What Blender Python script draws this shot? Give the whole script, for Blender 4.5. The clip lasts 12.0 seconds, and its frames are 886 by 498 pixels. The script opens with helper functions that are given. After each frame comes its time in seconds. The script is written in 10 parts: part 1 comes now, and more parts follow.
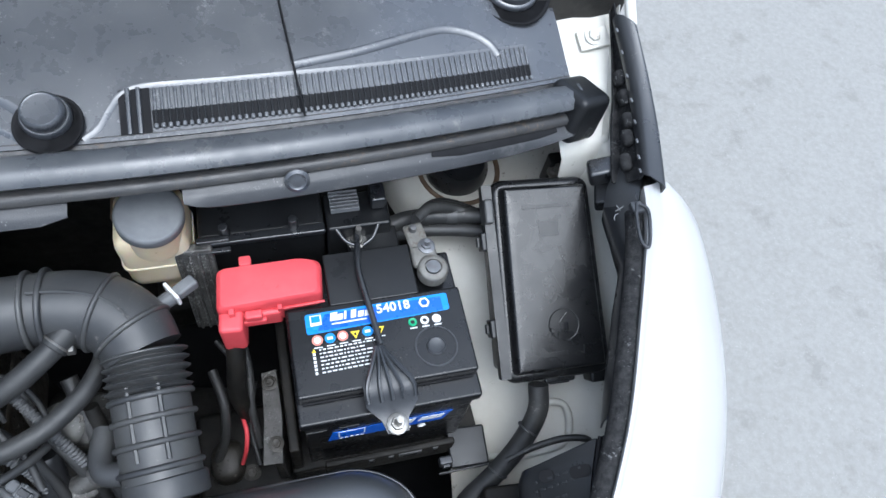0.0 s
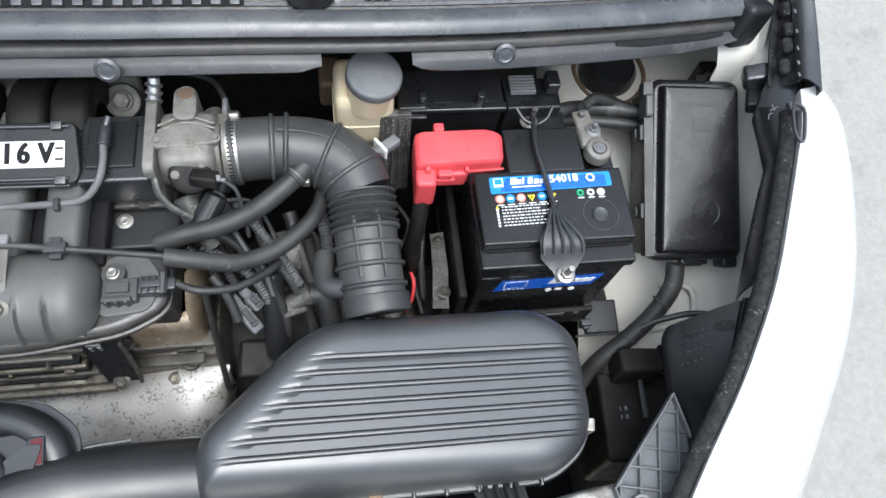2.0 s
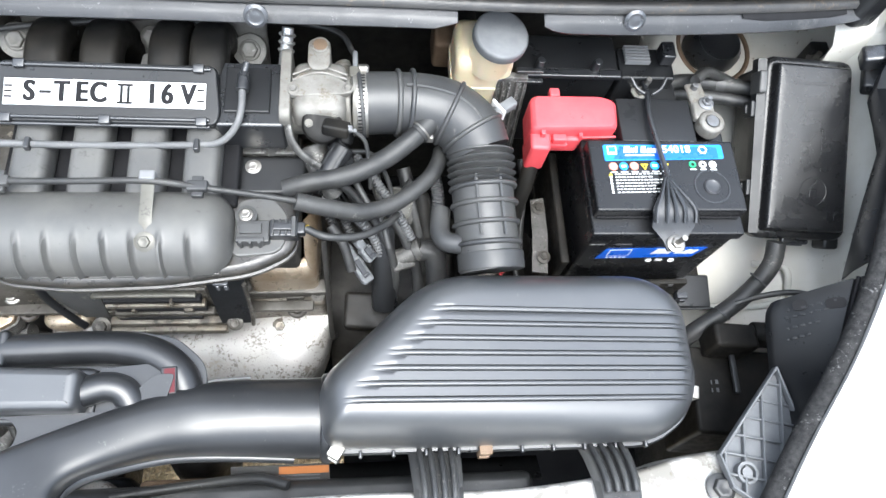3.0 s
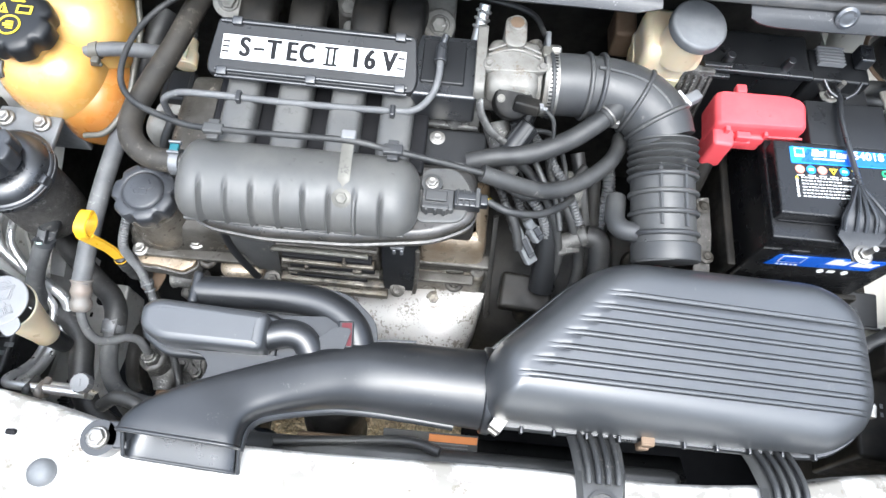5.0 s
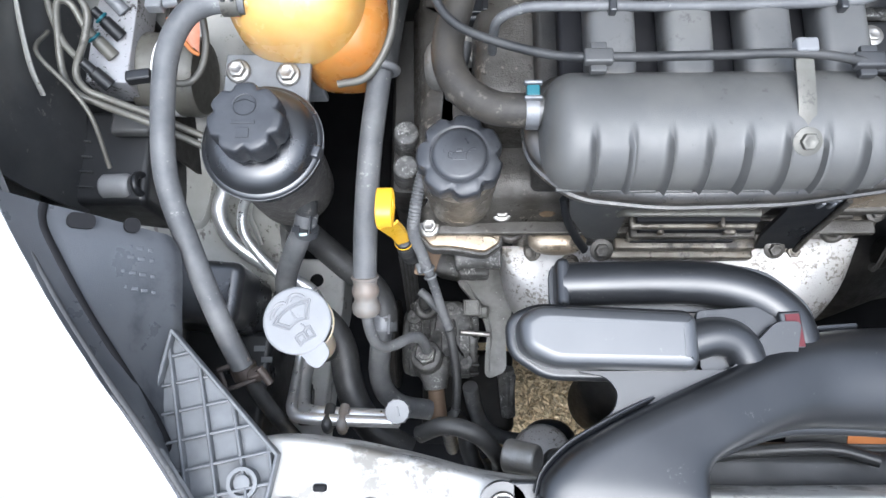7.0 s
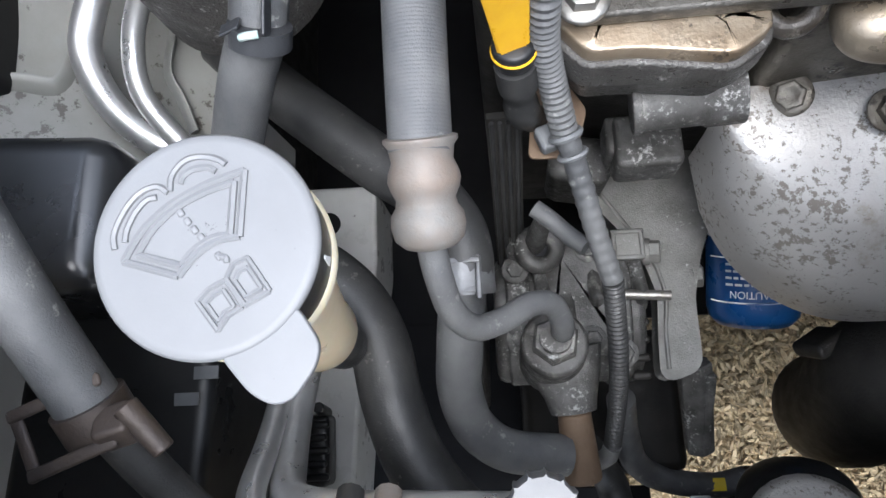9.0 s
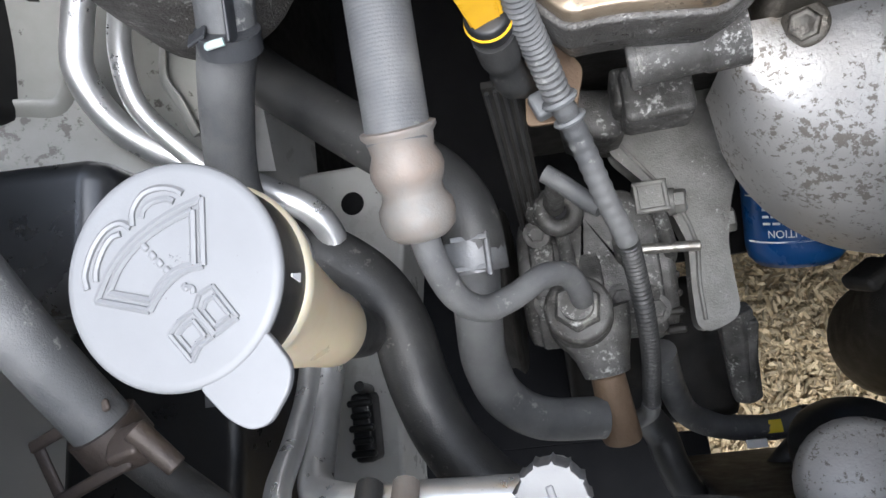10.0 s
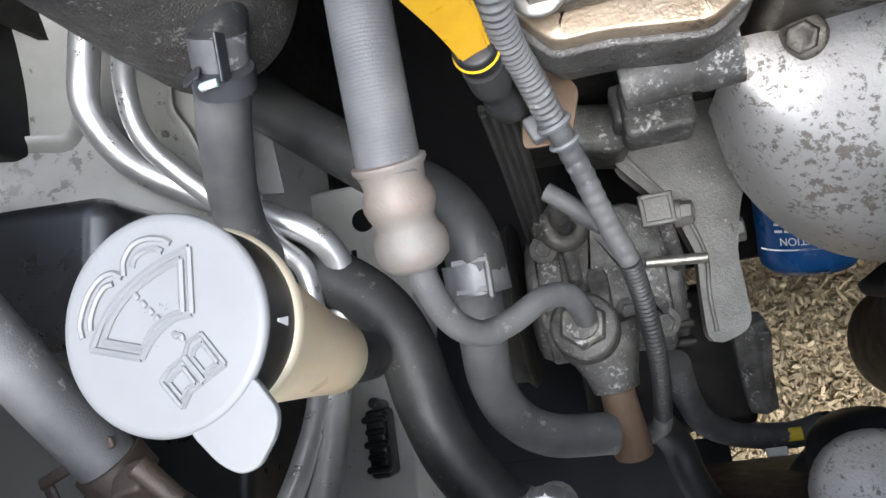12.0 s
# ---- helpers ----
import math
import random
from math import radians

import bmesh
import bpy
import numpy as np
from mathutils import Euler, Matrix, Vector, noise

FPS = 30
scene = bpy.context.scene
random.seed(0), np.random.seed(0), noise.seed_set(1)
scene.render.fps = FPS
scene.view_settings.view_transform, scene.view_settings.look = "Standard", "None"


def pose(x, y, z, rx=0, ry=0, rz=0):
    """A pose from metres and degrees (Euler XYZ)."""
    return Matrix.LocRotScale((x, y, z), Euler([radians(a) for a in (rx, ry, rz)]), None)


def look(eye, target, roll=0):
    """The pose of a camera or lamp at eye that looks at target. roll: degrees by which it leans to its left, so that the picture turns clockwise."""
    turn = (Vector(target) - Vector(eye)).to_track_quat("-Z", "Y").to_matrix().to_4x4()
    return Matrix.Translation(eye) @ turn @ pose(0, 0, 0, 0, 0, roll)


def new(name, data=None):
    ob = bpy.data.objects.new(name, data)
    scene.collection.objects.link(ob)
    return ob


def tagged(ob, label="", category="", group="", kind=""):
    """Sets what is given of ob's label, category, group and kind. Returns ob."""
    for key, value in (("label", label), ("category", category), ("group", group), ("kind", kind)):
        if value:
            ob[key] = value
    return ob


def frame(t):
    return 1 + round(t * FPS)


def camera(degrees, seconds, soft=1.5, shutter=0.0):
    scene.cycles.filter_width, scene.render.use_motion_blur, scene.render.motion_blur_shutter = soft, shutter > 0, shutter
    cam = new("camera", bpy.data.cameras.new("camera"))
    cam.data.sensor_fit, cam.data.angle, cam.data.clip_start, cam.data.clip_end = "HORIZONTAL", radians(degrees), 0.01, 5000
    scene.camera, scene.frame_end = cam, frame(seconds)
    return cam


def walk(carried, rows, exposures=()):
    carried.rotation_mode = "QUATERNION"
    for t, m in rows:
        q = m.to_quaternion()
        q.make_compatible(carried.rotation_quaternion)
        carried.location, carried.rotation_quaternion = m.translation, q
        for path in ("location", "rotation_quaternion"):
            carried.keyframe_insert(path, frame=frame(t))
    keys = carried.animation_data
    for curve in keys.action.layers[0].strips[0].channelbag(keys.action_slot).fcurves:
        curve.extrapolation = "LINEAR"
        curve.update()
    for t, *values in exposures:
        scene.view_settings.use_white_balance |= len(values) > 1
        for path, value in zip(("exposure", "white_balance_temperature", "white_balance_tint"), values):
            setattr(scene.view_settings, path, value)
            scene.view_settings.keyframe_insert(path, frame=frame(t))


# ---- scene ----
cam = camera(65.94, 12.0)
PATH = [
    (0, (0.4062, -0.0968, 1.5347), (0.6188, 0.3604, 0.6712), 14.15),
    (0.5, (0.3638, -0.1451, 1.5589), (0.553, 0.2906, 0.6789), 14.47),
    (1, (0.3224, -0.1758, 1.5701), (0.5048, 0.254, 0.6858), 14.51),
    (1.5, (0.2710, -0.1959, 1.5750), (0.4441, 0.2299, 0.6869), 15.77),
    (2, (0.2218, -0.2057, 1.5718), (0.3693, 0.1962, 0.6681), 14.97),
    (2.5, (0.1676, -0.2192, 1.5689), (0.297, 0.1694, 0.6566), 14.57),
    (3, (0.1103, -0.2290, 1.5628), (0.2248, 0.1527, 0.6456), 15.09),
    (3.5, (0.0631, -0.2430, 1.5595), (0.1531, 0.1428, 0.6413), 13.07),
    (3.7, (0.0432, -0.2486, 1.5583), (0.1234, 0.1424, 0.6414), 11.70),
    (5.3, (-0.0339, -0.2599, 1.5428), (-0.0469, 0.1161, 0.6163), 3.85),
    (5.5, (-0.0770, -0.2407, 1.5375), (-0.0971, 0.1251, 0.607), 2.03),
    (6, (-0.2104, -0.2059, 1.5040), (-0.2306, 0.1199, 0.5588), 0.45),
    (6.5, (-0.3059, -0.1638, 1.4309), (-0.3049, 0.1195, 0.4718), 1.97),
    (7, (-0.3555, -0.1431, 1.3614), (-0.389, 0.1091, 0.3943), -7.35),
    (7.2, (-0.3703, -0.1380, 1.3244), (-0.4242, 0.132, 0.3631), -11.73),
    (8.8, (-0.4301, -0.1083, 0.9663), (-0.5106, 0.1249, -0.0028), -22.60),
    (9, (-0.4263, -0.1003, 0.9373), (-0.5172, 0.1427, -0.0284), -23.46),
    (9.5, (-0.4183, -0.1017, 0.9267), (-0.5599, 0.0759, -0.0472), -43.61),
    (10, (-0.4026, -0.0879, 0.9317), (-0.5815, 0.0931, -0.0354), -52.82),
    (10.5, (-0.3906, -0.0825, 0.9371), (-0.5941, 0.1061, -0.0236), -56.68),
    (11, (-0.3887, -0.0813, 0.9367), (-0.5987, 0.1068, -0.0227), -57.58),
    (11.5, (-0.3895, -0.0808, 0.9373), (-0.6016, 0.1095, -0.0213), -57.45),
    (12, (-0.3894, -0.0795, 0.9332), (-0.603, 0.1079, -0.0255), -58.27),
]
walk(cam, [(t, look(eye, target, roll)) for t, eye, target, roll in PATH], exposures=[(0, 0.3, 5650, 6), (0.5, 0.35, 5850, 6), (1.0, 0.41, 6050, 6), (2.0, 0.52, 6100, 6), (2.5, 0.9, 6150, 6), (3.0, 1.37, 6150, 6), (3.5, 1.45, 6150, 6), (5.5, 1.27, 6000, 7), (7, 1.06, 5850, 8), (9, 1.0, 6000, 9), (10, 1.06, 6100, 9), (12, 1.08, 6150, 9)])

# ---- daylight: bright, thinly clouded sky ----
world = bpy.data.worlds.new("sky")
scene.world = world
world.use_nodes = True
wn = world.node_tree.nodes
sky = wn.new("ShaderNodeTexSky")
sky.sky_type, sky.sun_disc = "NISHITA", False
sky.sun_elevation, sky.sun_rotation = radians(71), radians(169)
sky.air_density, sky.dust_density, sky.ozone_density = 1.0, 3.0, 1.0
wn["Background"].inputs["Strength"].default_value = 0.15
# thin cloud: paler than a clear sky, and brightest overhead
pale = wn.new("ShaderNodeHueSaturation")
pale.inputs["Saturation"].default_value = 0.45
direction = wn.new("ShaderNodeTexCoord")
split = wn.new("ShaderNodeSeparateXYZ")
rise = wn.new("ShaderNodeMapRange")
rise.inputs["To Min"].default_value, rise.inputs["To Max"].default_value = 0.2, 2.7
veil = wn.new("ShaderNodeVectorMath")
veil.operation = "SCALE"
wire = world.node_tree.links.new
wire(sky.outputs["Color"], pale.inputs["Color"])
wire(direction.outputs["Generated"], split.inputs[0])
wire(split.outputs["Z"], rise.inputs["Value"])
wire(pale.outputs["Color"], veil.inputs[0])
wire(rise.outputs["Result"], veil.inputs["Scale"])
wire(veil.outputs["Vector"], wn["Background"].inputs["Color"])
sun = new("sun", bpy.data.lights.new("sun", "SUN"))
sun.data.energy, sun.data.angle, sun.data.color = 1.15, radians(55), (1.0, 0.985, 0.96)
sun.matrix_world = look((0.3, -1.5, 4.4), (0, 0, 0))

# ---- building tools ----
def vec(p):
    return Vector(p)


def root_of(ob):
    while ob.parent:
        ob = ob.parent
    return ob


def weighted_normals(me, limit=0.55):
    """Corner normals that lean to the larger faces, so that flat faces stay flat beside their bevels."""
    normal = [p.normal.copy() for p in me.polygons]
    pull = [n * p.area for n, p in zip(normal, me.polygons)]
    around = [[] for _ in me.vertices]
    for p in me.polygons:
        for v in p.vertices:
            around[v].append(p.index)
    out = []
    for p in me.polygons:
        n = normal[p.index]
        for v in p.vertices:
            s = Vector()
            for q in around[v]:
                if normal[q].dot(n) > limit:
                    s += pull[q]
            out.append(s.normalized() if s.length > 0 else n)
    me.normals_split_custom_set(out)


def to_mesh(name, bm, material, offset, angle=38):
    bmesh.ops.recalc_face_normals(bm, faces=bm.faces)
    if offset.length:
        bmesh.ops.translate(bm, verts=bm.verts, vec=-offset)
    me = bpy.data.meshes.new(name)
    bm.to_mesh(me)
    bm.free()
    me.shade_smooth()
    if 24 <= len(me.loops) <= 6000 and angle == 38:
        weighted_normals(me)
    else:
        me.set_sharp_from_angle(angle=radians(angle))
    me.materials.append(material)
    return me


def thing(name, base, label, category, group="", kind=""):
    """An empty at the base of a thing, which carries its parts."""
    ob = new(name)
    ob.empty_display_size = 0.02
    ob.location = base
    return tagged(ob, label, category, group, kind)


def part(name, bm, material, parent, label="", angle=38):
    ob = new(name, to_mesh(name, bm, material, vec(root_of(parent).location), angle))
    ob.parent = parent
    return tagged(ob, label)


def solid(name, bm, material, label, category, group="", kind="", angle=38):
    return tagged(new(name, to_mesh(name, bm, material, Vector(), angle)), label, category, group, kind)


def merge(*bms):
    out = bms[0]
    for b in bms[1:]:
        me = bpy.data.meshes.new("tmp")
        b.to_mesh(me)
        b.free()
        out.from_mesh(me)
        bpy.data.meshes.remove(me)
    return out


def bevel_all(bm, width, seg=2, sharp=30):
    if width > 0:
        edges = [e for e in bm.edges if len(e.link_faces) == 2 and e.calc_face_angle(0) > radians(sharp)]
        bmesh.ops.bevel(bm, geom=edges, offset=width, segments=seg, affect="EDGES", clamp_overlap=True, profile=0.5)
    return bm


def moved(bm, m):
    bmesh.ops.transform(bm, matrix=m, verts=bm.verts)
    return bm


def box(c, s, bev=0.002, seg=2, rot=(0, 0, 0)):
    bm = bmesh.new()
    bmesh.ops.create_cube(bm, size=1)
    bmesh.ops.scale(bm, vec=s, verts=bm.verts)
    bevel_all(bm, bev, seg)
    return moved(bm, pose(*c, *rot))


def along(axis, origin):
    return Matrix.Translation(origin) @ vec(axis).to_track_quat("Z", "Y").to_matrix().to_4x4()


def cyl(p0, p1, r0, r1=None, seg=24, bev=0.0):
    p0, p1 = vec(p0), vec(p1)
    bm = bmesh.new()
    d = (p1 - p0).length
    bmesh.ops.create_cone(bm, cap_ends=True, segments=seg, radius1=r0, radius2=r0 if r1 is None else r1, depth=d)
    bmesh.ops.translate(bm, verts=bm.verts, vec=(0, 0, d / 2))
    bevel_all(bm, bev, 2, 50)
    return moved(bm, along(p1 - p0, p0))


def lathe(profile, origin=(0, 0, 0), axis=(0, 0, 1), seg=36, lobe=None, turn=0):
    """Rings of (radius, height); lobe(angle, k) scales ring k."""
    bm = bmesh.new()
    rings = []
    for k, (r, z) in enumerate(profile):
        if r < 1e-6:
            rings.append([bm.verts.new((0, 0, z))])
        else:
            ring = []
            for i in range(seg):
                a = 2 * math.pi * i / seg + turn
                f = r * (lobe(a, k) if lobe else 1)
                ring.append(bm.verts.new((f * math.cos(a), f * math.sin(a), z)))
            rings.append(ring)
    for a, b in zip(rings, rings[1:]):
        for i in range(seg):
            j = (i + 1) % seg
            if len(a) == 1 and len(b) == 1:
                continue
            if len(a) == 1:
                bm.faces.new((a[0], b[i], b[j]))
            elif len(b) == 1:
                bm.faces.new((a[i], a[j], b[0]))
            else:
                bm.faces.new((a[i], a[j], b[j], b[i]))
    for ring in (rings[0], rings[-1]):
        if len(ring) > 1:
            bm.faces.new(ring)
    return moved(bm, along(axis, origin))


def curve(pts, n=8):
    """Catmull-Rom points through pts."""
    p = [vec(q) for q in pts]
    if len(p) < 3:
        return [p[0].lerp(p[1], i / n) for i in range(n + 1)]
    q = [2 * p[0] - p[1], *p, 2 * p[-1] - p[-2]]
    out = []
    for i in range(1, len(q) - 2):
        a, b, c, d = q[i - 1:i + 3]
        for k in range(n):
            t = k / n
            out.append(0.5 * (2 * b + (c - a) * t + (2 * a - 5 * b + 4 * c - d) * t * t + (3 * b - a - 3 * c + d) * t ** 3))
    return out + [p[-1]]


def sweep(path, radius, seg=14, cap=True, flat=1.0):
    """A tube of round section along path; radius is a number or a function of the share of its length."""
    bm = bmesh.new()
    length = [0.0]
    for a, b in zip(path, path[1:]):
        length.append(length[-1] + (b - a).length)
    rings, up = [], None
    for i, p in enumerate(path):
        d = (path[min(i + 1, len(path) - 1)] - path[max(i - 1, 0)]).normalized()
        if up is None:
            up = d.orthogonal().normalized()
        up = (up - d * up.dot(d)).normalized()
        side = d.cross(up)
        r = radius(length[i] / length[-1]) if callable(radius) else radius
        rings.append([bm.verts.new(p + r * (math.cos(2 * math.pi * k / seg) * up + flat * math.sin(2 * math.pi * k / seg) * side)) for k in range(seg)])
    for a, b in zip(rings, rings[1:]):
        for i in range(seg):
            bm.faces.new((a[i], a[(i + 1) % seg], b[(i + 1) % seg], b[i]))
    if cap:
        bm.faces.new(rings[0]), bm.faces.new(rings[-1])
    return bm


def tube(pts, radius, seg=14, n=8, flat=1.0):
    return sweep(curve(pts, n), radius, seg, True, flat)


def ribbed(pts, r, pitch, depth, seg=16):
    """A corrugated tube."""
    path = curve(pts, 10)
    total = sum((b - a).length for a, b in zip(path, path[1:]))
    steps = max(8, int(total / pitch * 6))
    fine, s, i, acc = [], 0.0, 0, 0.0
    for k in range(steps + 1):
        want = total * k / steps
        while i < len(path) - 2 and acc + (path[i + 1] - path[i]).length < want:
            acc += (path[i + 1] - path[i]).length
            i += 1
        fine.append(path[i].lerp(path[i + 1], min(1, (want - acc) / max(1e-9, (path[i + 1] - path[i]).length))))
    return sweep(fine, lambda u: r + depth * math.sin(2 * math.pi * u * total / pitch), seg)


def torus(c, axis, big, small, seg=32, ring=10):
    bm = bmesh.new()
    rows = [[bm.verts.new(((big + small * math.cos(2 * math.pi * j / ring)) * math.cos(2 * math.pi * i / seg), (big + small * math.cos(2 * math.pi * j / ring)) * math.sin(2 * math.pi * i / seg), small * math.sin(2 * math.pi * j / ring))) for j in range(ring)] for i in range(seg)]
    for i in range(seg):
        for j in range(ring):
            bm.faces.new((rows[i][j], rows[(i + 1) % seg][j], rows[(i + 1) % seg][(j + 1) % ring], rows[i][(j + 1) % ring]))
    return moved(bm, along(axis, c))


def rounded(poly, rad, n=6):
    """A polygon of (x, y) with its corners rounded; rad is a number or one for each corner."""
    out = []
    m = len(poly)
    for i, p in enumerate(poly):
        r = rad[i] if isinstance(rad, (list, tuple)) else rad
        p = Vector(p[:2])
        a, b = Vector(poly[i - 1][:2]) - p, Vector(poly[(i + 1) % m][:2]) - p
        r = min(r, a.length * 0.48, b.length * 0.48)
        s, e = p + a.normalized() * r, p + b.normalized() * r
        for k in range(n + 1):
            t = k / n
            out.append((1 - t) ** 2 * s + 2 * t * (1 - t) * p + t * t * e)
    return out


def prism(poly, z0, z1, bev=0.0, seg=2, m=None):
    bm = bmesh.new()
    low = [bm.verts.new((p[0], p[1], z0)) for p in poly]
    top = [bm.verts.new((p[0], p[1], z1)) for p in poly]
    for i in range(len(poly)):
        j = (i + 1) % len(poly)
        bm.faces.new((low[i], low[j], top[j], top[i]))
    bm.faces.new(low), bm.faces.new(top)
    bmesh.ops.recalc_face_normals(bm, faces=bm.faces)
    bevel_all(bm, bev, seg, 50)
    return moved(bm, m) if m else bm


def loft(rings, caps=True, closed=True):
    bm = bmesh.new()
    rows = [[bm.verts.new(p) for p in ring] for ring in rings]
    n = len(rows[0])
    for a, b in zip(rows, rows[1:]):
        for i in range(n if closed else n - 1):
            bm.faces.new((a[i], a[(i + 1) % n], b[(i + 1) % n], b[i]))
    if caps and closed:
        for ring in (rows[0], rows[-1]):
            mid = sum((v.co for v in ring), Vector()) / n
            inner = [bm.verts.new(v.co.lerp(mid, 0.05)) for v in ring]
            for i in range(n):
                bm.faces.new((ring[i], ring[(i + 1) % n], inner[(i + 1) % n], inner[i]))
            bm.faces.new(inner)
    return bm


def inset(poly, d):
    """Moves each point of a counter-clockwise outline inwards by d."""
    out, m = [], len(poly)
    for i in range(m):
        t = (Vector(poly[(i + 1) % m][:2]) - Vector(poly[i - 1][:2]))
        t = t.normalized() if t.length > 1e-9 else Vector((1, 0))
        out.append(Vector((poly[i][0] - t.y * d, poly[i][1] + t.x * d)))
    return out


def thick(bm, t):
    """Gives an open sheet a thickness, away from its normals."""
    bmesh.ops.recalc_face_normals(bm, faces=bm.faces)
    bm.normal_update()
    faces, rim = bm.faces[:], [e for e in bm.edges if len(e.link_faces) == 1]
    twin = {v: bm.verts.new(v.co - v.normal * t) for v in bm.verts[:]}
    for f in faces:
        bm.faces.new([twin[v] for v in reversed(f.verts)])
    for e in rim:
        a, b = e.verts
        bm.faces.new((a, b, twin[b], twin[a]))
    return bm


def sheet(rows, t=0.002):
    return thick(loft(rows, False, False), t)


def bolt(p, axis=(0, 0, 1), r=0.006, h=0.005, washer=1.55):
    """A hexagon head on a round flange with a dished top."""
    p, axis = vec(p), vec(axis).normalized()
    a = lathe([(0, 0), (r * washer, 0), (r * washer, h * 0.22), (r * 1.12, h * 0.4), (0, h * 0.4)], p, axis, 24)
    b = lathe([(r, h * 0.3), (r, h * 0.9), (r * 0.88, h), (r * 0.6, h), (r * 0.5, h * 0.88), (0, h * 0.88)], p, axis, 6)
    return merge(a, b)


def mirrored(bm):
    bmesh.ops.scale(bm, vec=(-1, 1, 1), verts=bm.verts)
    bmesh.ops.reverse_faces(bm, faces=bm.faces)
    return bm


def lettering(text, size, m, depth=0.0004, spacing=1.0, bold=0.0):
    """Letters of the built-in font as a mesh, centred on m's origin in its xy plane."""
    cu = bpy.data.curves.new("letters", "FONT")
    cu.body, cu.size, cu.extrude, cu.align_x, cu.align_y, cu.space_character, cu.offset = text, size, depth, "CENTER", "CENTER", spacing, bold
    ob = new("letters", cu)
    me = bpy.data.meshes.new_from_object(ob.evaluated_get(bpy.context.evaluated_depsgraph_get()))
    bpy.data.objects.remove(ob)
    bpy.data.curves.remove(cu)
    bm = bmesh.new()
    bm.from_mesh(me)
    bpy.data.meshes.remove(me)
    return moved(bm, m)


def smooth01(a, b, x):
    t = min(1, max(0, (x - a) / (b - a)))
    return t * t * (3 - 2 * t)


# ---- materials ----
def material(name, base, rough=0.5, metal=0.0, other=None, blotch=9.0, amount=0.5, spot=None, spot_scale=120.0, spot_cut=0.62, spot_soft=0.04,
             bump=0.08, bump_scale=600.0, coat=0.0, coat_rough=0.03, rough_var=0.12, clump=0.22, clear=0.0, sub=0.0, spot_rough=None, big=None, big_scale=14.0, big_cut=0.6, shine=0.5):
    """A procedural surface: two tones in blotches, hard-edged specks, fine relief and uneven gloss."""
    mt = bpy.data.materials.new(name)
    mt.use_nodes = True
    nt = mt.node_tree
    n, link = nt.nodes, nt.links.new
    b = n["Principled BSDF"]
    co = n.new("ShaderNodeTexCoord").outputs["Object"]
    info = n.new("ShaderNodeObjectInfo").outputs["Random"]
    shift = n.new("ShaderNodeVectorMath")
    shift.operation = "ADD"
    link(co, shift.inputs[0]), link(info, shift.inputs[1])
    co = shift.outputs[0]

    def noise_of(scale, detail=4.0, rough_=0.6):
        t = n.new("ShaderNodeTexNoise")
        t.inputs["Scale"].default_value, t.inputs["Detail"].default_value, t.inputs["Roughness"].default_value = scale, detail, rough_
        link(co, t.inputs["Vector"])
        return t.outputs["Fac"]

    def ramp(fac, lo, hi):
        r = n.new("ShaderNodeMapRange")
        r.inputs["From Min"].default_value, r.inputs["From Max"].default_value = lo, hi
        link(fac, r.inputs["Value"])
        return r.outputs["Result"]

    def mixed(fac, a, c):
        m = n.new("ShaderNodeMix")
        m.data_type = "RGBA"
        link(fac, m.inputs["Factor"])
        for socket, value in ((m.inputs["A"], a), (m.inputs["B"], c)):
            if isinstance(value, tuple):
                socket.default_value = (*value, 1)
            else:
                link(value, socket)
        return m.outputs["Result"]

    other = other or tuple(min(1, c * (1 + amount)) for c in base)
    colour = mixed(ramp(noise_of(blotch, 6), 0.36, 0.66), base, other)
    fine = noise_of(bump_scale, 3)
    if big:
        colour = mixed(ramp(noise_of(big_scale, 8, 0.7), big_cut - 0.03, big_cut + 0.06), colour, big)
    rr = ramp(noise_of(blotch * 3.1, 5), 0.3, 0.7)
    mr = n.new("ShaderNodeMapRange")
    mr.inputs["To Min"].default_value, mr.inputs["To Max"].default_value = max(0.02, rough - rough_var), min(1, rough + rough_var)
    link(rr, mr.inputs["Value"])
    roughness = mr.outputs["Result"]
    if spot:
        gather = n.new("ShaderNodeMapRange")
        gather.inputs["From Min"].default_value, gather.inputs["From Max"].default_value = 0.3, 0.7
        gather.inputs["To Min"].default_value, gather.inputs["To Max"].default_value = -clump * 0.5, clump * 0.5
        link(noise_of(spot_scale * 0.13, 3), gather.inputs["Value"])
        total = n.new("ShaderNodeMath")
        total.operation = "ADD"
        link(noise_of(spot_scale, 8, 0.72), total.inputs[0]), link(gather.outputs["Result"], total.inputs[1])
        f = ramp(total.outputs[0], spot_cut, spot_cut + spot_soft)
        colour = mixed(f, colour, spot)
        if metal:
            mm = n.new("ShaderNodeMapRange")
            mm.inputs["To Min"].default_value, mm.inputs["To Max"].default_value = metal, 0.1
            link(f, mm.inputs["Value"]), link(mm.outputs["Result"], b.inputs["Metallic"])
    link(colour, b.inputs["Base Color"]), link(roughness, b.inputs["Roughness"])
    if not (spot and metal):
        b.inputs["Metallic"].default_value = metal
    if bump:
        bp = n.new("ShaderNodeBump")
        bp.inputs["Strength"].default_value, bp.inputs["Distance"].default_value = bump, 0.001
        link(fine, bp.inputs["Height"]), link(bp.outputs["Normal"], b.inputs["Normal"])
    b.inputs["Coat Weight"].default_value, b.inputs["Coat Roughness"].default_value = coat, coat_rough
    b.inputs["Specular IOR Level"].default_value = shine
    b.inputs["Transmission Weight"].default_value = clear
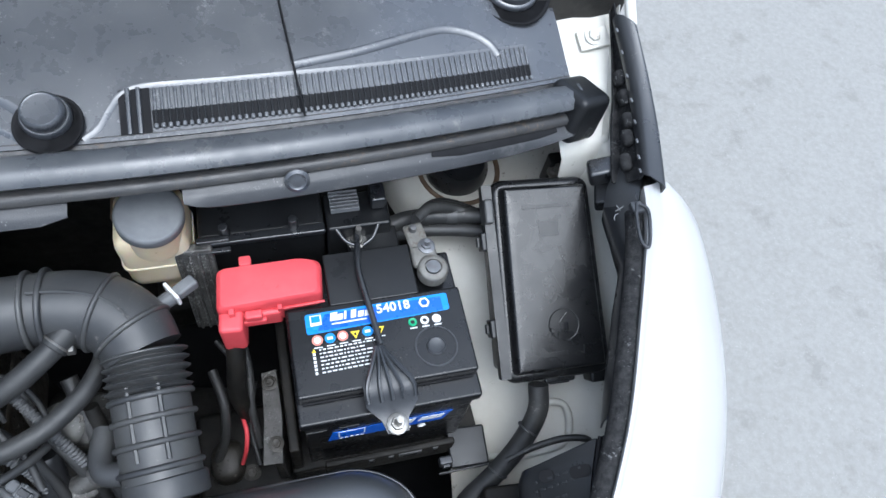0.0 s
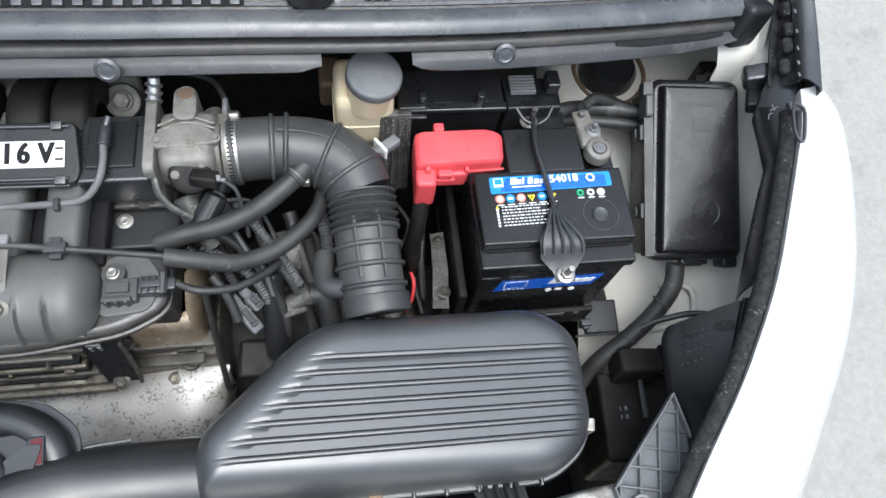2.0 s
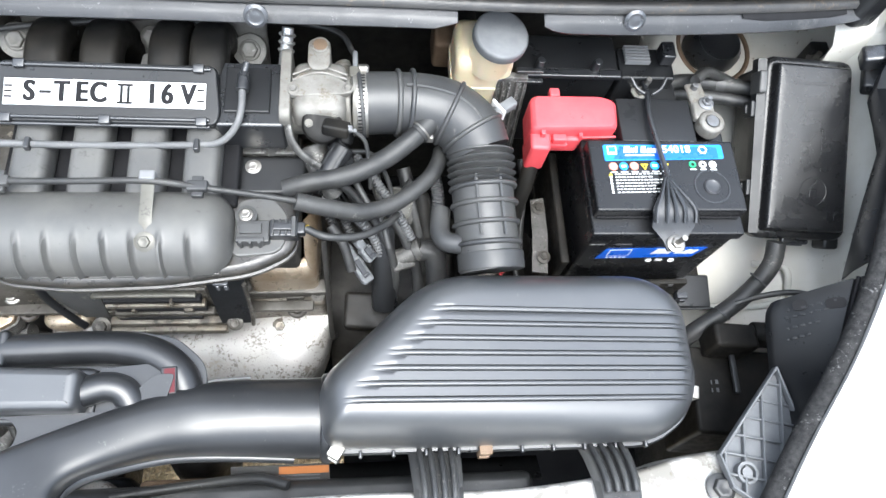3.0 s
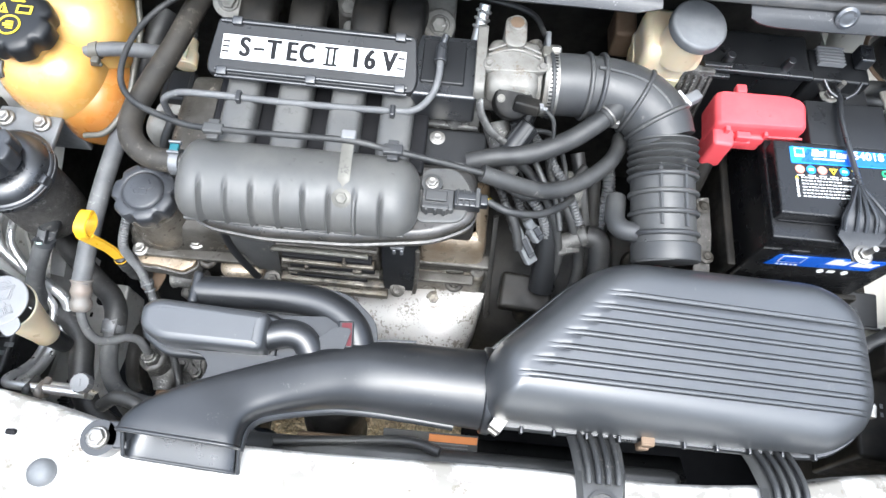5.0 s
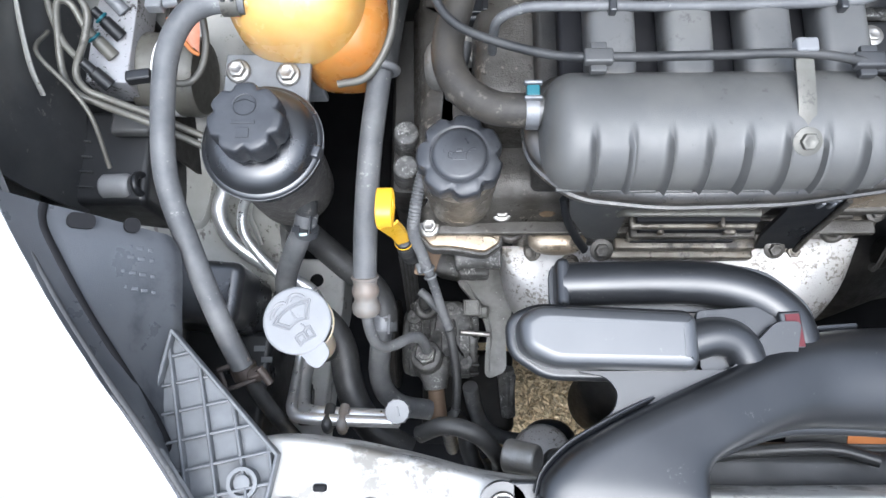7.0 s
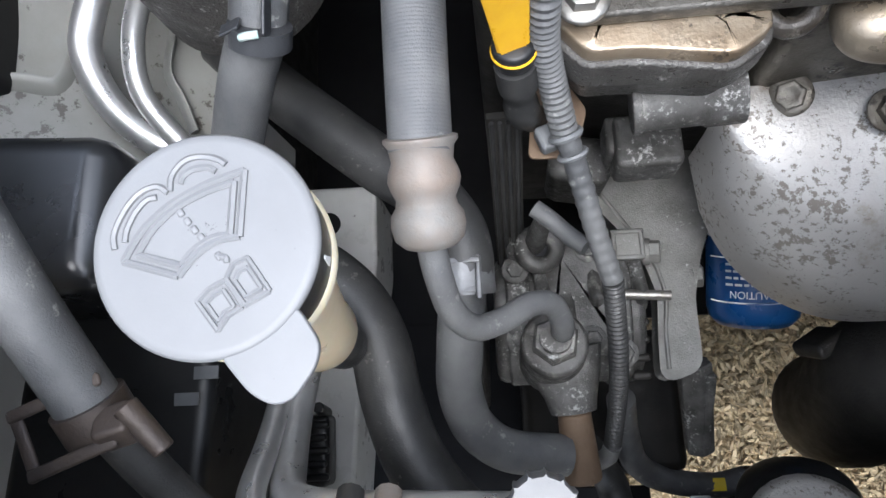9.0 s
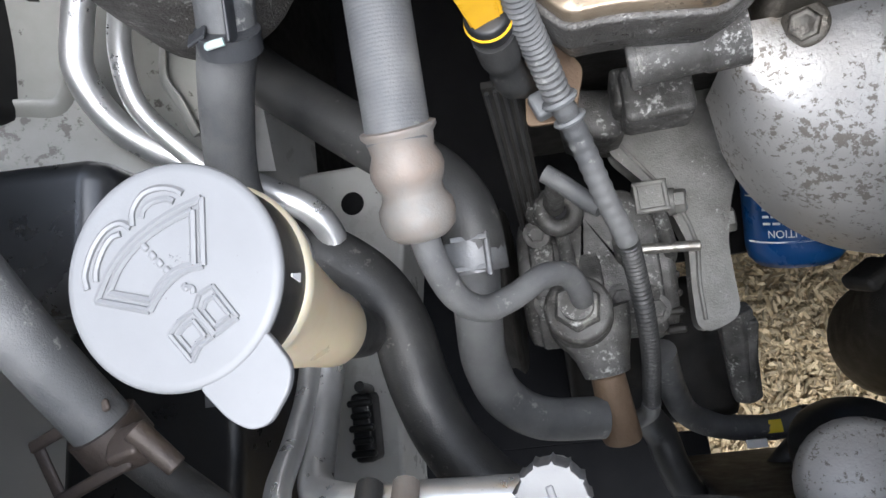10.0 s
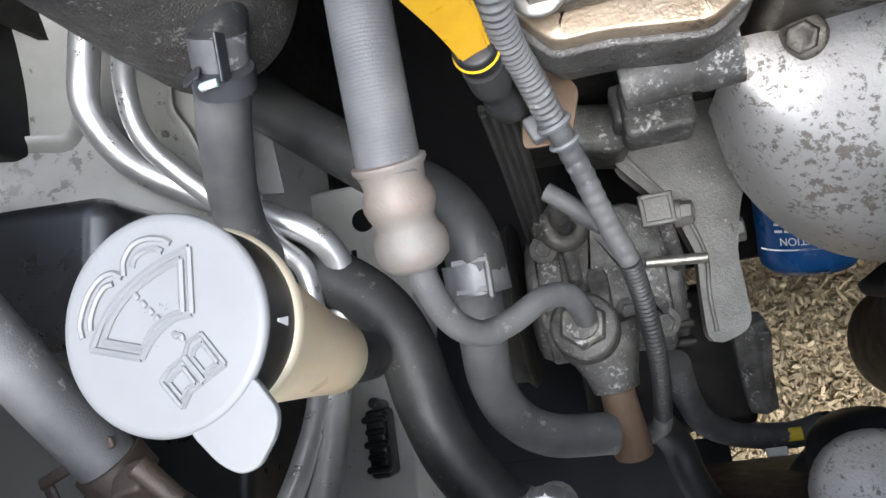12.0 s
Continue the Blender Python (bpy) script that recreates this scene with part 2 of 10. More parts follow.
    if sub:
        b.inputs["Subsurface Weight"].default_value, b.inputs["Subsurface Radius"].default_value, b.inputs["Subsurface Scale"].default_value = sub, (1.0, 0.5, 0.2), 0.02
    return mt


PLASTIC = material("black plastic", (0.009, 0.0095, 0.0105), 0.36, other=(0.018, 0.0185, 0.0195), shine=0.4, bump=0.12, bump_scale=1400)
PLASTIC_SATIN = material("satin black plastic", (0.014, 0.015, 0.017), 0.3, other=(0.02, 0.021, 0.023), rough_var=0.06, shine=1.0, bump=0.05, bump_scale=1800, spot=(0.06, 0.058, 0.055), spot_scale=300, spot_cut=0.68)
AIR_PLASTIC = material("sun-faded satin moulding", (0.011, 0.0117, 0.0132), 0.34, other=(0.022, 0.023, 0.025), rough_var=0.06, shine=0.55, coat=0.36, coat_rough=0.24, bump=0.06, bump_scale=1600, spot=(0.07, 0.068, 0.064), spot_scale=320, spot_cut=0.68)
# Lighter copy of the satin black; part of the sky's sheen sits in its base.
LID_PLASTIC = material("satin moulding lightened for sky sheen", (0.032, 0.034, 0.037), 0.38, other=(0.046, 0.048, 0.051), rough_var=0.06, shine=0.8, coat=0.7, coat_rough=0.32, bump=0.06, bump_scale=1600, spot=(0.09, 0.088, 0.084), spot_scale=320, spot_cut=0.68)
PLASTIC_DUSTY = material("dusty black plastic", (0.028, 0.029, 0.031), 0.42, other=(0.06, 0.06, 0.058), bump=0.15, bump_scale=900, spot=(0.12, 0.115, 0.105), spot_scale=160, spot_cut=0.66)
PLASTIC_CAST = material("speckled cowl plastic", (0.03, 0.033, 0.039), 0.3, other=(0.048, 0.051, 0.057), shine=1.0, coat=0.9, coat_rough=0.32, bump=0.2, bump_scale=900, spot=(0.17, 0.17, 0.17), spot_scale=300, spot_cut=0.64, big=(0.065, 0.067, 0.07), big_scale=9, big_cut=0.6)
APRON = material("pitted apron plastic", (0.02, 0.021, 0.023), 0.42, other=(0.036, 0.037, 0.04), shine=0.6, bump=0.25, bump_scale=700, spot=(0.16, 0.16, 0.155), spot_scale=380, spot_cut=0.66, big=(0.06, 0.06, 0.06), big_scale=14, big_cut=0.6)
MANIFOLD = material("weathered manifold plastic", (0.068, 0.068, 0.066), 0.45, other=(0.095, 0.093, 0.087), blotch=14, bump=0.15, bump_scale=1100, shine=0.6, spot=(0.035, 0.033, 0.03), spot_scale=90, spot_cut=0.62, spot_soft=0.12)
MANIFOLD_RIM = material("oil-browned manifold rim", (0.02, 0.0185, 0.0165), 0.36, other=(0.045, 0.04, 0.034), blotch=40, bump=0.2, bump_scale=900, shine=0.8)
RUBBER = material("rubber hose", (0.016, 0.0165, 0.017), 0.5, other=(0.042, 0.0415, 0.04), blotch=25, bump=0.2, bump_scale=900, spot=(0.13, 0.125, 0.115), spot_scale=190, spot_cut=0.655, spot_soft=0.08)
RUBBER_GREY = material("greyed rubber hose", (0.066, 0.068, 0.071), 0.55, other=(0.125, 0.126, 0.126), blotch=24, bump=0.3, bump_scale=1200, spot=(0.23, 0.23, 0.22), spot_scale=190, spot_cut=0.625, spot_soft=0.08)
SEAL = material("rubber seal", (0.045, 0.049, 0.055), 0.32, other=(0.085, 0.088, 0.092), blotch=16, bump=0.1, shine=0.7, spot=(0.16, 0.155, 0.145), spot_scale=60, spot_cut=0.62, spot_soft=0.14)
SEAL_DUSTY = material("dusty grey seal", (0.045, 0.046, 0.048), 0.5, other=(0.075, 0.075, 0.077), blotch=20, bump=0.1, spot=(0.14, 0.14, 0.135), spot_scale=60, spot_cut=0.66, spot_soft=0.1)
FOAM = material("black foam strip", (0.014, 0.014, 0.015), 0.9, other=(0.035, 0.035, 0.035), blotch=140, bump=1.0, bump_scale=300, spot=(0.12, 0.12, 0.12), spot_scale=260, spot_cut=0.62, shine=0.2)
CAR_PAINT = material("white car paint", (0.5, 0.497, 0.49), 0.2, other=(0.455, 0.45, 0.44), blotch=3, bump=0.0, coat=0.6, rough_var=0.05)
WORN_PAINT = material("worn white paint", (0.56, 0.55, 0.525), 0.35, other=(0.5, 0.485, 0.45), blotch=10, bump=0.06, bump_scale=300, spot=(0.12, 0.1, 0.075), spot_scale=45, spot_cut=0.61, spot_soft=0.08, big=(0.2, 0.188, 0.165), big_scale=13, big_cut=0.53)
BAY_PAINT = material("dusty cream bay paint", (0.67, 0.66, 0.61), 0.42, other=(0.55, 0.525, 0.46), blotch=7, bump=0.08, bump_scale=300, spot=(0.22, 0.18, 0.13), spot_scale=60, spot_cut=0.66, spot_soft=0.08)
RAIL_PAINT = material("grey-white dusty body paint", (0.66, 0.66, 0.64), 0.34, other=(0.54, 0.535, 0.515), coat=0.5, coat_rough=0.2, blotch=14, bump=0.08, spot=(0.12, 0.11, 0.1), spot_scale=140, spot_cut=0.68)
# White body paint with the left side's shadow put into a darker grey.
BAY_SHADED = material("inner wing paint greyed for shade", (0.3, 0.3, 0.28), 0.4, other=(0.2, 0.195, 0.175), coat=0.3, coat_rough=0.25, blotch=9, bump=0.1, spot=(0.08, 0.072, 0.06), spot_scale=110, spot_cut=0.62)
ALLOY = material("cast alloy", (0.36, 0.35, 0.33), 0.45, 0.65, other=(0.24, 0.23, 0.21), blotch=30, bump=0.35, bump_scale=700, spot=(0.14, 0.12, 0.1), spot_scale=110, spot_cut=0.68)
ALLOY_DIRTY = material("oily cast alloy", (0.115, 0.113, 0.108), 0.52, 0.3, other=(0.04, 0.038, 0.035), blotch=55, bump=0.5, bump_scale=900, spot=(0.36, 0.36, 0.345), spot_scale=330, spot_cut=0.585, spot_soft=0.1, rough_var=0.2, big=(0.2, 0.195, 0.18), big_scale=70, big_cut=0.6)
HEAD_METAL = material("oil-stained cylinder head", (0.2, 0.185, 0.16), 0.4, 0.5, other=(0.085, 0.07, 0.05), blotch=26, bump=0.45, bump_scale=600, spot=(0.035, 0.03, 0.025), spot_scale=85, spot_cut=0.52, spot_soft=0.1, rough_var=0.2)
# Grimy metal, its base lowered so the depths of the bay read as shade.
GRIME_SHADED = material("grimy metal darkened for shade", (0.013, 0.0125, 0.0115), 0.6, 0.1, other=(0.034, 0.031, 0.027), blotch=26, bump=0.5, bump_scale=500)
SHIELD = material("speckled heat shield", (0.5, 0.49, 0.475), 0.46, 0.45, other=(0.43, 0.41, 0.38), blotch=9, bump=0.4, bump_scale=500, spot=(0.2, 0.18, 0.155), spot_scale=235, spot_cut=0.564, spot_soft=0.03, clump=0.18, big=(0.29, 0.24, 0.18), big_scale=11, big_cut=0.585)
THROTTLE = material("matt cast alloy", (0.22, 0.213, 0.195), 0.55, 0.35, other=(0.14, 0.133, 0.118), blotch=40, bump=0.5, bump_scale=600, spot=(0.11, 0.09, 0.065), spot_scale=110, spot_cut=0.6, spot_soft=0.1)
STEEL = material("zinc-plated steel", (0.36, 0.35, 0.33), 0.4, 0.85, other=(0.25, 0.235, 0.21), blotch=90, bump=0.25, spot=(0.12, 0.09, 0.06), spot_scale=220, spot_cut=0.64)
PIPE_ALLOY = material("aluminium pipe", (0.74, 0.74, 0.74), 0.36, 0.8, other=(0.58, 0.58, 0.57), blotch=26, bump=0.1, spot=(0.16, 0.15, 0.14), spot_scale=260, spot_cut=0.7)
RUST_CRIMP = material("corroded crimp", (0.19, 0.185, 0.175), 0.6, 0.25, other=(0.2, 0.155, 0.125), blotch=34, bump=0.3, bump_scale=700)
RUST = material("brown rusted steel", (0.15, 0.1, 0.065), 0.65, 0.2, other=(0.18, 0.125, 0.08), blotch=40, bump=0.35)
RED = material("red plastic cover", (0.6, 0.055, 0.068), 0.5, other=(0.66, 0.085, 0.095), blotch=18, bump=0.1, spot=(0.35, 0.03, 0.035), spot_scale=90, spot_cut=0.68)
YELLOW = material("yellow plastic", (0.8, 0.47, 0.02), 0.35, other=(0.7, 0.36, 0.02), blotch=40, bump=0.05, spot=(0.2, 0.1, 0.02), spot_scale=90, spot_cut=0.7)
ORANGE = material("amber translucent plastic", (0.52, 0.265, 0.055), 0.22, other=(0.62, 0.42, 0.17), blotch=6, bump=0.02, sub=0.35, coat=0.4)
CREAM = material("cream translucent plastic", (0.72, 0.62, 0.45), 0.38, other=(0.66, 0.54, 0.36), blotch=14, bump=0.04, sub=0.25, spot=(0.3, 0.2, 0.1), spot_scale=50, spot_cut=0.72)
CAP_GREY = material("pale grey cap plastic", (0.174, 0.176, 0.18), 0.45, other=(0.156, 0.158, 0.162), blotch=30, bump=0.04, bump_scale=1200, spot=(0.07, 0.07, 0.07), spot_scale=420, spot_cut=0.69)
CAP_DARK = material("dull grey cap plastic", (0.11, 0.115, 0.12), 0.5, other=(0.15, 0.155, 0.16), blotch=40, bump=0.15, bump_scale=1500)
CAP_BLACK = material("moulded black cap", (0.024, 0.0255, 0.029), 0.38, other=(0.042, 0.044, 0.048), blotch=50, bump=0.15, bump_scale=1200)
FILTER_BLUE = material("blue filter paint", (0.01, 0.06, 0.2), 0.3, other=(0.012, 0.08, 0.24), bump=0.02)
LABEL_WHITE = material("white print", (0.8, 0.8, 0.79), 0.4, other=(0.74, 0.74, 0.73), bump=0.0)
LABEL_BLUE = material("blue label", (0.01, 0.09, 0.52), 0.3, other=(0.012, 0.13, 0.6), bump=0.0)
LABEL_SKY = material("light blue label", (0.02, 0.22, 0.62), 0.3, bump=0.0, amount=0.1)
LABEL_RED = material("faded red print", (0.6, 0.2, 0.15), 0.4, bump=0.0, amount=0.1)
LABEL_YELLOW = material("yellow print", (0.8, 0.6, 0.03), 0.4, bump=0.0, amount=0.1)
LABEL_GREEN = material("green print", (0.03, 0.35, 0.16), 0.4, bump=0.0, amount=0.1)
LABEL_ORANGE = material("orange print", (0.42, 0.16, 0.055), 0.5, bump=0.0, amount=0.1, shine=0.2)
LABEL_MAROON = material("maroon sticker", (0.085, 0.02, 0.024), 0.6, bump=0.0, amount=0.2, shine=0.15)
# Black for print, and for the shade painted into holes, slots and gaps.
INK_VOID = material("black ink and void shade", (0.008, 0.008, 0.009), 0.7, bump=0.0, amount=0.2, shine=0.2)
DULL = material("dull plated clip", (0.2, 0.205, 0.215), 0.5, 0.6, other=(0.13, 0.13, 0.13), blotch=60, bump=0.2)
# Fluid amber that also carries the tank's shading low and to the right.
AMBER = material("amber plastic darkened for fluid and shade", (0.36, 0.145, 0.03), 0.3, other=(0.44, 0.2, 0.05), blotch=8, bump=0.02, sub=0.4, coat=0.3)
RUBBER_BROWN = material("brown-dusted rubber hose", (0.02, 0.0185, 0.0165), 0.55, other=(0.05, 0.044, 0.036), blotch=22, bump=0.3, bump_scale=800, spot=(0.1, 0.09, 0.075), spot_scale=120, spot_cut=0.62, spot_soft=0.1, shine=0.35)
# Black plastic with brown dust, deepened to include shade such as the cowl's.
BEND_BLACK = material("matt black plastic darkened for shade", (0.007, 0.0068, 0.0065), 0.5, other=(0.02, 0.018, 0.015), blotch=26, bump=0.25, bump_scale=900, shine=0.2)
BRACKET_ALLOY = material("pitted bracket alloy", (0.215, 0.212, 0.2), 0.5, 0.3, other=(0.13, 0.127, 0.115), blotch=45, bump=0.4, bump_scale=800, spot=(0.5, 0.5, 0.48), spot_scale=210, spot_cut=0.65, spot_soft=0.1)
BROWNED = material("oil-browned alloy", (0.4, 0.34, 0.26), 0.32, 0.6, other=(0.2, 0.14, 0.085), blotch=16, bump=0.3, bump_scale=500, spot=(0.06, 0.045, 0.03), spot_scale=80, spot_cut=0.64)
GUTTER = material("dirt-stained gutter rubber", (0.03, 0.03, 0.031), 0.4, other=(0.05, 0.048, 0.046), blotch=30, bump=0.4, bump_scale=400, spot=(0.1, 0.075, 0.052), spot_scale=170, spot_cut=0.58, spot_soft=0.12)
SPECKLED = material("speckled silver block", (0.33, 0.33, 0.34), 0.48, 0.35, other=(0.25, 0.247, 0.25), blotch=24, bump=0.15, spot=(0.04, 0.037, 0.034), spot_scale=200, spot_cut=0.615, spot_soft=0.02)
PITTED = material("pitted grainy black casting", (0.045, 0.042, 0.039), 0.5, other=(0.08, 0.075, 0.069), blotch=60, bump=1.0, bump_scale=800, spot=(0.24, 0.235, 0.225), spot_scale=520, spot_cut=0.6)
COPPER_TAPE = material("dull orange foil", (0.5, 0.2, 0.115), 0.45, other=(0.42, 0.13, 0.06), blotch=70, bump=0.3, bump_scale=200, amount=0.5)
OILY_CASTING = material("oil-blackened casting", (0.05, 0.047, 0.043), 0.34, 0.2, other=(0.09, 0.086, 0.08), blotch=60, bump=0.8, bump_scale=700, spot=(0.3, 0.295, 0.28), spot_scale=420, spot_cut=0.6, spot_soft=0.08)
CASE_BLACK = material("black battery case", (0.007, 0.0072, 0.008), 0.28, other=(0.012, 0.0122, 0.013), shine=0.45, rough_var=0.1, bump=0.08, bump_scale=1500, spot=(0.06, 0.058, 0.052), spot_scale=240, spot_cut=0.68)
VERDIGRIS = material("green-white corrosion", (0.3, 0.42, 0.4), 0.8, other=(0.5, 0.52, 0.5), blotch=200, bump=0.5, bump_scale=900)
TEAL = material("teal plastic", (0.008, 0.085, 0.105), 0.4, bump=0.0, amount=0.2)
LINE_GREY = material("grey-olive coated steel", (0.115, 0.112, 0.096), 0.42, 0.2, other=(0.085, 0.08, 0.068), blotch=40, bump=0.15, spot=(0.05, 0.046, 0.04), spot_scale=160, spot_cut=0.64)
HEAD_DARK = material("oily brown-grey casting", (0.075, 0.07, 0.062), 0.42, 0.3, other=(0.03, 0.026, 0.02), blotch=34, bump=0.6, bump_scale=600, spot=(0.2, 0.18, 0.15), spot_scale=130, spot_cut=0.62, spot_soft=0.08, rough_var=0.2)
# Left guard's plastic, lighter and bluer than the right guard's.
GUARD_GREY = material("blue-grey left guard plastic", (0.05, 0.054, 0.061), 0.36, other=(0.072, 0.076, 0.083), blotch=12, bump=0.15, bump_scale=900, shine=0.8, spot=(0.13, 0.13, 0.13), spot_scale=180, spot_cut=0.7, big=(0.035, 0.038, 0.043), big_scale=16, big_cut=0.58)
BROWN_CLIP = material("brown rusted clip", (0.035, 0.028, 0.025), 0.55, 0.3, other=(0.055, 0.042, 0.034), blotch=80, bump=0.3)
LENS = material("headlight lens", (0.34, 0.29, 0.22), 0.12, other=(0.46, 0.42, 0.35), blotch=7, bump=0.0, coat=0.8)
ASPHALT = material("pale worn asphalt", (0.25, 0.243, 0.226), 0.85, other=(0.29, 0.283, 0.265), blotch=60, bump=1.0, bump_scale=260, spot=(0.43, 0.42, 0.4), spot_scale=210, spot_cut=0.6, spot_soft=0.12, clump=0.08, big=(0.225, 0.218, 0.203), big_scale=9, big_cut=0.58)
LITTER = material("dry leaf litter", (0.42, 0.33, 0.2), 0.8, other=(0.55, 0.46, 0.31), blotch=60, bump=0.5, spot=(0.12, 0.08, 0.04), spot_scale=120, spot_cut=0.6)
CHIP = material("straw-coloured litter flakes", (0.62, 0.5, 0.31), 0.8, other=(0.46, 0.34, 0.19), blotch=90, bump=0.4)


def vary_by_piece(mt, dark, pale):
    """Gives every loose piece of one mesh a tone of its own between dark and pale times the surface's colour."""
    n, link = mt.node_tree.nodes, mt.node_tree.links.new
    b = n["Principled BSDF"]
    tone = n.new("ShaderNodeMapRange")
    tone.inputs["To Min"].default_value, tone.inputs["To Max"].default_value = dark, pale
    link(n.new("ShaderNodeNewGeometry").outputs["Random Per Island"], tone.inputs["Value"])
    scale = n.new("ShaderNodeVectorMath")
    scale.operation = "SCALE"
    link(b.inputs["Base Color"].links[0].from_socket, scale.inputs[0])
    link(tone.outputs["Result"], scale.inputs["Scale"])
    link(scale.outputs["Vector"], b.inputs["Base Color"])


vary_by_piece(CHIP, 0.42, 1.25)

# ---- ground ----
bm = bmesh.new()
bmesh.ops.create_grid(bm, x_segments=40, y_segments=40, size=400)
solid("ground", bm, ASPHALT, "pale worn asphalt car park surface", "ground", kind="structure")
rnd = random.Random(4)


def litter_bed():
    bm = bmesh.new()
    rows = [[bm.verts.new((-0.75 + 1.3 * i / 60, -0.7 + 1.2 * j / 60, 0.004 + 0.014 * (noise.noise((i * 0.35, j * 0.35, 1)) + 0.6))) for j in range(61)] for i in range(61)]
    for i in range(60):
        for j in range(60):
            if math.hypot((i - 29.5) / 30, (j - 29.5) / 30) < 0.9 + 0.22 * noise.noise((i * 0.16, j * 0.16, 7)):
                bm.faces.new((rows[i][j], rows[i + 1][j], rows[i + 1][j + 1], rows[i][j + 1]))
    bmesh.ops.delete(bm, geom=[v for v in bm.verts if not v.link_faces], context="VERTS")
    return bm


def litter_flakes(count):
    verts, faces = [], []
    for _ in range(count):
        c = Vector((rnd.uniform(-0.42, 0.08), rnd.uniform(-0.30, 0.06), rnd.uniform(0.012, 0.026)))
        big = rnd.random() ** 3
        a = Euler((rnd.gauss(0, 0.3), rnd.gauss(0, 0.3), rnd.uniform(0, 6.3))).to_matrix()
        l, w = 0.0025 + 0.009 * big + rnd.uniform(0, 0.0025), rnd.uniform(0.0007, 0.002) + 0.003 * big * rnd.random()
        curl = rnd.uniform(-0.25, 0.25) * l
        n = rnd.choice((5, 6, 7))
        k = len(verts)
        rim = [Vector((l * math.cos(t) * rnd.uniform(0.7, 1.1), w * math.sin(t) * rnd.uniform(0.7, 1.15), curl * math.cos(t) ** 2)) for t in [2 * math.pi * q / n for q in range(n)]]
        verts += [c + a @ p for p in rim] + [c + a @ (p * 0.9 + Vector((0, 0, -0.0012))) for p in rim]
        faces += [tuple(range(k, k + n))] + [(k + q, k + n + q, k + n + (q + 1) % n, k + (q + 1) % n) for q in range(n)]
    me = bpy.data.meshes.new("litter_flakes")
    me.from_pydata(verts, [], faces)
    me.materials.append(CHIP)
    return me


solid("litter_bed", litter_bed(), LITTER, "brown dry leaf litter on the ground under the car", "leaf litter", kind="stuff")
tagged(new("leaf_litter", litter_flakes(21000)), "loose straw-coloured leaves and chips on the ground", "leaf litter", kind="stuff")

# ---- wings (fenders) with headlights ----
# y, lip x, lip z, outer x
WING = [(0.262, 0.793, 0.941, 0.862), (0.240, 0.788, 0.939, 0.884), (0.20, 0.775, 0.936, 0.892), (0.12, 0.742, 0.925, 0.888), (0.03, 0.703, 0.910, 0.868), (-0.04, 0.664, 0.895, 0.842),
        (-0.09, 0.633, 0.881, 0.818), (-0.15, 0.590, 0.864, 0.785), (-0.20, 0.556, 0.852, 0.755), (-0.28, 0.505, 0.832, 0.70), (-0.40, 0.42, 0.80, 0.60), (-0.50, 0.33, 0.76, 0.48)]


def wing_section(y, x, z, xo, out=0.0):
    w = xo - x
    pts = [(x + 0.004, z - 0.035), (x, z - 0.004), (x + 0.003, z), (x + 0.012, z + 0.003), (x + 0.25 * w, z + 0.006), (x + 0.5 * w, z - 0.004), (x + 0.74 * w, z - 0.035), (x + 0.9 * w, z - 0.085), (xo, z - 0.16), (xo + 0.006, z - 0.3), (xo, 0.32)]
    return [Vector((px + out * 0.7, y, pz + out)) for px, pz in pts]


def wing_shell():
    rows = [wing_section(*s) for s in WING]
    cols = [curve([r[k] for r in rows], 4) for k in range(len(rows[0]))]
    return sheet([curve([c[i] for c in cols], 3) for i in range(len(cols[0]))], 0.0015)


def lamp_lens():
    rows = []
    for (y0, *a), (y1, *b) in zip(WING[3:], WING[4:]):
        for u in (0, 0.5):
            y = y0 + (y1 - y0) * u
            s = wing_section(y, *[p + (q - p) * u for p, q in zip(a, b)], 0.003)
            k = smooth01(0.11, -0.10, y)
            rows.append([s[7].lerp(s[8], 0.75 - 0.75 * k).lerp(s[6], 0.35 * smooth01(-0.02, -0.2, y)), s[8].lerp(s[7], 0.5 * k), s[8], s[8].lerp(s[9], 0.15 + 0.65 * k)])
    return sheet(rows, 0.003)


def wing_seal(side):
    """A round foam strip under the edge on one side, a thin flat lip on the other."""
    pts = [Vector((x - (0.009 if side > 0 else 0.001), y, z - (0.016 if side > 0 else 0.009))) for y, x, z, xo in WING[1:10]]
    return tube(pts, 0.0105, 10, 6, 0.8) if side > 0 else tube(pts, 0.003, 10, 6, 0.8)


for side, name in ((1, "wing"), (-1, "wing")):
    w = thing(name, (side * 0.75, 0, 0.32), "glossy white front wing of the car with a black edge seal", "car wing", "front wings")
    f = mirrored if side < 0 else (lambda b: b)
    part("wing_panel", f(wing_shell()), CAR_PAINT, w)
    part("edge_seal", f(wing_seal(side)), FOAM if side > 0 else SEAL_DUSTY, w, "rough black foam seal strip" if side > 0 else "smooth dusty grey seal strip")
    h = thing("headlight", (side * 0.75, -0.15, 0.6), "clear cream-tinted headlight lens set into the white wing", "headlight", "headlights")
    part("lens", f(lamp_lens()), LENS, h)

# pillar trim behind the wing, and the body corner beside it
TRIM = [(0.808, 0.248, 0.955), (0.818, 0.285, 0.957), (0.828, 0.335, 0.964), (0.833, 0.395, 0.979), (0.832, 0.448, 0.998)]
t = thing("pillar_trim", (0.83, 0.3, 0.8), "black glossy corner trim at the foot of the windscreen pillar", "trim")
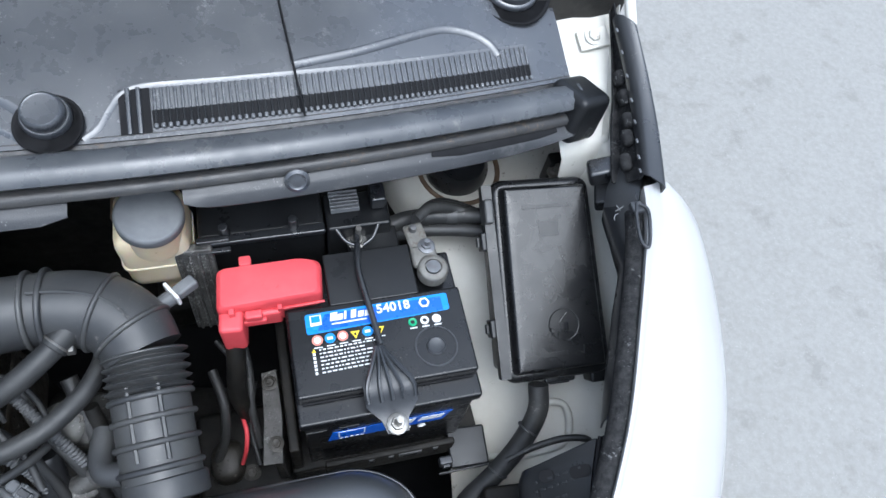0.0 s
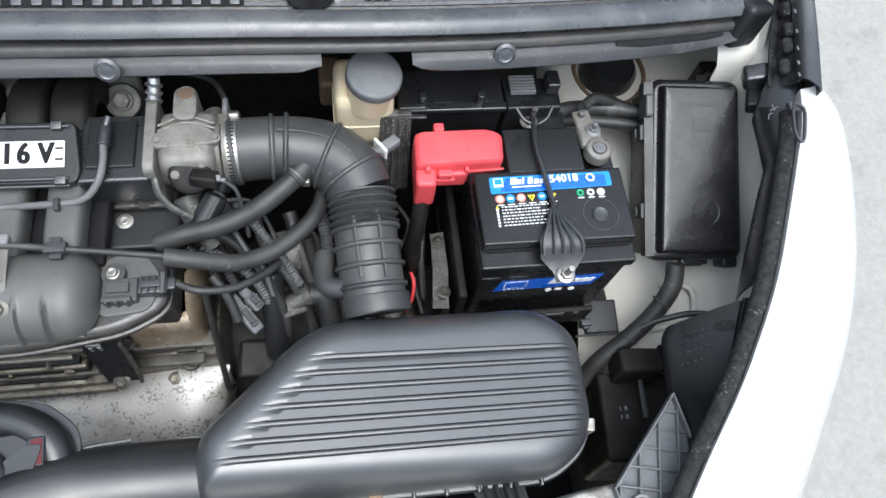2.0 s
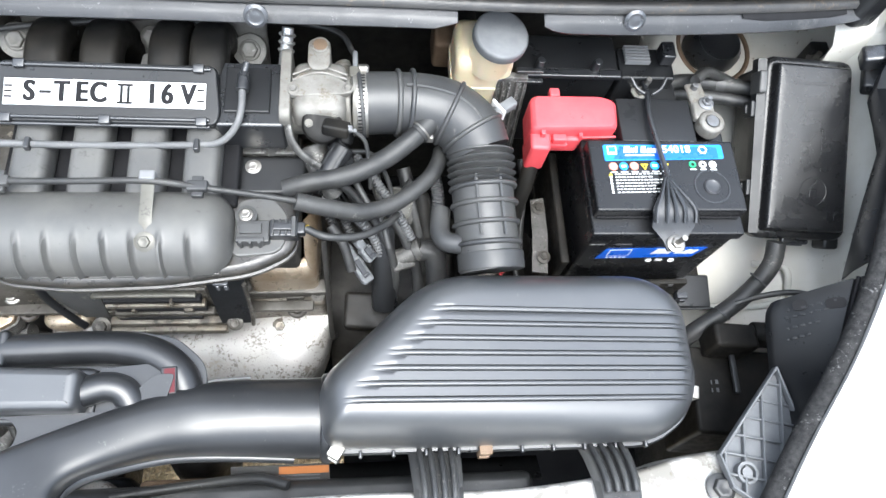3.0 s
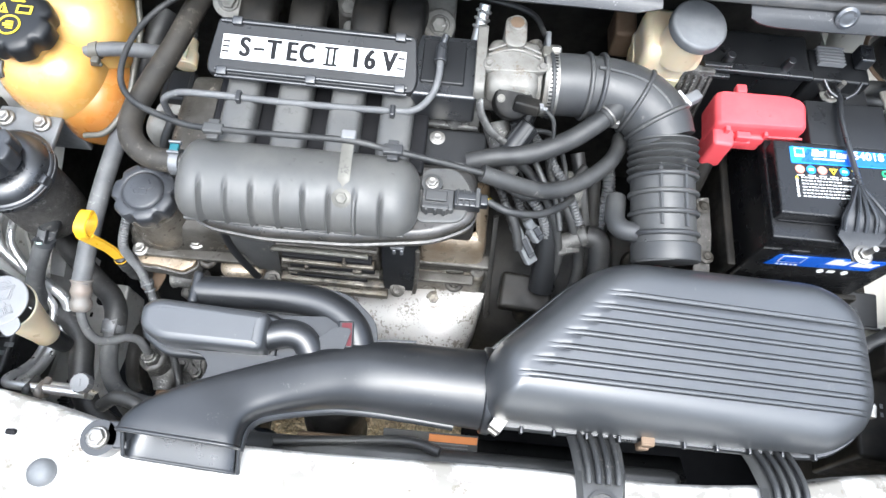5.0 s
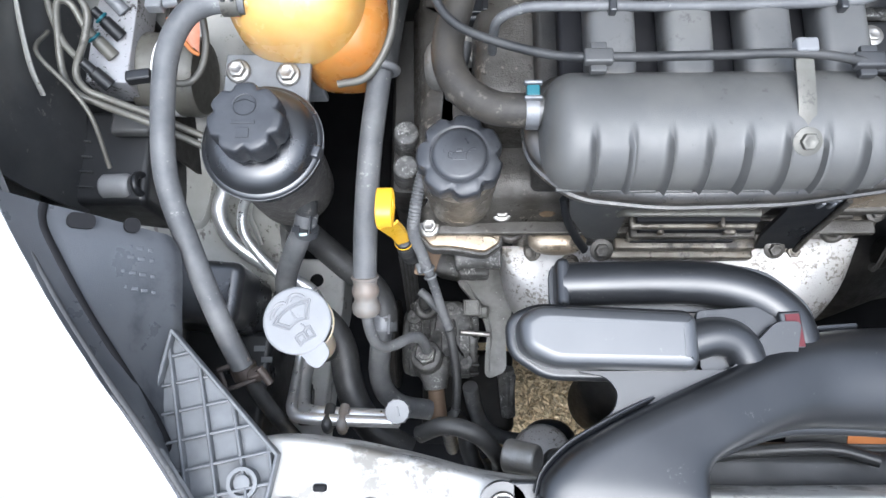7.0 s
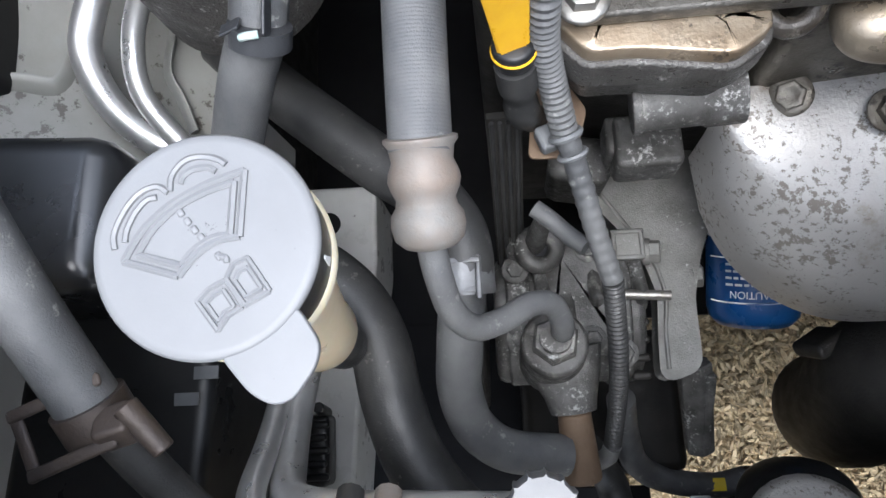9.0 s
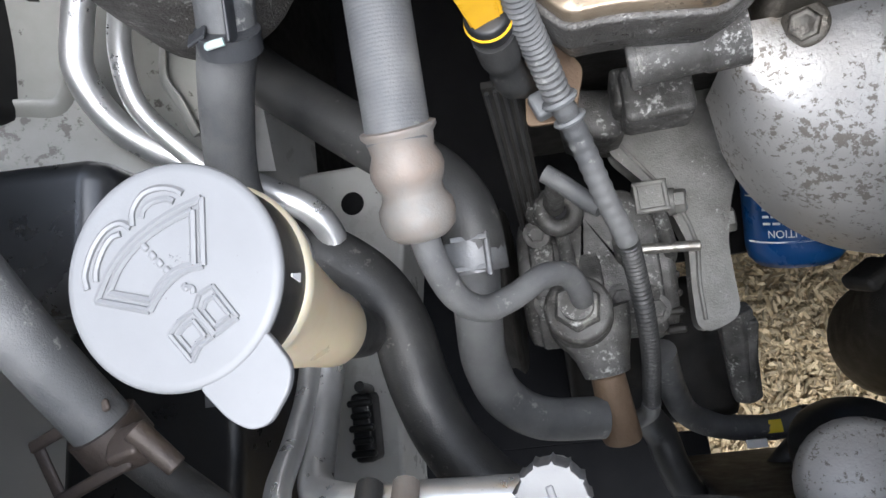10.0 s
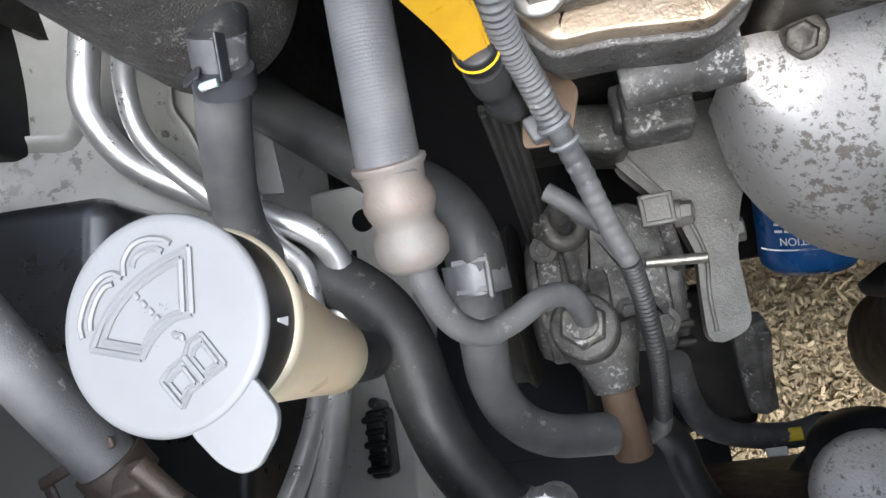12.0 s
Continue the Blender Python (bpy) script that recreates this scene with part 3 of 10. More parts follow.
part("strip", sheet([[vec(p) + Vector((-0.019, 0.022, -0.012)), vec(p) + Vector((-0.018, 0.022, -0.002)), vec(p) + Vector((-0.013, 0.016, 0.002)), vec(p) + Vector((-0.004, 0.004, 0.003)), vec(p), vec(p) + Vector((0.0, 0, -0.03)), vec(p) + Vector((-0.006, 0, -0.1))] for p in curve(TRIM, 6)], 0.002), PLASTIC_SATIN, t)
for i in range(8):
    p = curve(TRIM, 6)[i * 3 + 1]
    part("rivet", box(p + Vector((-0.0205, 0.022, -0.004)), (0.003, 0.006, 0.003), 0.001, 2), DULL, t)
BACKING = [((0.772, 0.288, 0.915), (0.795, 0.275, 0.935)), ((0.786, 0.335, 0.92), (0.812, 0.325, 0.948)), ((0.802, 0.39, 0.935), (0.820, 0.385, 0.96)), ((0.814, 0.448, 0.957), (0.822, 0.448, 0.975)), ((0.823, 0.5, 0.975), (0.828, 0.5, 0.985))]
part("backing", sheet([[vec(a), vec(a).lerp(vec(b), 0.35) + Vector((0.003, 0, -0.012)), vec(a).lerp(vec(b), 0.7) + Vector((0.002, 0, -0.004)), vec(b)] for a, b in BACKING], 0.002), FOAM, t, "torn black foam backing")
for y, x in ((0.3, 0.787), (0.33, 0.798), (0.352, 0.806), (0.383, 0.811), (0.41, 0.814)):
    part("foam_lump", box((x, y, 0.935 + 0.15 * (y - 0.3)), (0.014, 0.02, 0.016), 0.005, 2, (20, -15 + 300 * (y - 0.33), 700 * (x - 0.8))), FOAM, t)
FLAP = [((0.787, 0.311, 0.912), (0.811, 0.298, 0.93)), ((0.768, 0.285, 0.908), (0.799, 0.272, 0.929)), ((0.757, 0.262, 0.904), (0.786, 0.248, 0.926)), ((0.757, 0.229, 0.90), (0.771, 0.212, 0.92)), ((0.757, 0.192, 0.893), (0.758, 0.178, 0.913)), ((0.738, 0.15, 0.882), (0.744, 0.14, 0.905)), ((0.716, 0.09, 0.86), (0.726, 0.09, 0.895)), ((0.70, 0.04, 0.84), (0.703, 0.04, 0.888))]
part("lower_guard", sheet([[vec(a) + Vector((0.008, 0, -0.03)), vec(a), vec(a).lerp(vec(b), 0.5) + Vector((-0.002, 0, 0.002)), vec(b)] for a, b in FLAP], 0.002), PLASTIC_SATIN, t)
part("plug", box((0.778, 0.318, 0.895), (0.034, 0.026, 0.026), 0.005, 2, (0, -20, -8)), PLASTIC_SATIN, t)
part("letter_mark", lettering("OX", 0.013, pose(0.7665, 0.246, 0.9145, 12, -36, 70), 0.0002), CAP_GREY, t)
hinge = thing("spring_bracket", (0.775, 0.21, 0.90), "small looped spring bracket on the wing edge seal", "bracket")
part("loop", tube([(0.775, 0.24, 0.944), (0.783, 0.229, 0.945), (0.777, 0.203, 0.942), (0.769, 0.187, 0.941), (0.764, 0.196, 0.941), (0.768, 0.222, 0.943), (0.775, 0.24, 0.944)], 0.0021, 8, 6), CAP_BLACK, hinge)
part("foot", box((0.7745, 0.236, 0.940), (0.014, 0.014, 0.008), 0.002), CAP_BLACK, hinge)
pp = thing("pillar_foot", (0.79, 0.45, 0.85), "dusty cream-painted body corner with a bolt at the pillar foot", "car body panel")
POST = [(0.352, 0.752, 0.80, 0.80), (0.357, 0.745, 0.80, 0.872), (0.366, 0.74, 0.80, 0.888), (0.42, 0.74, 0.818, 0.915), (0.48, 0.75, 0.834, 0.94), (0.56, 0.77, 0.86, 0.968), (0.66, 0.79, 0.88, 1.0)]
part("panel", sheet([[Vector((x0, y, z)), Vector((x0 + 0.3 * (x1 - x0), y, z + 0.004)), Vector((x0 + 0.6 * (x1 - x0), y, z + 0.002)), Vector((x1 - 0.006, y, z + 0.008)), Vector((x1, y, z + 0.022))] for y, x0, x1, z in POST], 0.002), BAY_PAINT, pp)
part("tab", box((0.803, 0.478, 0.951), (0.04, 0.026, 0.004), 0.0015, 2, (22, -8, 4)), BAY_PAINT, pp)
part("bolt", bolt((0.802, 0.479, 0.953), (0.1, -0.35, 1), 0.008, 0.007, 1.4), BAY_PAINT, pp)
part("pillar_edge", tube([(0.835, 0.46, 0.985), (0.846, 0.52, 1.005), (0.855, 0.6, 1.04), (0.85, 0.7, 1.1)], 0.007, 10, 6), BAY_PAINT, pp)

# ---- front crossmember ----
BACK = [(-0.62, -0.215), (-0.56, -0.165), (-0.52, -0.152), (-0.459, -0.156), (-0.40, -0.167), (-0.313, -0.185), (-0.15, -0.192), (0, -0.190), (0.11, -0.188), (0.264, -0.190), (0.40, -0.178), (0.46, -0.165), (0.52, -0.158), (0.56, -0.165), (0.62, -0.215)]


def crossmember():
    rows = []
    for x, y in BACK:
        drop = 0.012 * min(1, abs(x) / 0.6) - 0.004
        rows.append([Vector((x, y + 0.002, 0.73)), Vector((x, y, 0.79 - drop)), Vector((x, y - 0.006, 0.799 - drop)), Vector((x, y - 0.04, 0.803 - drop)), Vector((x, y - 0.1, 0.80 - drop)), Vector((x, y - 0.16, 0.78)), Vector((x, y - 0.19, 0.70)), Vector((x, y - 0.19, 0.5))])
    cols = [curve([r[k] for r in rows], 4) for k in range(8)]
    return sheet([[c[i] for c in cols] for i in range(len(cols[0]))], 0.002)


cm = thing("front_crossmember", (0, -0.25, 0.5), "scuffed white-painted upper crossmember at the front of the bay", "car body panel")
part("panel", crossmember(), WORN_PAINT, cm)
for x, y in ((-0.497, -0.214), (0.50, -0.2)):
    part("bolt", bolt((x, y, 0.80), (0, 0, 1), 0.011, 0.011, 1.5), PLASTIC_DUSTY, cm)
part("bonnet_stop", lathe([(0, 0), (0.014, 0), (0.014, 0.006), (0.011, 0.011), (0.005, 0.013), (0, 0.013)], (-0.385, -0.237, 0.80), (0, 0, 1), 20), CAP_DARK, cm, "grey rubber bonnet stop")
for x, y in ((-0.47, -0.19), (-0.43, -0.2), (0.33, -0.215), (0.03, -0.222), (0.235, -0.215)):
    part("slot", box((x, y, 0.7995), (0.011, 0.006, 0.006), 0.002), INK_VOID, cm)

# ---- bay side panels ----
SIDE = [(-0.05, [(0.56, 0.52), (0.60, 0.56), (0.68, 0.60), (0.735, 0.65), (0.755, 0.76), (0.72, 0.86)]), (0.03, [(0.57, 0.575), (0.62, 0.61), (0.70, 0.655), (0.76, 0.68), (0.785, 0.78), (0.745, 0.89)]),
        (0.13, [(0.58, 0.60), (0.64, 0.64), (0.715, 0.68), (0.768, 0.71), (0.785, 0.80), (0.765, 0.905)]), (0.25, [(0.57, 0.66), (0.63, 0.69), (0.71, 0.715), (0.765, 0.75), (0.785, 0.83), (0.785, 0.905)]),
        (0.36, [(0.56, 0.725), (0.64, 0.74), (0.71, 0.745), (0.76, 0.775), (0.785, 0.85), (0.80, 0.90)]), (0.52, [(0.54, 0.74), (0.64, 0.75), (0.71, 0.755), (0.76, 0.78), (0.79, 0.87), (0.81, 0.93)])]


def side_panel():
    rows = [[Vector((x, y, z)) for x, z in pts + [(pts[-1][0] + 0.045, pts[-1][1] - 0.006)]] for y, pts in SIDE]
    cols = [curve([r[k] for r in rows], 5) for k in range(7)]
    return sheet([curve([c[i] for c in cols], 4) for i in range(len(cols[0]))], 0.002)


def strut_tower(parent, side):
    f = mirrored if side < 0 else (lambda b: b)
    c = (0.646, 0.447, 0.72)
    part("tower_ring", f(lathe([(0.105, 0), (0.098, 0.02), (0.088, 0.032), (0.066, 0.037), (0.052, 0.033), (0.05, 0.02), (0, 0.02)], c, (0.06, -0.12, 1), 40)), BAY_PAINT, parent)
    part("tower_lip", f(torus(Vector(c) + Vector((0.003, -0.004, 0.034)), (0.06, -0.12, 1), 0.058, 0.004, 36, 8)), RUST, parent, "rusty tower lip")
    part("tower_cap", f(lathe([(0.044, 0.02), (0.042, 0.045), (0.034, 0.056), (0.03, 0.052), (0.012, 0.05), (0, 0.051)], c, (0.06, -0.12, 1), 32)), PLASTIC_SATIN, parent, "black strut mount cap")


for side in (1, -1):
    s = thing("inner_wing", (side * 0.7, 0.2, 0.5), "dusty cream-painted inner wing with the strut tower" if side > 0 else "dusty inner wing, greyed for shade, with the strut tower", "car body panel", "inner wings")
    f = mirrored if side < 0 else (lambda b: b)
    # The left panel's darker tone paints in its shade.
    part("panel", f(side_panel()), BAY_PAINT if side > 0 else BAY_SHADED, s)
    strut_tower(s, side)
    if side < 0:
        part("ledge", f(sheet([[Vector((0.735, 0.06, 0.72)), Vector((0.75, 0.06, 0.80)), Vector((0.747, 0.06, 0.885))], [Vector((0.74, 0.2, 0.755)), Vector((0.757, 0.2, 0.83)), Vector((0.762, 0.2, 0.905))], [Vector((0.745, 0.33, 0.80)), Vector((0.762, 0.33, 0.86)), Vector((0.772, 0.33, 0.925))], [Vector((0.75, 0.45, 0.83)), Vector((0.77, 0.45, 0.89)), Vector((0.78, 0.45, 0.95))]], 0.003)), PLASTIC_DUSTY, s, "dark ledge")
        part("pale_strip", tube([(-0.762, 0.26, 0.85), (-0.752, 0.21, 0.842), (-0.742, 0.165, 0.828), (-0.738, 0.145, 0.81)], 0.005, 10, 6, 0.4), BAY_SHADED, s, "paint edge in the shade-greyed tone")
    if side < 0:
        part("stamped_bead", tube([(-0.70, 0.07, 0.657), (-0.667, 0.072, 0.6445), (-0.648, 0.078, 0.634), (-0.64, 0.13, 0.634)], 0.0075, 12, 6, 0.3), BAY_SHADED, s)
        part("stamped_bead", tube([(-0.604, 0.12, 0.612), (-0.607, 0.093, 0.610), (-0.601, 0.078, 0.605), (-0.595, 0.06, 0.599)], 0.007, 12, 6, 0.3), BAY_SHADED, s)
s = bpy.data.objects["inner_wing"]
part("recess_rib", tube([(0.62, 0.065, 0.628), (0.67, 0.055, 0.652), (0.715, 0.06, 0.672), (0.72, 0.1, 0.69), (0.68, 0.115, 0.675)], 0.005, 8, 6), BAY_PAINT, s)
part("fixing_pin", merge(cyl((0.758, 0.378, 0.79), (0.758, 0.375, 0.832), 0.004, None, 12), bolt((0.758, 0.376, 0.815), (0, 0, 1), 0.007, 0.005)), STEEL, s, "steel fixing stud")
part("stud_bracket", box((0.768, 0.392, 0.80), (0.03, 0.018, 0.055), 0.003), PLASTIC, s)
part("block", box((0.783, 0.296, 0.878), (0.03, 0.04, 0.02), 0.004, 2, (0, -20, -20)), PLASTIC, s)

# ---- bulkhead and lower bay, coloured dark to stand for missing light ----
bk = thing("bulkhead", (0, 0.5, 0.2), "bulkhead behind the engine, coloured dark for shade", "car body panel")
part("wall", box((0, 0.52, 0.595), (1.7, 0.02, 0.79), 0.004), GRIME_SHADED, bk)
part("upper_ledge", box((0, 0.50, 0.90), (1.62, 0.05, 0.02), 0.004), BAY_PAINT, bk, "cream-painted ledge")

# Dark sheets added at the wheel arches to keep light out of the bay.
for side in (1, -1):
    wl_ = thing("arch_light_blocker", (side * 0.63, 0.28, 0.2), "dark sheet added below the inner wing to block light", "wheel arch", "wheel arch liners")
    part("liner", sheet([[Vector((side * x, y, z)) for x, z in (((0.64, 0.2), (0.645, 0.4), (0.65, 0.6), (0.67, 0.74)) if side < 0 else ((0.64, 0.2), (0.645, 0.35), (0.65, 0.48), (0.655, 0.56)))] for y in ((0.13, 0.26, 0.4, 0.53) if side < 0 else (-0.27, -0.1, 0.1, 0.3, 0.53))], 0.004), GRIME_SHADED, wl_)

# ---- side guards with lattice brackets, one on each side ----
def guard_edges():
    inner = [(0.612, 0.0125, 0.819), (0.605, -0.006, 0.811), (0.606, -0.07, 0.792), (0.600, -0.12, 0.788), (0.590, -0.165, 0.79), (0.572, -0.21, 0.79)]
    outer = [(0.699, 0.021, 0.893), (0.686, -0.006, 0.891), (0.655, -0.06, 0.878), (0.622, -0.11, 0.866), (0.588, -0.158, 0.852), (0.565, -0.2, 0.842)]
    return inner, outer


def guard_at(u, f):
    """A point of the guard's sloping face: u along it, f from its inner to its outer edge."""
    k = min(int(u), 4)
    inner, outer = guard_edges()
    a = vec(inner[k]).lerp(vec(inner[k + 1]), u - k)
    return a.lerp(vec(outer[k]).lerp(vec(outer[k + 1]), u - k), f) + Vector((0, 0, 0.002 * math.sin(math.pi * f)))


def guard_sheet(side):
    inner, outer = guard_edges()
    rows = []
    for a, b in zip(inner, outer):
        a, b = vec(a), vec(b)
        m = a.lerp(b, 0.5) + Vector((0, 0, 0.004))
        rim = [a.lerp(b, 0.72), a.lerp(b, 0.75) + Vector((0, 0, -0.006)), a.lerp(b, 0.78), b] if side > 0 else [a.lerp(b, 0.72), a.lerp(b, 0.8) + Vector((0, 0, 0.002)), a.lerp(b, 0.9) + Vector((0, 0, 0.005)), b + Vector((0, 0, 0.009))]
        rows.append([a + Vector((-0.001, 0, -0.018)), a + Vector((-0.001, 0, -0.01)), a + Vector((0.001, 0, -0.004)), a + Vector((0.006, 0, 0.003)), m] + rim)
    cols = [curve([r[k] for r in rows], 4) for k in range(9)]
    return sheet([[c[i] for c in cols] for i in range(len(cols[0]))], 0.0025)


GUARD_POLY = [(0.604, -0.066), (0.612, -0.16), (0.575, -0.222), (0.535, -0.222), (0.507, -0.2), (0.503, -0.165)]


def lattice_plate():
    return prism(rounded(GUARD_POLY, [0.004, 0.01, 0.02, 0.01, 0.012, 0.006], 4), 0.782, 0.786)


def climbing(bm):
    """Lets the front of the bracket rise over the crossmember."""
    for v in bm.verts:
        v.co.z += 0.25 * max(0, -0.10 - v.co.y)
    return bm


def inside(p, poly):
    hit, m = False, len(poly)
    for i in range(m):
        a, b = poly[i], poly[(i + 1) % m]
        if (a[1] > p[1]) != (b[1] > p[1]) and p[0] < (b[0] - a[0]) * (p[1] - a[1]) / (b[1] - a[1]) + a[0]:
            hit = not hit
    return hit


def clip_line(p, d, poly):
    ts = [k * 0.0005 for k in range(-600, 601)]
    ok = [t for t in ts if inside((p[0] + d[0] * t, p[1] + d[1] * t), poly)]
    return (min(ok), max(ok)) if ok else None


def lattice_ribs():
    out = []
    for d, n0, gap in (((0.97, -0.22), (0.22, 0.97), 0.0235), ((0.30, 0.95), (0.95, -0.30), 0.022)):
        for k in range(-12, 13):
            p = (0.56 + n0[0] * gap * k, -0.15 + n0[1] * gap * k)
            got = clip_line(p, d, GUARD_POLY)
            if got and got[1] - got[0] > 0.006:
                a, b = got
                c = (p[0] + d[0] * (a + b) / 2, p[1] + d[1] * (a + b) / 2, 0.7895)
                out.append(box(c, (b - a, 0.0028, 0.009), 0.0008, 1, (0, 0, math.degrees(math.atan2(d[1], d[0])))))
    ring = [Vector((x, y, 0.790)) for x, y in GUARD_POLY]
    for a, b in zip(ring, ring[1:] + ring[:1]):
        c = (a + b) / 2
        out.append(box(c, ((b - a).length + 0.002, 0.003, 0.010), 0.0008, 1, (0, 0, math.degrees(math.atan2(b.y - a.y, b.x - a.x)))))
    return out


for side in (1, -1):
    f = mirrored if side < 0 else (lambda b: b)
    g = thing("side_guard", (side * 0.62, -0.05, 0.72), "dark grey plastic side guard with two slots and a moulded seam", "plastic guard", "side guards")
    part("panel", f(guard_sheet(side)), PLASTIC if side > 0 else GUARD_GREY, g)
    for p, l in (((0.627, -0.001, 0.833), 0.016), ((0.654, -0.007, 0.859), 0.022)) if side > 0 else (((0.628, 0.013, 0.8365), 0.012), ((0.655, 0.009, 0.8625), 0.02)):
        part("slot", f(moved(prism(rounded([(-l / 2, -0.006), (l / 2, -0.006), (l / 2, 0.006), (-l / 2, 0.006)], 0.0058, 5), -0.001, 0.0035 if side > 0 else 0.0062), pose(*p, 6, -38, -6))), INK_VOID, g)
    part("seam", f(tube([guard_at(u, w) + Vector((0, 0, 0.001 if side > 0 else 0.0045)) for u, w in (((0, 0.75), (1, 0.75), (2, 0.75), (3, 0.75), (4, 0.75), (5, 0.75)) if side > 0 else ((0, 0.73), (0.5, 0.78), (1, 0.79), (1.5, 0.76), (2, 0.70), (2.5, 0.62), (3, 0.48), (3.5, 0.3), (4, 0.1)))], 0.0024 if side > 0 else 0.0032, 8, 6, 1.0 if side > 0 else 0.5)), INK_VOID, g)
    for k in range(4):
        for q in range(7 - k):
            p = guard_at(0.9 + 0.2 * k, 0.12 + 0.075 * q)
            part("moulded_mark", f(box(p + Vector((0, 0, 0.0024 if side > 0 else 0.0019)), (0.0055 if q % 3 else 0.0035, 0.0028, 0.0014 if side > 0 else 0.001), 0.0003, 1, (6, -38, -6))), PLASTIC if side > 0 else GUARD_GREY, g)
    l = thing("lattice_bracket", (side * 0.56, -0.15, 0.77), "grey plastic lattice bracket with a round fixing boss", "bracket", "lattice brackets")
    part("plate", f(climbing(lattice_plate())), CAP_DARK, l)
    for r in lattice_ribs():
        part("rib", f(climbing(r)), CAP_DARK, l)
    part("boss", f(lathe([(0.012, 0), (0.012, 0.010), (0.009, 0.010), (0.0085, 0.004), (0.006, 0.004), (0.006, 0.009), (0, 0.0095)], (0.527, -0.186, 0.807), (0, 0, 1), 24)), CAP_DARK, l)

# ---- scuttle (cowl) ----
cw = thing("windscreen_scuttle", (0, 0.36, 0.9), "speckled black plastic scuttle panel below the windscreen", "car scuttle")
XS = [-0.80, -0.6, -0.4, -0.2, 0.0, 0.2, 0.4, 0.55, 0.66, 0.752]


def bow(x):
    """How far the scuttle's front edge lies back, and how far it drops, at x."""
    return 0.30 + 0.012 * abs(x) + 0.20 * max(0, abs(x) - 0.2) ** 2, 1.005 - 0.09 * abs(x) ** 2.2


def cowl_rows(profile, xs):
    return [[Vector((x, bow(x)[0] + dy, bow(x)[1] + dz)) for dy, dz in profile] for x in xs]


def fine(xs, n=6):
    return [a + (b - a) * k / n for a, b in zip(xs, xs[1:]) for k in range(n)] + [xs[-1]]


part("seal", loft(cowl_rows([(0.034, 0.0), (0.026, 0.008), (0.014, 0.011), (0.003, 0.008), (-0.003, 0.0), (0.0, -0.006), (0.015, -0.008), (0.034, -0.006)], fine(XS))), SEAL, cw, "grey-black rubber bonnet seal")
part("gutter", sheet(cowl_rows([(0.05, -0.004), (0.042, -0.012), (0.034, -0.012), (0.0, -0.012), (-0.006, -0.014), (-0.008, -0.02), (-0.003, -0.024)], fine(XS)), 0.002), GUTTER, cw, "dirt-stained gutter")


def apron(x0, x1, notch0, notch1):
    rows = []
    n = 40
    for i in range(n + 1):
        x = x0 + (x1 - x0) * i / n
        y, z = bow(x)
        e = min(1, (x - x0) / notch0 if notch0 else 1, (x1 - x) / notch1 if notch1 else 1)
        h = 0.003 + 0.008 * math.sin(max(0, e) * math.pi / 2) ** 0.6 + 0.003 * smooth01(0.25, 0.42, x) - 0.005 * smooth01(0.6, 0.76, x)
        rows.append([Vector((x, y - 0.003, z - 0.022)), Vector((x, y - 0.012, z - 0.025)), Vector((x, y - 0.016 - 0.10 * h, z - 0.024 - h * 0.3)), Vector((x, y - 0.019 - 0.3 * h, z - 0.024 - h * 0.9)), Vector((x, y - 0.018 - 0.25 * h, z - 0.026 - h))])
    return sheet(rows, 0.002)


part("apron", apron(-0.78, 0.213, 0, 0.03), APRON, cw, "pitted black plastic apron")
part("apron", apron(0.312, 0.745, 0.035, 0.09), APRON, cw, "pitted black plastic apron")
for p in ((0.0, 0.279, 0.992), (0.419, 0.306, 0.974), (-0.4, 0.30, 0.975)):
    part("push_pin", lathe([(0, 0), (0.0125, 0), (0.0125, 0.002), (0.009, 0.0035), (0.0075, 0.0022), (0.004, 0.003), (0, 0.003)], vec(p) + Vector((0, -0.006, -0.004)), (0, -0.9, 0.45), 24), PLASTIC_CAST, cw)


def grille_surface(x, v):
    """The panel that climbs from the seal to the glass: v from 0 to 1."""
    y, z = bow(x)
    return Vector((x, y + 0.045 + 0.30 * v, z - 0.006 + 0.016 * math.sin(min(1, v * 3) * math.pi / 2) + 0.075 * v * v))


part("upper_panel", sheet([[grille_surface(x, v / 14) for v in range(15)] for x in fine(XS, 5)], 0.003), PLASTIC_CAST, cw)


def slats(x0, x1, step, v0, v1, w, mat=PLASTIC_SATIN, high=0.005):
    for k in range(int((x1 - x0) / step) + 1):
        x = x0 + k * step
        a, b = grille_surface(x, v0), grille_surface(x, v1)
        c, d = (a + b) / 2, b - a
        part("slat", box(c + Vector((0, 0, 0.0015)), (w, d.length, high), 0.0008, 1, (math.degrees(math.atan2(d.z, d.y)), 0, 0)), mat, cw)


def dark_slot_bed(x0, x1, v0, v1):
    # Black sheet on the panel, painting the shade between the slats.
    part("slot_bed", sheet([[grille_surface(x, v) + Vector((0, 0, 0.0012)) for v in (v0, (v0 + v1) / 2, v1)] for x in [x0 + (x1 - x0) * k / 12 for k in range(13)]], 0.0008), INK_VOID, cw)


def flutes(x0, x1, step, v0, v1):
    """Shallow moulded ribs in the panel's own colour above the dark slot."""
    for k in range(int((x1 - x0) / step) + 1):
        x = x0 + k * step
        a, b = grille_surface(x, v0), grille_surface(x, v1)
        d = b - a
        part("flute", box((a + b) / 2 + Vector((0, 0, 0.0006)), (step * 0.45, d.length, 0.0024), 0.0006, 1, (math.degrees(math.atan2(d.z, d.y)), 0, 0)), PLASTIC_CAST, cw)


def panel_ridge(path, r=0.0042, flat=0.25):
    part("moulded_ridge", tube([grille_surface(x, v) for x, v in path], r, 10, 6, flat), PLASTIC_CAST, cw)


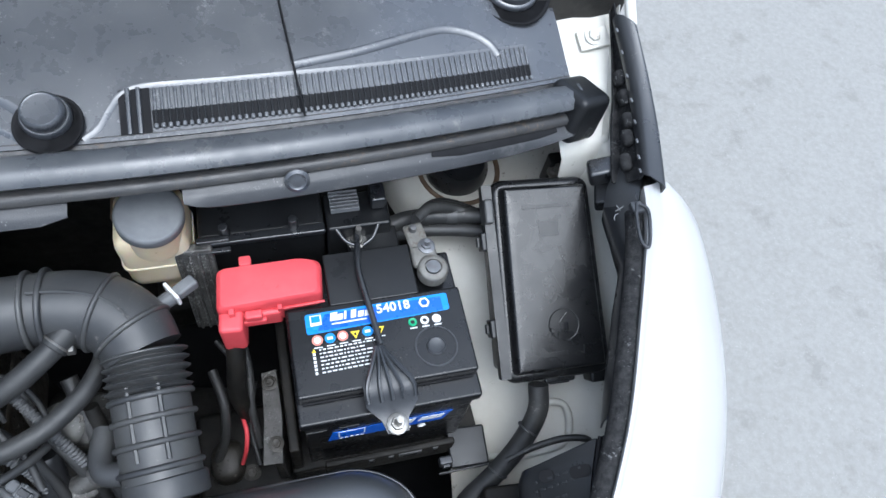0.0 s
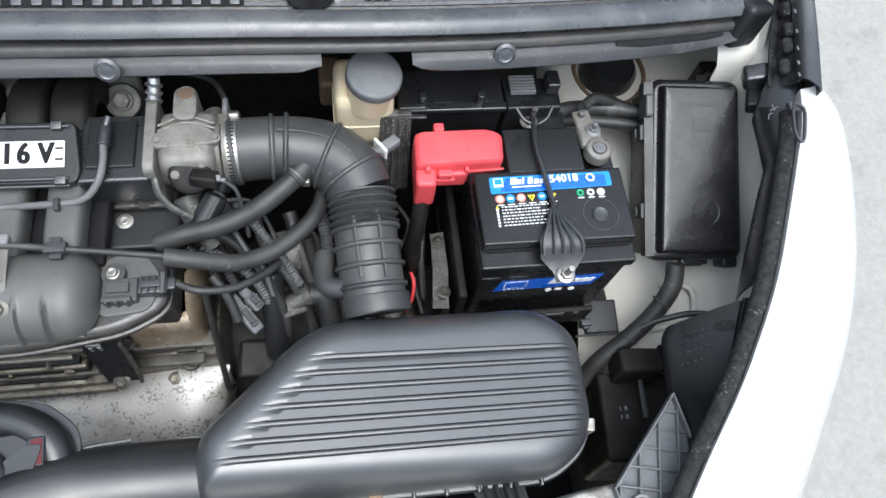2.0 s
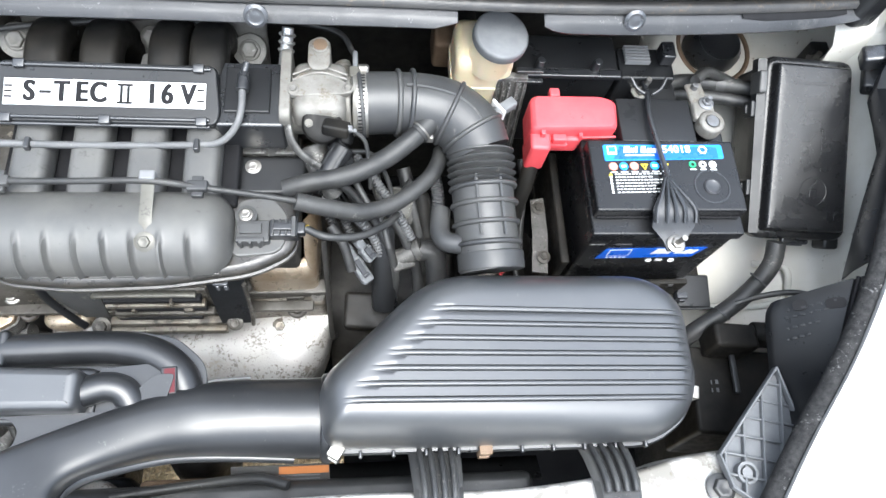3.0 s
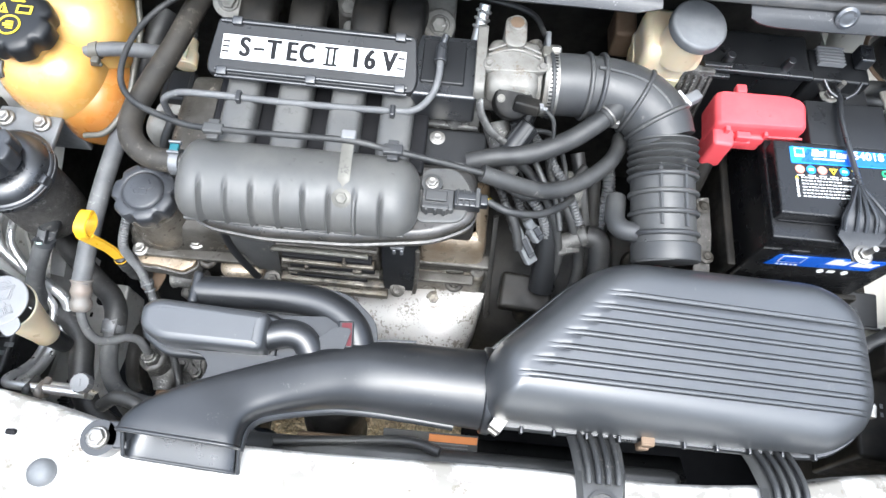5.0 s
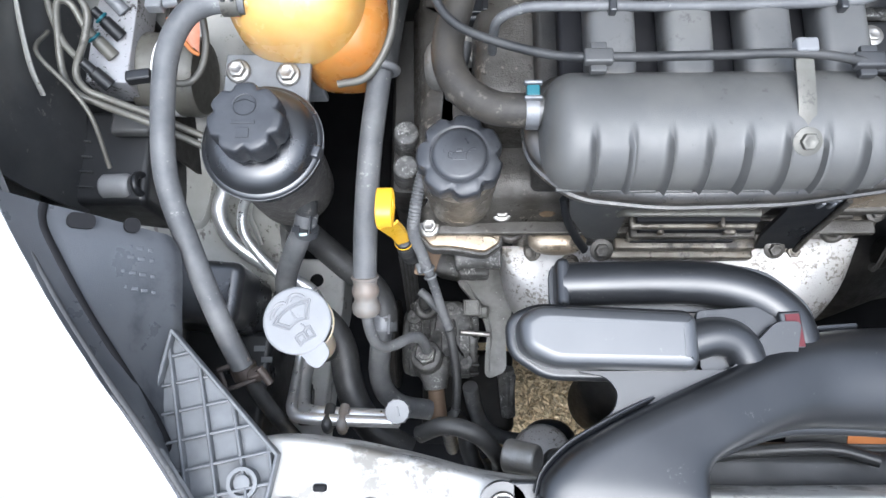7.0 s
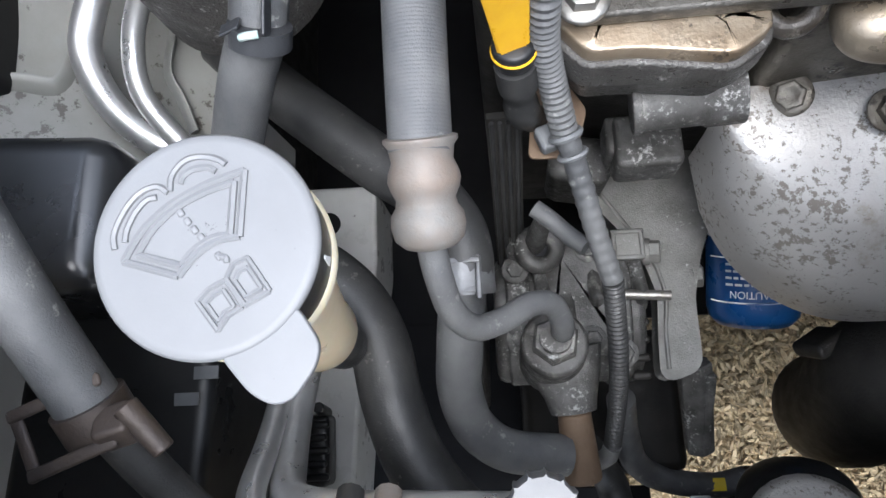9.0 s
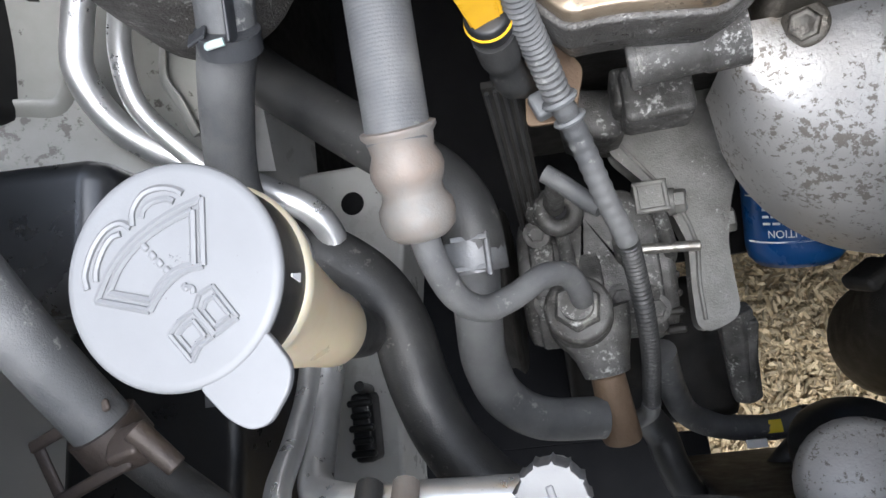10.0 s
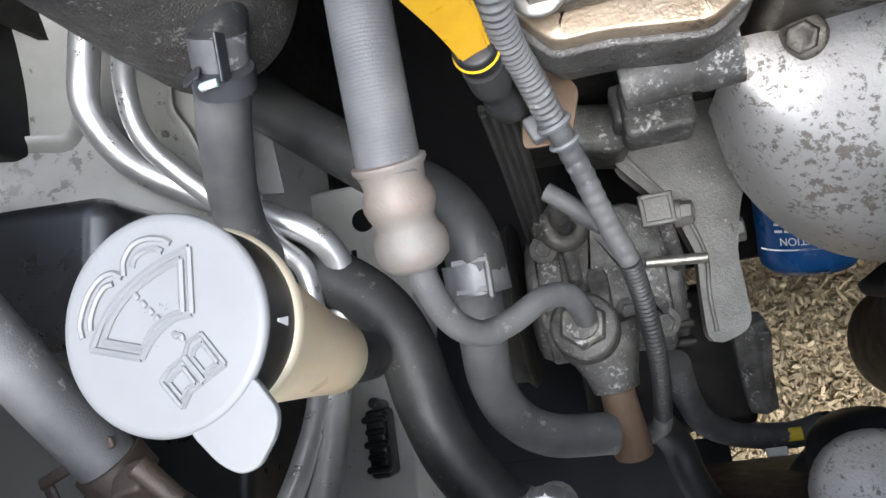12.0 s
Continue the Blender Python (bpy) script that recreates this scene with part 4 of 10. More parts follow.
dark_slot_bed(-0.42, 0.135, 0.0, 0.125)
slats(-0.42, 0.13, 0.0195, -0.002, 0.128, 0.0105, PLASTIC_CAST)
dark_slot_bed(0.264, 0.292, 0.015, 0.165)
slats(0.2725, 0.285, 0.0095, 0.012, 0.168, 0.0042, PLASTIC_CAST)
dark_slot_bed(0.293, 0.70, 0.03, 0.088)
slats(0.296, 0.70, 0.0064, 0.026, 0.042, 0.0036, CAP_DARK, 0.0036)
slats(0.296, 0.70, 0.0064, 0.04, 0.09, 0.0022, PLASTIC, 0.002)
flutes(0.296, 0.70, 0.0064, 0.09, 0.165)
panel_ridge([(0.232, 0.01), (0.246, 0.045), (0.256, 0.1), (0.268, 0.15), (0.29, 0.172), (0.36, 0.172), (0.5, 0.168), (0.7, 0.165)], 0.0042)
panel_ridge([(-0.1, 0.235), (0.05, 0.225), (0.1, 0.225), (0.14, 0.2), (0.165, 0.15), (0.178, 0.115)], 0.0065)
panel_ridge([(-0.1, 0.135), (0.06, 0.13), (0.11, 0.13), (0.14, 0.105), (0.165, 0.055), (0.19, 0.0)], 0.0045)
panel_ridge([(0.43, 0.2), (0.5, 0.225), (0.56, 0.26), (0.6, 0.275), (0.63, 0.25), (0.652, 0.2), (0.662, 0.14)], 0.006, 0.45)
part("joint", box(grille_surface(0.43, 0.26) + Vector((0, 0, 0.0025)), (0.0022, 0.16, 0.004), 0.0006, 1, (10, 0, 4)), INK_VOID, cw)
# Thin black sheet in place of the shade below the seal.
part("recess", sheet([[Vector((x, bow(x)[0] - 0.0035, bow(x)[1] - 0.0205)), Vector((x, bow(x)[0] - 0.012, bow(x)[1] - 0.0225)), Vector((x, bow(x)[0] - 0.0125 - 0.004 * math.sin(math.pi * (x - 0.56) / 0.16), bow(x)[1] - 0.023 - 0.006 * math.sin(math.pi * (x - 0.56) / 0.16)))] for x in [0.562 + 0.156 * k / 16 for k in range(17)]], 0.0012), INK_VOID, cw, "black sheet painting the shade below the seal")


def wiper_cap(x, v, r):
    c = grille_surface(x, v)
    ax = Vector((0.03, -0.22, 1)).normalized()
    wc = thing("wiper_spindle_cap", c, "round black wiper spindle cap in a recessed dark well", "wiper cap", "wiper caps")
    # Flush black disc whose colour stands for the shade of a deep well.
    part("well", lathe([(0, 0.001), (r * 1.5, 0.001), (r * 1.62, 0.0022), (r * 1.66, 0.001)], c + Vector((0.001, -0.006, 0.002)), ax, 40), INK_VOID, wc)
    part("collar", lathe([(r * 1.2, 0), (r * 1.22, 0.005), (r * 1.12, 0.008), (r, 0.008)], c + Vector((0, 0, 0.003)), ax, 40), PLASTIC_CAST, wc)
    part("cap", lathe([(r * 1.05, 0.004), (r * 1.05, 0.014), (r * 0.98, 0.0175), (r * 0.86, 0.019), (r * 0.8, 0.0182), (0, 0.0188)], c + Vector((0, 0, 0.003)), ax, 40), PLASTIC_CAST, wc)


wiper_cap(0.203, 0.085, 0.0185)
wiper_cap(0.70, 0.42, 0.028)
glass_mat = bpy.data.materials.new("tinted windscreen")
glass_mat.use_nodes = True
g = glass_mat.node_tree.nodes["Principled BSDF"]
g.inputs["Base Color"].default_value, g.inputs["Roughness"].default_value = (0.02, 0.022, 0.024, 1), 0.04
solid("windscreen", sheet([[grille_surface(x, 1.0) + Vector((0, 0.9 * k, 0.55 * k)) for k in (0, 0.25, 0.5, 0.75, 1)] for x in fine(XS, 2)], 0.005), glass_mat, "dark tinted windscreen glass", "windscreen")
eb = thing("scuttle_end_block", (0.8, 0.41, 0.86), "dark rounded rubber end block of the scuttle seal", "rubber block")
part("block", box((0.751, 0.383, 0.935), (0.054, 0.056, 0.062), 0.010, 3, (-8, 18, 22)), PLASTIC, eb)

# ---- open bonnet above the bay, and black light-blocking panels below it ----
bn = thing("bonnet", (0, 0.66, 1.1), "white bonnet propped wide open over the engine bay", "bonnet")


def bonnet_at(x, t, lift=0.0):
    """A point of the open panel: t from the hinge to the front edge."""
    a = radians(76)
    w = 0.64 - 0.10 * t
    bulge = 0.03 * (1 - x * x) * math.sin(math.pi * min(1, 0.15 + 0.8 * t)) + lift
    return Vector((x * w, 0.66 - 0.76 * t * math.cos(a) + bulge * math.sin(a) * 1.0, 1.16 + 0.76 * t * math.sin(a) + bulge * math.cos(a)))


part("panel", sheet([[bonnet_at(-1 + i / 10, j / 12) for j in range(13)] for i in range(21)], 0.003), CAR_PAINT, bn)
for x in (-0.55, 0.55):
    part("stiffener", tube([bonnet_at(x, t, -0.012) for t in (0.06, 0.3, 0.6, 0.94)], 0.016, 8, 6), CAR_PAINT, bn)
for t in (0.06, 0.94):
    part("stiffener", tube([bonnet_at(x, t, -0.012) for x in (-0.9, -0.4, 0, 0.4, 0.9)], 0.018, 8, 6), CAR_PAINT, bn)
ut = thing("undertray", (0, 0, 0.2), "black panels added under the bay to block light, open below the exhaust", "undertray")
# Added panels: they block light and their black stands for underbody shade.
for c, size in (((-0.53, -0.27, 0.21), (0.46, 0.2, 0.006)), ((0, 0.26, 0.21), (1.5, 0.53, 0.006)), ((-0.52, -0.085, 0.212), (0.3, 0.17, 0.006)), ((0.41, -0.085, 0.212), (0.68, 0.17, 0.006))):
    part("tray_panel", box(c, size, 0.001, 1), INK_VOID, ut)

# ---- battery ----
def battery():
    b = thing("car_battery", (0.487, 0.18, 0.645), "black car battery with blue labels, strapped down in its tray", "battery")
    x0, x1, y0, y1 = 0.389, 0.584, 0.119, 0.262
    cx, cy = (x0 + x1) / 2, (y0 + y1) / 2
    part("case", box((cx, 0.185, 0.728), (x1 - x0 - 0.008, 0.172, 0.166), 0.004), CASE_BLACK, b)
    part("rim", box((cx, 0.186, 0.816), (x1 - x0 + 0.002, 0.180, 0.018), 0.003), CASE_BLACK, b)
    part("lid", box((cx, 0.169, 0.834), (x1 - x0 - 0.002, 0.10, 0.022), 0.003), CASE_BLACK, b)
    part("rear_step", box((0.487, 0.25, 0.834), (0.10, 0.065, 0.02), 0.002), PLASTIC, b)
    part("lip_line", box((cx, y0 - 0.0005, 0.8275), (x1 - x0 - 0.01, 0.003, 0.002), 0.0006, 1), INK_VOID, b)
    part("vent_plug", lathe([(0.0, 0), (0.0105, 0), (0.0105, 0.0015), (0.009, 0.0025), (0.0074, 0.0012), (0.0, 0.0014)], (0.5425, 0.152, 0.845), (0, 0, 1), 28), CAP_BLACK, b, "round grey plug")
    part("plug_surround", torus((0.5425, 0.152, 0.845), (0, 0, 1), 0.0225, 0.0012, 40, 6), PLASTIC_SATIN, b)
    z = 0.8453
    top = part("top_label", prism(rounded([(0.4085, 0.187), (0.5665, 0.192), (0.5665, 0.2125), (0.4085, 0.2105)], 0.003, 3), z, z + 0.0005), LABEL_SKY, b, "light blue band label")
    part("label_stripe", prism([(0.42, 0.1895), (0.559, 0.1925), (0.559, 0.209), (0.43, 0.208)], z + 0.0005, z + 0.0008), LABEL_BLUE, top)
    part("logo_square", prism([(0.4135, 0.196), (0.4255, 0.1963), (0.4255, 0.2083), (0.4135, 0.208)], z + 0.0008, z + 0.0012), LABEL_WHITE, top)
    part("logo_centre", prism([(0.4148, 0.1995), (0.4242, 0.1997), (0.4242, 0.2072), (0.4148, 0.207)], z + 0.0012, z + 0.0014), LABEL_SKY, top)
    for k, w in enumerate((0.0075, 0.006, 0.0026, 0.0058, 0.0062, 0.005)):
        part("brand_bar", prism([(0.4345 + 0.0075 * k, 0.199), (0.4345 + 0.0075 * k + w, 0.1992), (0.4362 + 0.0075 * k + w, 0.2085 if k in (0, 2, 3) else 0.206), (0.4362 + 0.0075 * k, 0.2083 if k in (0, 2, 3) else 0.2058)], z + 0.0008, z + 0.0013), LABEL_WHITE, top)
    part("text_bar", prism([(0.436, 0.1945), (0.474, 0.1952), (0.474, 0.1967), (0.436, 0.196)], z + 0.0008, z + 0.0012), LABEL_WHITE, top)
    part("type_number", lettering("54018", 0.0145, pose(0.5045, 0.2045, z + 0.001, 0, 0, 1), 0.0003, 1.05, 0.0003), LABEL_WHITE, top)
    part("recycle_mark", torus((0.5395, 0.2045, z + 0.001), (0, 0, 1), 0.0052, 0.0013, 6, 5), LABEL_WHITE, top)
    for k, m in enumerate((LABEL_RED, LABEL_SKY, LABEL_RED, LABEL_YELLOW, LABEL_SKY, LABEL_YELLOW)):
        x = 0.4185 + 0.0135 * k
        y = 0.1795 + 0.0004 * k
        seg = 3 if m is LABEL_YELLOW else 24
        sign = part("warning_sign", lathe([(0, 0), (0.0058, 0), (0.0058, 0.0005), (0, 0.0005)], (x, y, z), (0, 0, 1), seg, None, radians(90)), m, b)
        part("pictogram", lathe([(0, 0), (0.0036, 0), (0.0036, 0.0002), (0, 0.0002)], (x, y, z + 0.0005), (0, 0, 1), 12) if m is LABEL_RED else box((x, y - (0.0006 if seg == 3 else 0), z + 0.0006), (0.0022 if seg == 3 else 0.006, 0.003, 0.0003), 0, 1), LABEL_WHITE if m is not LABEL_YELLOW else INK_VOID, sign)
        part("sign_text", box((x, y - 0.0082, z + 0.0002), (0.009, 0.0012, 0.0004), 0, 1), LABEL_WHITE, b)
    for k, m in enumerate((LABEL_GREEN, LABEL_WHITE, LABEL_WHITE)):
        part("indicator_ring", torus((0.5225 + 0.0135 * k, 0.1835, z + 0.0003), (0, 0, 1), 0.0036, 0.0014, 20, 5) if k < 2 else lathe([(0, 0), (0.005, 0), (0.005, 0.0005), (0, 0.0005)], (0.5225 + 0.0135 * k, 0.1835, z), (0, 0, 1), 20), m, b)
        part("indicator_text", box((0.5225 + 0.0135 * k, 0.1765, z + 0.0002), (0.008, 0.0014, 0.0004), 0, 1), LABEL_WHITE, b)
    part("small_mark", prism([(0.411, 0.1665), (0.4155, 0.1665), (0.41325, 0.1705)], z, z + 0.0004), LABEL_YELLOW, b)
    for r in range(7):
        y = 0.1685 - 0.0042 * r
        x = 0.419
        while x < 0.478 - (0.01 if r % 3 == 1 else 0):
            w = rnd.uniform(0.0015, 0.006)
            part("text_bar", box((x + w / 2, y + 0.03 * (x - 0.42), z + 0.0002), (w, 0.0014, 0.0004), 0, 1), LABEL_WHITE, b)
            x += w + 0.0016
        if r:
            part("icon_dot", box((0.4132, y, z + 0.0002), (0.0028, 0.0028, 0.0004), 0, 1), LABEL_WHITE, b)
    yf = 0.0985
    front = part("front_label", moved(prism([(-0.071, -0.022), (0.062, -0.0165), (0.071, 0.0155), (-0.065, 0.0105)], 0, 0.0006), pose(0.487, yf, 0.763, 90, 0, 0)), LABEL_BLUE, b, "blue front label")
    part("logo_square", moved(prism([(-0.059, -0.013), (-0.029, -0.012), (-0.029, 0.0075), (-0.059, 0.0065)], 0.0006, 0.0009), pose(0.487, yf, 0.765, 90, 0, 0)), LABEL_WHITE, front)
    part("logo_centre", moved(prism([(-0.0575, -0.0115), (-0.0305, -0.0105), (-0.0305, 0.006), (-0.0575, 0.005)], 0.0009, 0.0012), pose(0.487, yf, 0.765, 90, 0, 0)), LABEL_BLUE, front)
    for k, w in enumerate((0.011, 0.009, 0.004, 0.009, 0.009, 0.006)):
        part("brand_bar", moved(prism([(0.0 + 0.0105 * k, -0.007), (w + 0.0105 * k, -0.007), (w + 0.004 + 0.0105 * k, 0.009 if k in (0, 2) else 0.005), (0.004 + 0.0105 * k, 0.009 if k in (0, 2) else 0.005)], 0.0006, 0.0011), pose(0.487, yf, 0.765, 90, 0, 0)), LABEL_WHITE, front)
    for k in range(5):
        part("logo_letter_bar", box((0.431 + 0.006 * k, yf - 0.0008, 0.746), (0.0035, 0.0004, 0.003), 0, 1), LABEL_WHITE, front)
    for x in (0.494, 0.526):
        part("recycle_mark", torus((x, yf - 0.0002, 0.733), (0, 1, 0), 0.0042, 0.001, 6, 5), LABEL_WHITE, b)
    part("mark_frame", box((0.508, yf, 0.733), (0.009, 0.001, 0.006), 0, 1), LABEL_WHITE, b)
    for x in (0.405, 0.44):
        part("embossed_text", box((x, yf - 0.0003, 0.788), (0.022, 0.0015, 0.003), 0.0005, 1), PLASTIC_DUSTY, b)
    return b


battery()
bt = thing("battery_tray", (0.487, 0.19, 0.62), "black plastic battery tray with moulded slots", "battery tray")
part("base", box((0.49, 0.185, 0.64), (0.24, 0.19, 0.012), 0.003), BEND_BLACK, bt)
part("front_wall", box((0.49, 0.085, 0.66), (0.16, 0.008, 0.05), 0.002), BEND_BLACK, bt)
for k, w in enumerate((0.008, 0.008, 0.03, 0.008)):
    x = 0.465 + 0.024 * k + (0.008 if k > 2 else 0)
    part("slot_frame", box((x, 0.0805, 0.677), (w, 0.003, 0.011), 0.001, 1), PLASTIC_DUSTY, bt)
    part("slot", box((x, 0.0788, 0.677), (w * 0.6, 0.001, 0.005), 0.0003, 1), INK_VOID, bt)
part("side_wall", box((0.378, 0.18, 0.685), (0.012, 0.17, 0.10), 0.003), BEND_BLACK, bt)
part("side_panel", box((0.59, 0.08, 0.652), (0.05, 0.05, 0.012), 0.003, 2, (6, 0, -3)), PLASTIC, bt, "flat tray ledge")
part("ledge_edge", box((0.582, 0.053, 0.654), (0.07, 0.003, 0.004), 0.001, 1), PLASTIC_DUSTY, bt)
part("latch", merge(box((0.552, 0.06, 0.69), (0.016, 0.01, 0.016), 0.002), box((0.552, 0.054, 0.69), (0.009, 0.004, 0.008), 0.001)), CAP_BLACK, bt)

# hold-down strap
hd = thing("battery_hold_down", (0.487, 0.08, 0.80), "black hold-down clamp with a finned foot over the battery", "battery clamp")
part("rod", tube([(0.481, 0.312, 0.842), (0.477, 0.28, 0.852), (0.474, 0.25, 0.8535), (0.479, 0.2, 0.853), (0.483, 0.16, 0.854)], 0.0034, 10, 6), PLASTIC_SATIN, hd)
part("foot", sheet([[Vector((0.479 + 0.004 * s, 0.158, 0.852)) for s in (-1, -0.4, 0.4, 1)], [Vector((0.481 + 0.012 * s, 0.14, 0.854 + 0.002 * (abs(s) < 0.5))) for s in (-1, -0.4, 0.4, 1)], [Vector((0.483 + 0.026 * s, 0.118, 0.853 + 0.002 * (abs(s) < 0.5))) for s in (-1, -0.4, 0.4, 1)], [Vector((0.484 + 0.027 * s, 0.106, 0.849)) for s in (-1, -0.4, 0.4, 1)], [Vector((0.485 + 0.027 * s, 0.1, 0.838)) for s in (-1, -0.4, 0.4, 1)], [Vector((0.486 + 0.014 * s, 0.085, 0.832)) for s in (-1, -0.4, 0.4, 1)], [Vector((0.487 + 0.011 * s, 0.072, 0.830)) for s in (-1, -0.4, 0.4, 1)]], 0.003), CAP_BLACK, hd, "grey-black finned foot")
for k in (-1, -0.45, 0, 0.45, 1):
    part("fin", tube([(0.480 + 0.003 * k, 0.158, 0.856), (0.482 + 0.014 * k, 0.135, 0.859), (0.484 + 0.024 * k, 0.116, 0.857), (0.485 + 0.025 * k, 0.101, 0.848)], 0.0022, 6, 4), PLASTIC_SATIN, hd)
part("nut", merge(bolt((0.487, 0.08, 0.832), (0, -0.1, 1), 0.0075, 0.008, 1.5), cyl((0.487, 0.08, 0.83), (0.488, 0.078, 0.856), 0.0036, None, 12)), STEEL, hd, "zinc nut on a stud")
part("stud", merge(bolt((0.481, 0.305, 0.826), (0, 0, 1), 0.008, 0.007, 1.6), cyl((0.481, 0.305, 0.80), (0.482, 0.303, 0.858), 0.0035, None, 12)), STEEL, hd, "zinc nut on a threaded stud")
for s in (-1, 1):
    part("wire_ear", tube([(0.481 + 0.004 * s, 0.285, 0.85), (0.481 + 0.016 * s, 0.292, 0.853), (0.481 + 0.024 * s, 0.305, 0.858)], 0.0022, 8, 5), PLASTIC_SATIN, hd)

# red terminal cover
rc = thing("terminal_cover", (0.375, 0.26, 0.80), "glossy red plastic cover over the positive terminal", "terminal cover")
part("hood", loft([[Vector((0.376 + p.x * k, 0.254 + p.y * k, z)) for p in rounded([(-0.058, -0.027), (0.055, -0.023), (0.059, 0.018), (0.04, 0.025), (-0.055, 0.024)], 0.008, 5)] for k, z in ((1.0, 0.806), (1.0, 0.844), (0.985, 0.849), (0.95, 0.8515), (0.93, 0.852), (0.915, 0.8535), (0.88, 0.8545), (0.05, 0.8545))]), RED, rc)
part("lower_leg", box((0.332, 0.224, 0.815), (0.026, 0.036, 0.054), 0.005, 2, (0, 0, -4)), RED, rc)
part("lid_seam", box((0.40, 0.2285, 0.834), (0.066, 0.003, 0.002), 0.0005, 1, (0, 0, 2)), RED, rc)
part("hinge", box((0.334, 0.228, 0.845), (0.006, 0.012, 0.01), 0.001), RED, rc)
part("side_rib", box((0.384, 0.228, 0.832), (0.005, 0.008, 0.022), 0.001), RED, rc)
part("skirt", box((0.36, 0.2265, 0.822), (0.05, 0.008, 0.028), 0.003), RED, rc)
part("latch", merge(box((0.356, 0.2225, 0.838), (0.018, 0.01, 0.011), 0.002), box((0.356, 0.221, 0.826), (0.026, 0.006, 0.01), 0.002)), RED, rc)
part("tab", box((0.353, 0.282, 0.85), (0.013, 0.012, 0.012), 0.002), RED, rc)
part("cable", tube([(0.33, 0.215, 0.79), (0.325, 0.195, 0.76), (0.32, 0.18, 0.72), (0.325, 0.17, 0.66)], 0.011, 12, 5), BEND_BLACK, rc, "black battery cable")

# negative terminal
nt_ = thing("battery_terminal", (0.558, 0.245, 0.84), "weathered lead battery terminal clamp with bolts", "battery terminal")
part("clamp_ring", merge(lathe([(0.0, 0), (0.0175, 0), (0.0175, 0.013), (0.015, 0.016), (0.010, 0.016), (0.0095, 0.013), (0, 0.013)], (0.558, 0.243, 0.838), (0, 0, 1), 28), box((0.552, 0.262, 0.845), (0.03, 0.026, 0.012), 0.004)), THROTTLE, nt_)
part("post", lathe([(0.0088, 0), (0.0082, 0.006), (0, 0.0065)], (0.558, 0.243, 0.849), (0, 0, 1), 24), DULL, nt_)
part("lug", box((0.548, 0.288, 0.846), (0.024, 0.036, 0.006), 0.003, 2, (0, 0, 8)), THROTTLE, nt_)
part("bolt", merge(bolt((0.556, 0.272, 0.851), (0, 0, 1), 0.0065, 0.006), cyl((0.556, 0.272, 0.85), (0.556, 0.272, 0.864), 0.003, None, 10)), DULL, nt_)
part("lug_pin", lathe([(0.005, 0), (0.004, 0.008), (0, 0.009)], (0.545, 0.297, 0.848), (0, 0, 1), 16), DULL, nt_)
for k in range(3):
    part("cable", tube([(0.552, 0.312, 0.846), (0.575 + 0.004 * k, 0.33 + 0.008 * k, 0.84 - 0.01 * k), (0.61, 0.335 + 0.008 * k, 0.82 - 0.006 * k), (0.645, 0.318 + 0.008 * k, 0.818 - 0.008 * k)], 0.0068, 12, 6), RUBBER, nt_, "black ground cable")

# relay block behind the battery, and black housing
rb = thing("relay_block", (0.475, 0.345, 0.74), "black relay block with a ribbed top", "relay box")
part("body", box((0.485, 0.335, 0.80), (0.075, 0.05, 0.10), 0.004), PLASTIC, rb)
part("lower_deck", box((0.50, 0.30, 0.818), (0.06, 0.04, 0.02), 0.003), PLASTIC, rb)
for k in range(6):
    part("rib", box((0.471, 0.331 + 0.0048 * k, 0.856), (0.034, 0.0022, 0.008), 0.0006, 1), CAP_GREY, rb)
part("connector", box((0.51, 0.342, 0.862), (0.018, 0.026, 0.02), 0.003), PLASTIC_SATIN, rb)
hs = thing("control_unit_housing", (0.38, 0.36, 0.7), "black plastic control unit housing behind the battery", "plastic housing")
part("body", box((0.375, 0.345, 0.77), (0.14, 0.06, 0.17), 0.006), PLASTIC, hs)
part("front_rail", box((0.375, 0.312, 0.853), (0.14, 0.012, 0.008), 0.002), PLASTIC_SATIN, hs)
for x in (0.335, 0.41):
    part("post", cyl((x, 0.318, 0.85), (x, 0.316, 0.875), 0.006, 0.005, 14, 0.001), PLASTIC_SATIN, hs)
part("clip_bar", merge(box((0.322, 0.308, 0.862), (0.035, 0.006, 0.005), 0.001), box((0.322, 0.300, 0.852), (0.035, 0.006, 0.005), 0.001)), PLASTIC_SATIN, hs)
hshield = thing("ribbed_side_plate", (0.305, 0.26, 0.72), "dusty grey ribbed metal plate behind the brake reservoir", "metal plate")
part("plate", box((0.30, 0.29, 0.79), (0.04, 0.012, 0.14), 0.002, 2, (-12, 0, 0)), ALLOY_DIRTY, hshield)
for k in range(4):
    part("rib", box((0.287 + 0.009 * k, 0.282, 0.79), (0.003, 0.006, 0.13), 0.001, 1, (-12, 0, 0)), ALLOY_DIRTY, hshield)

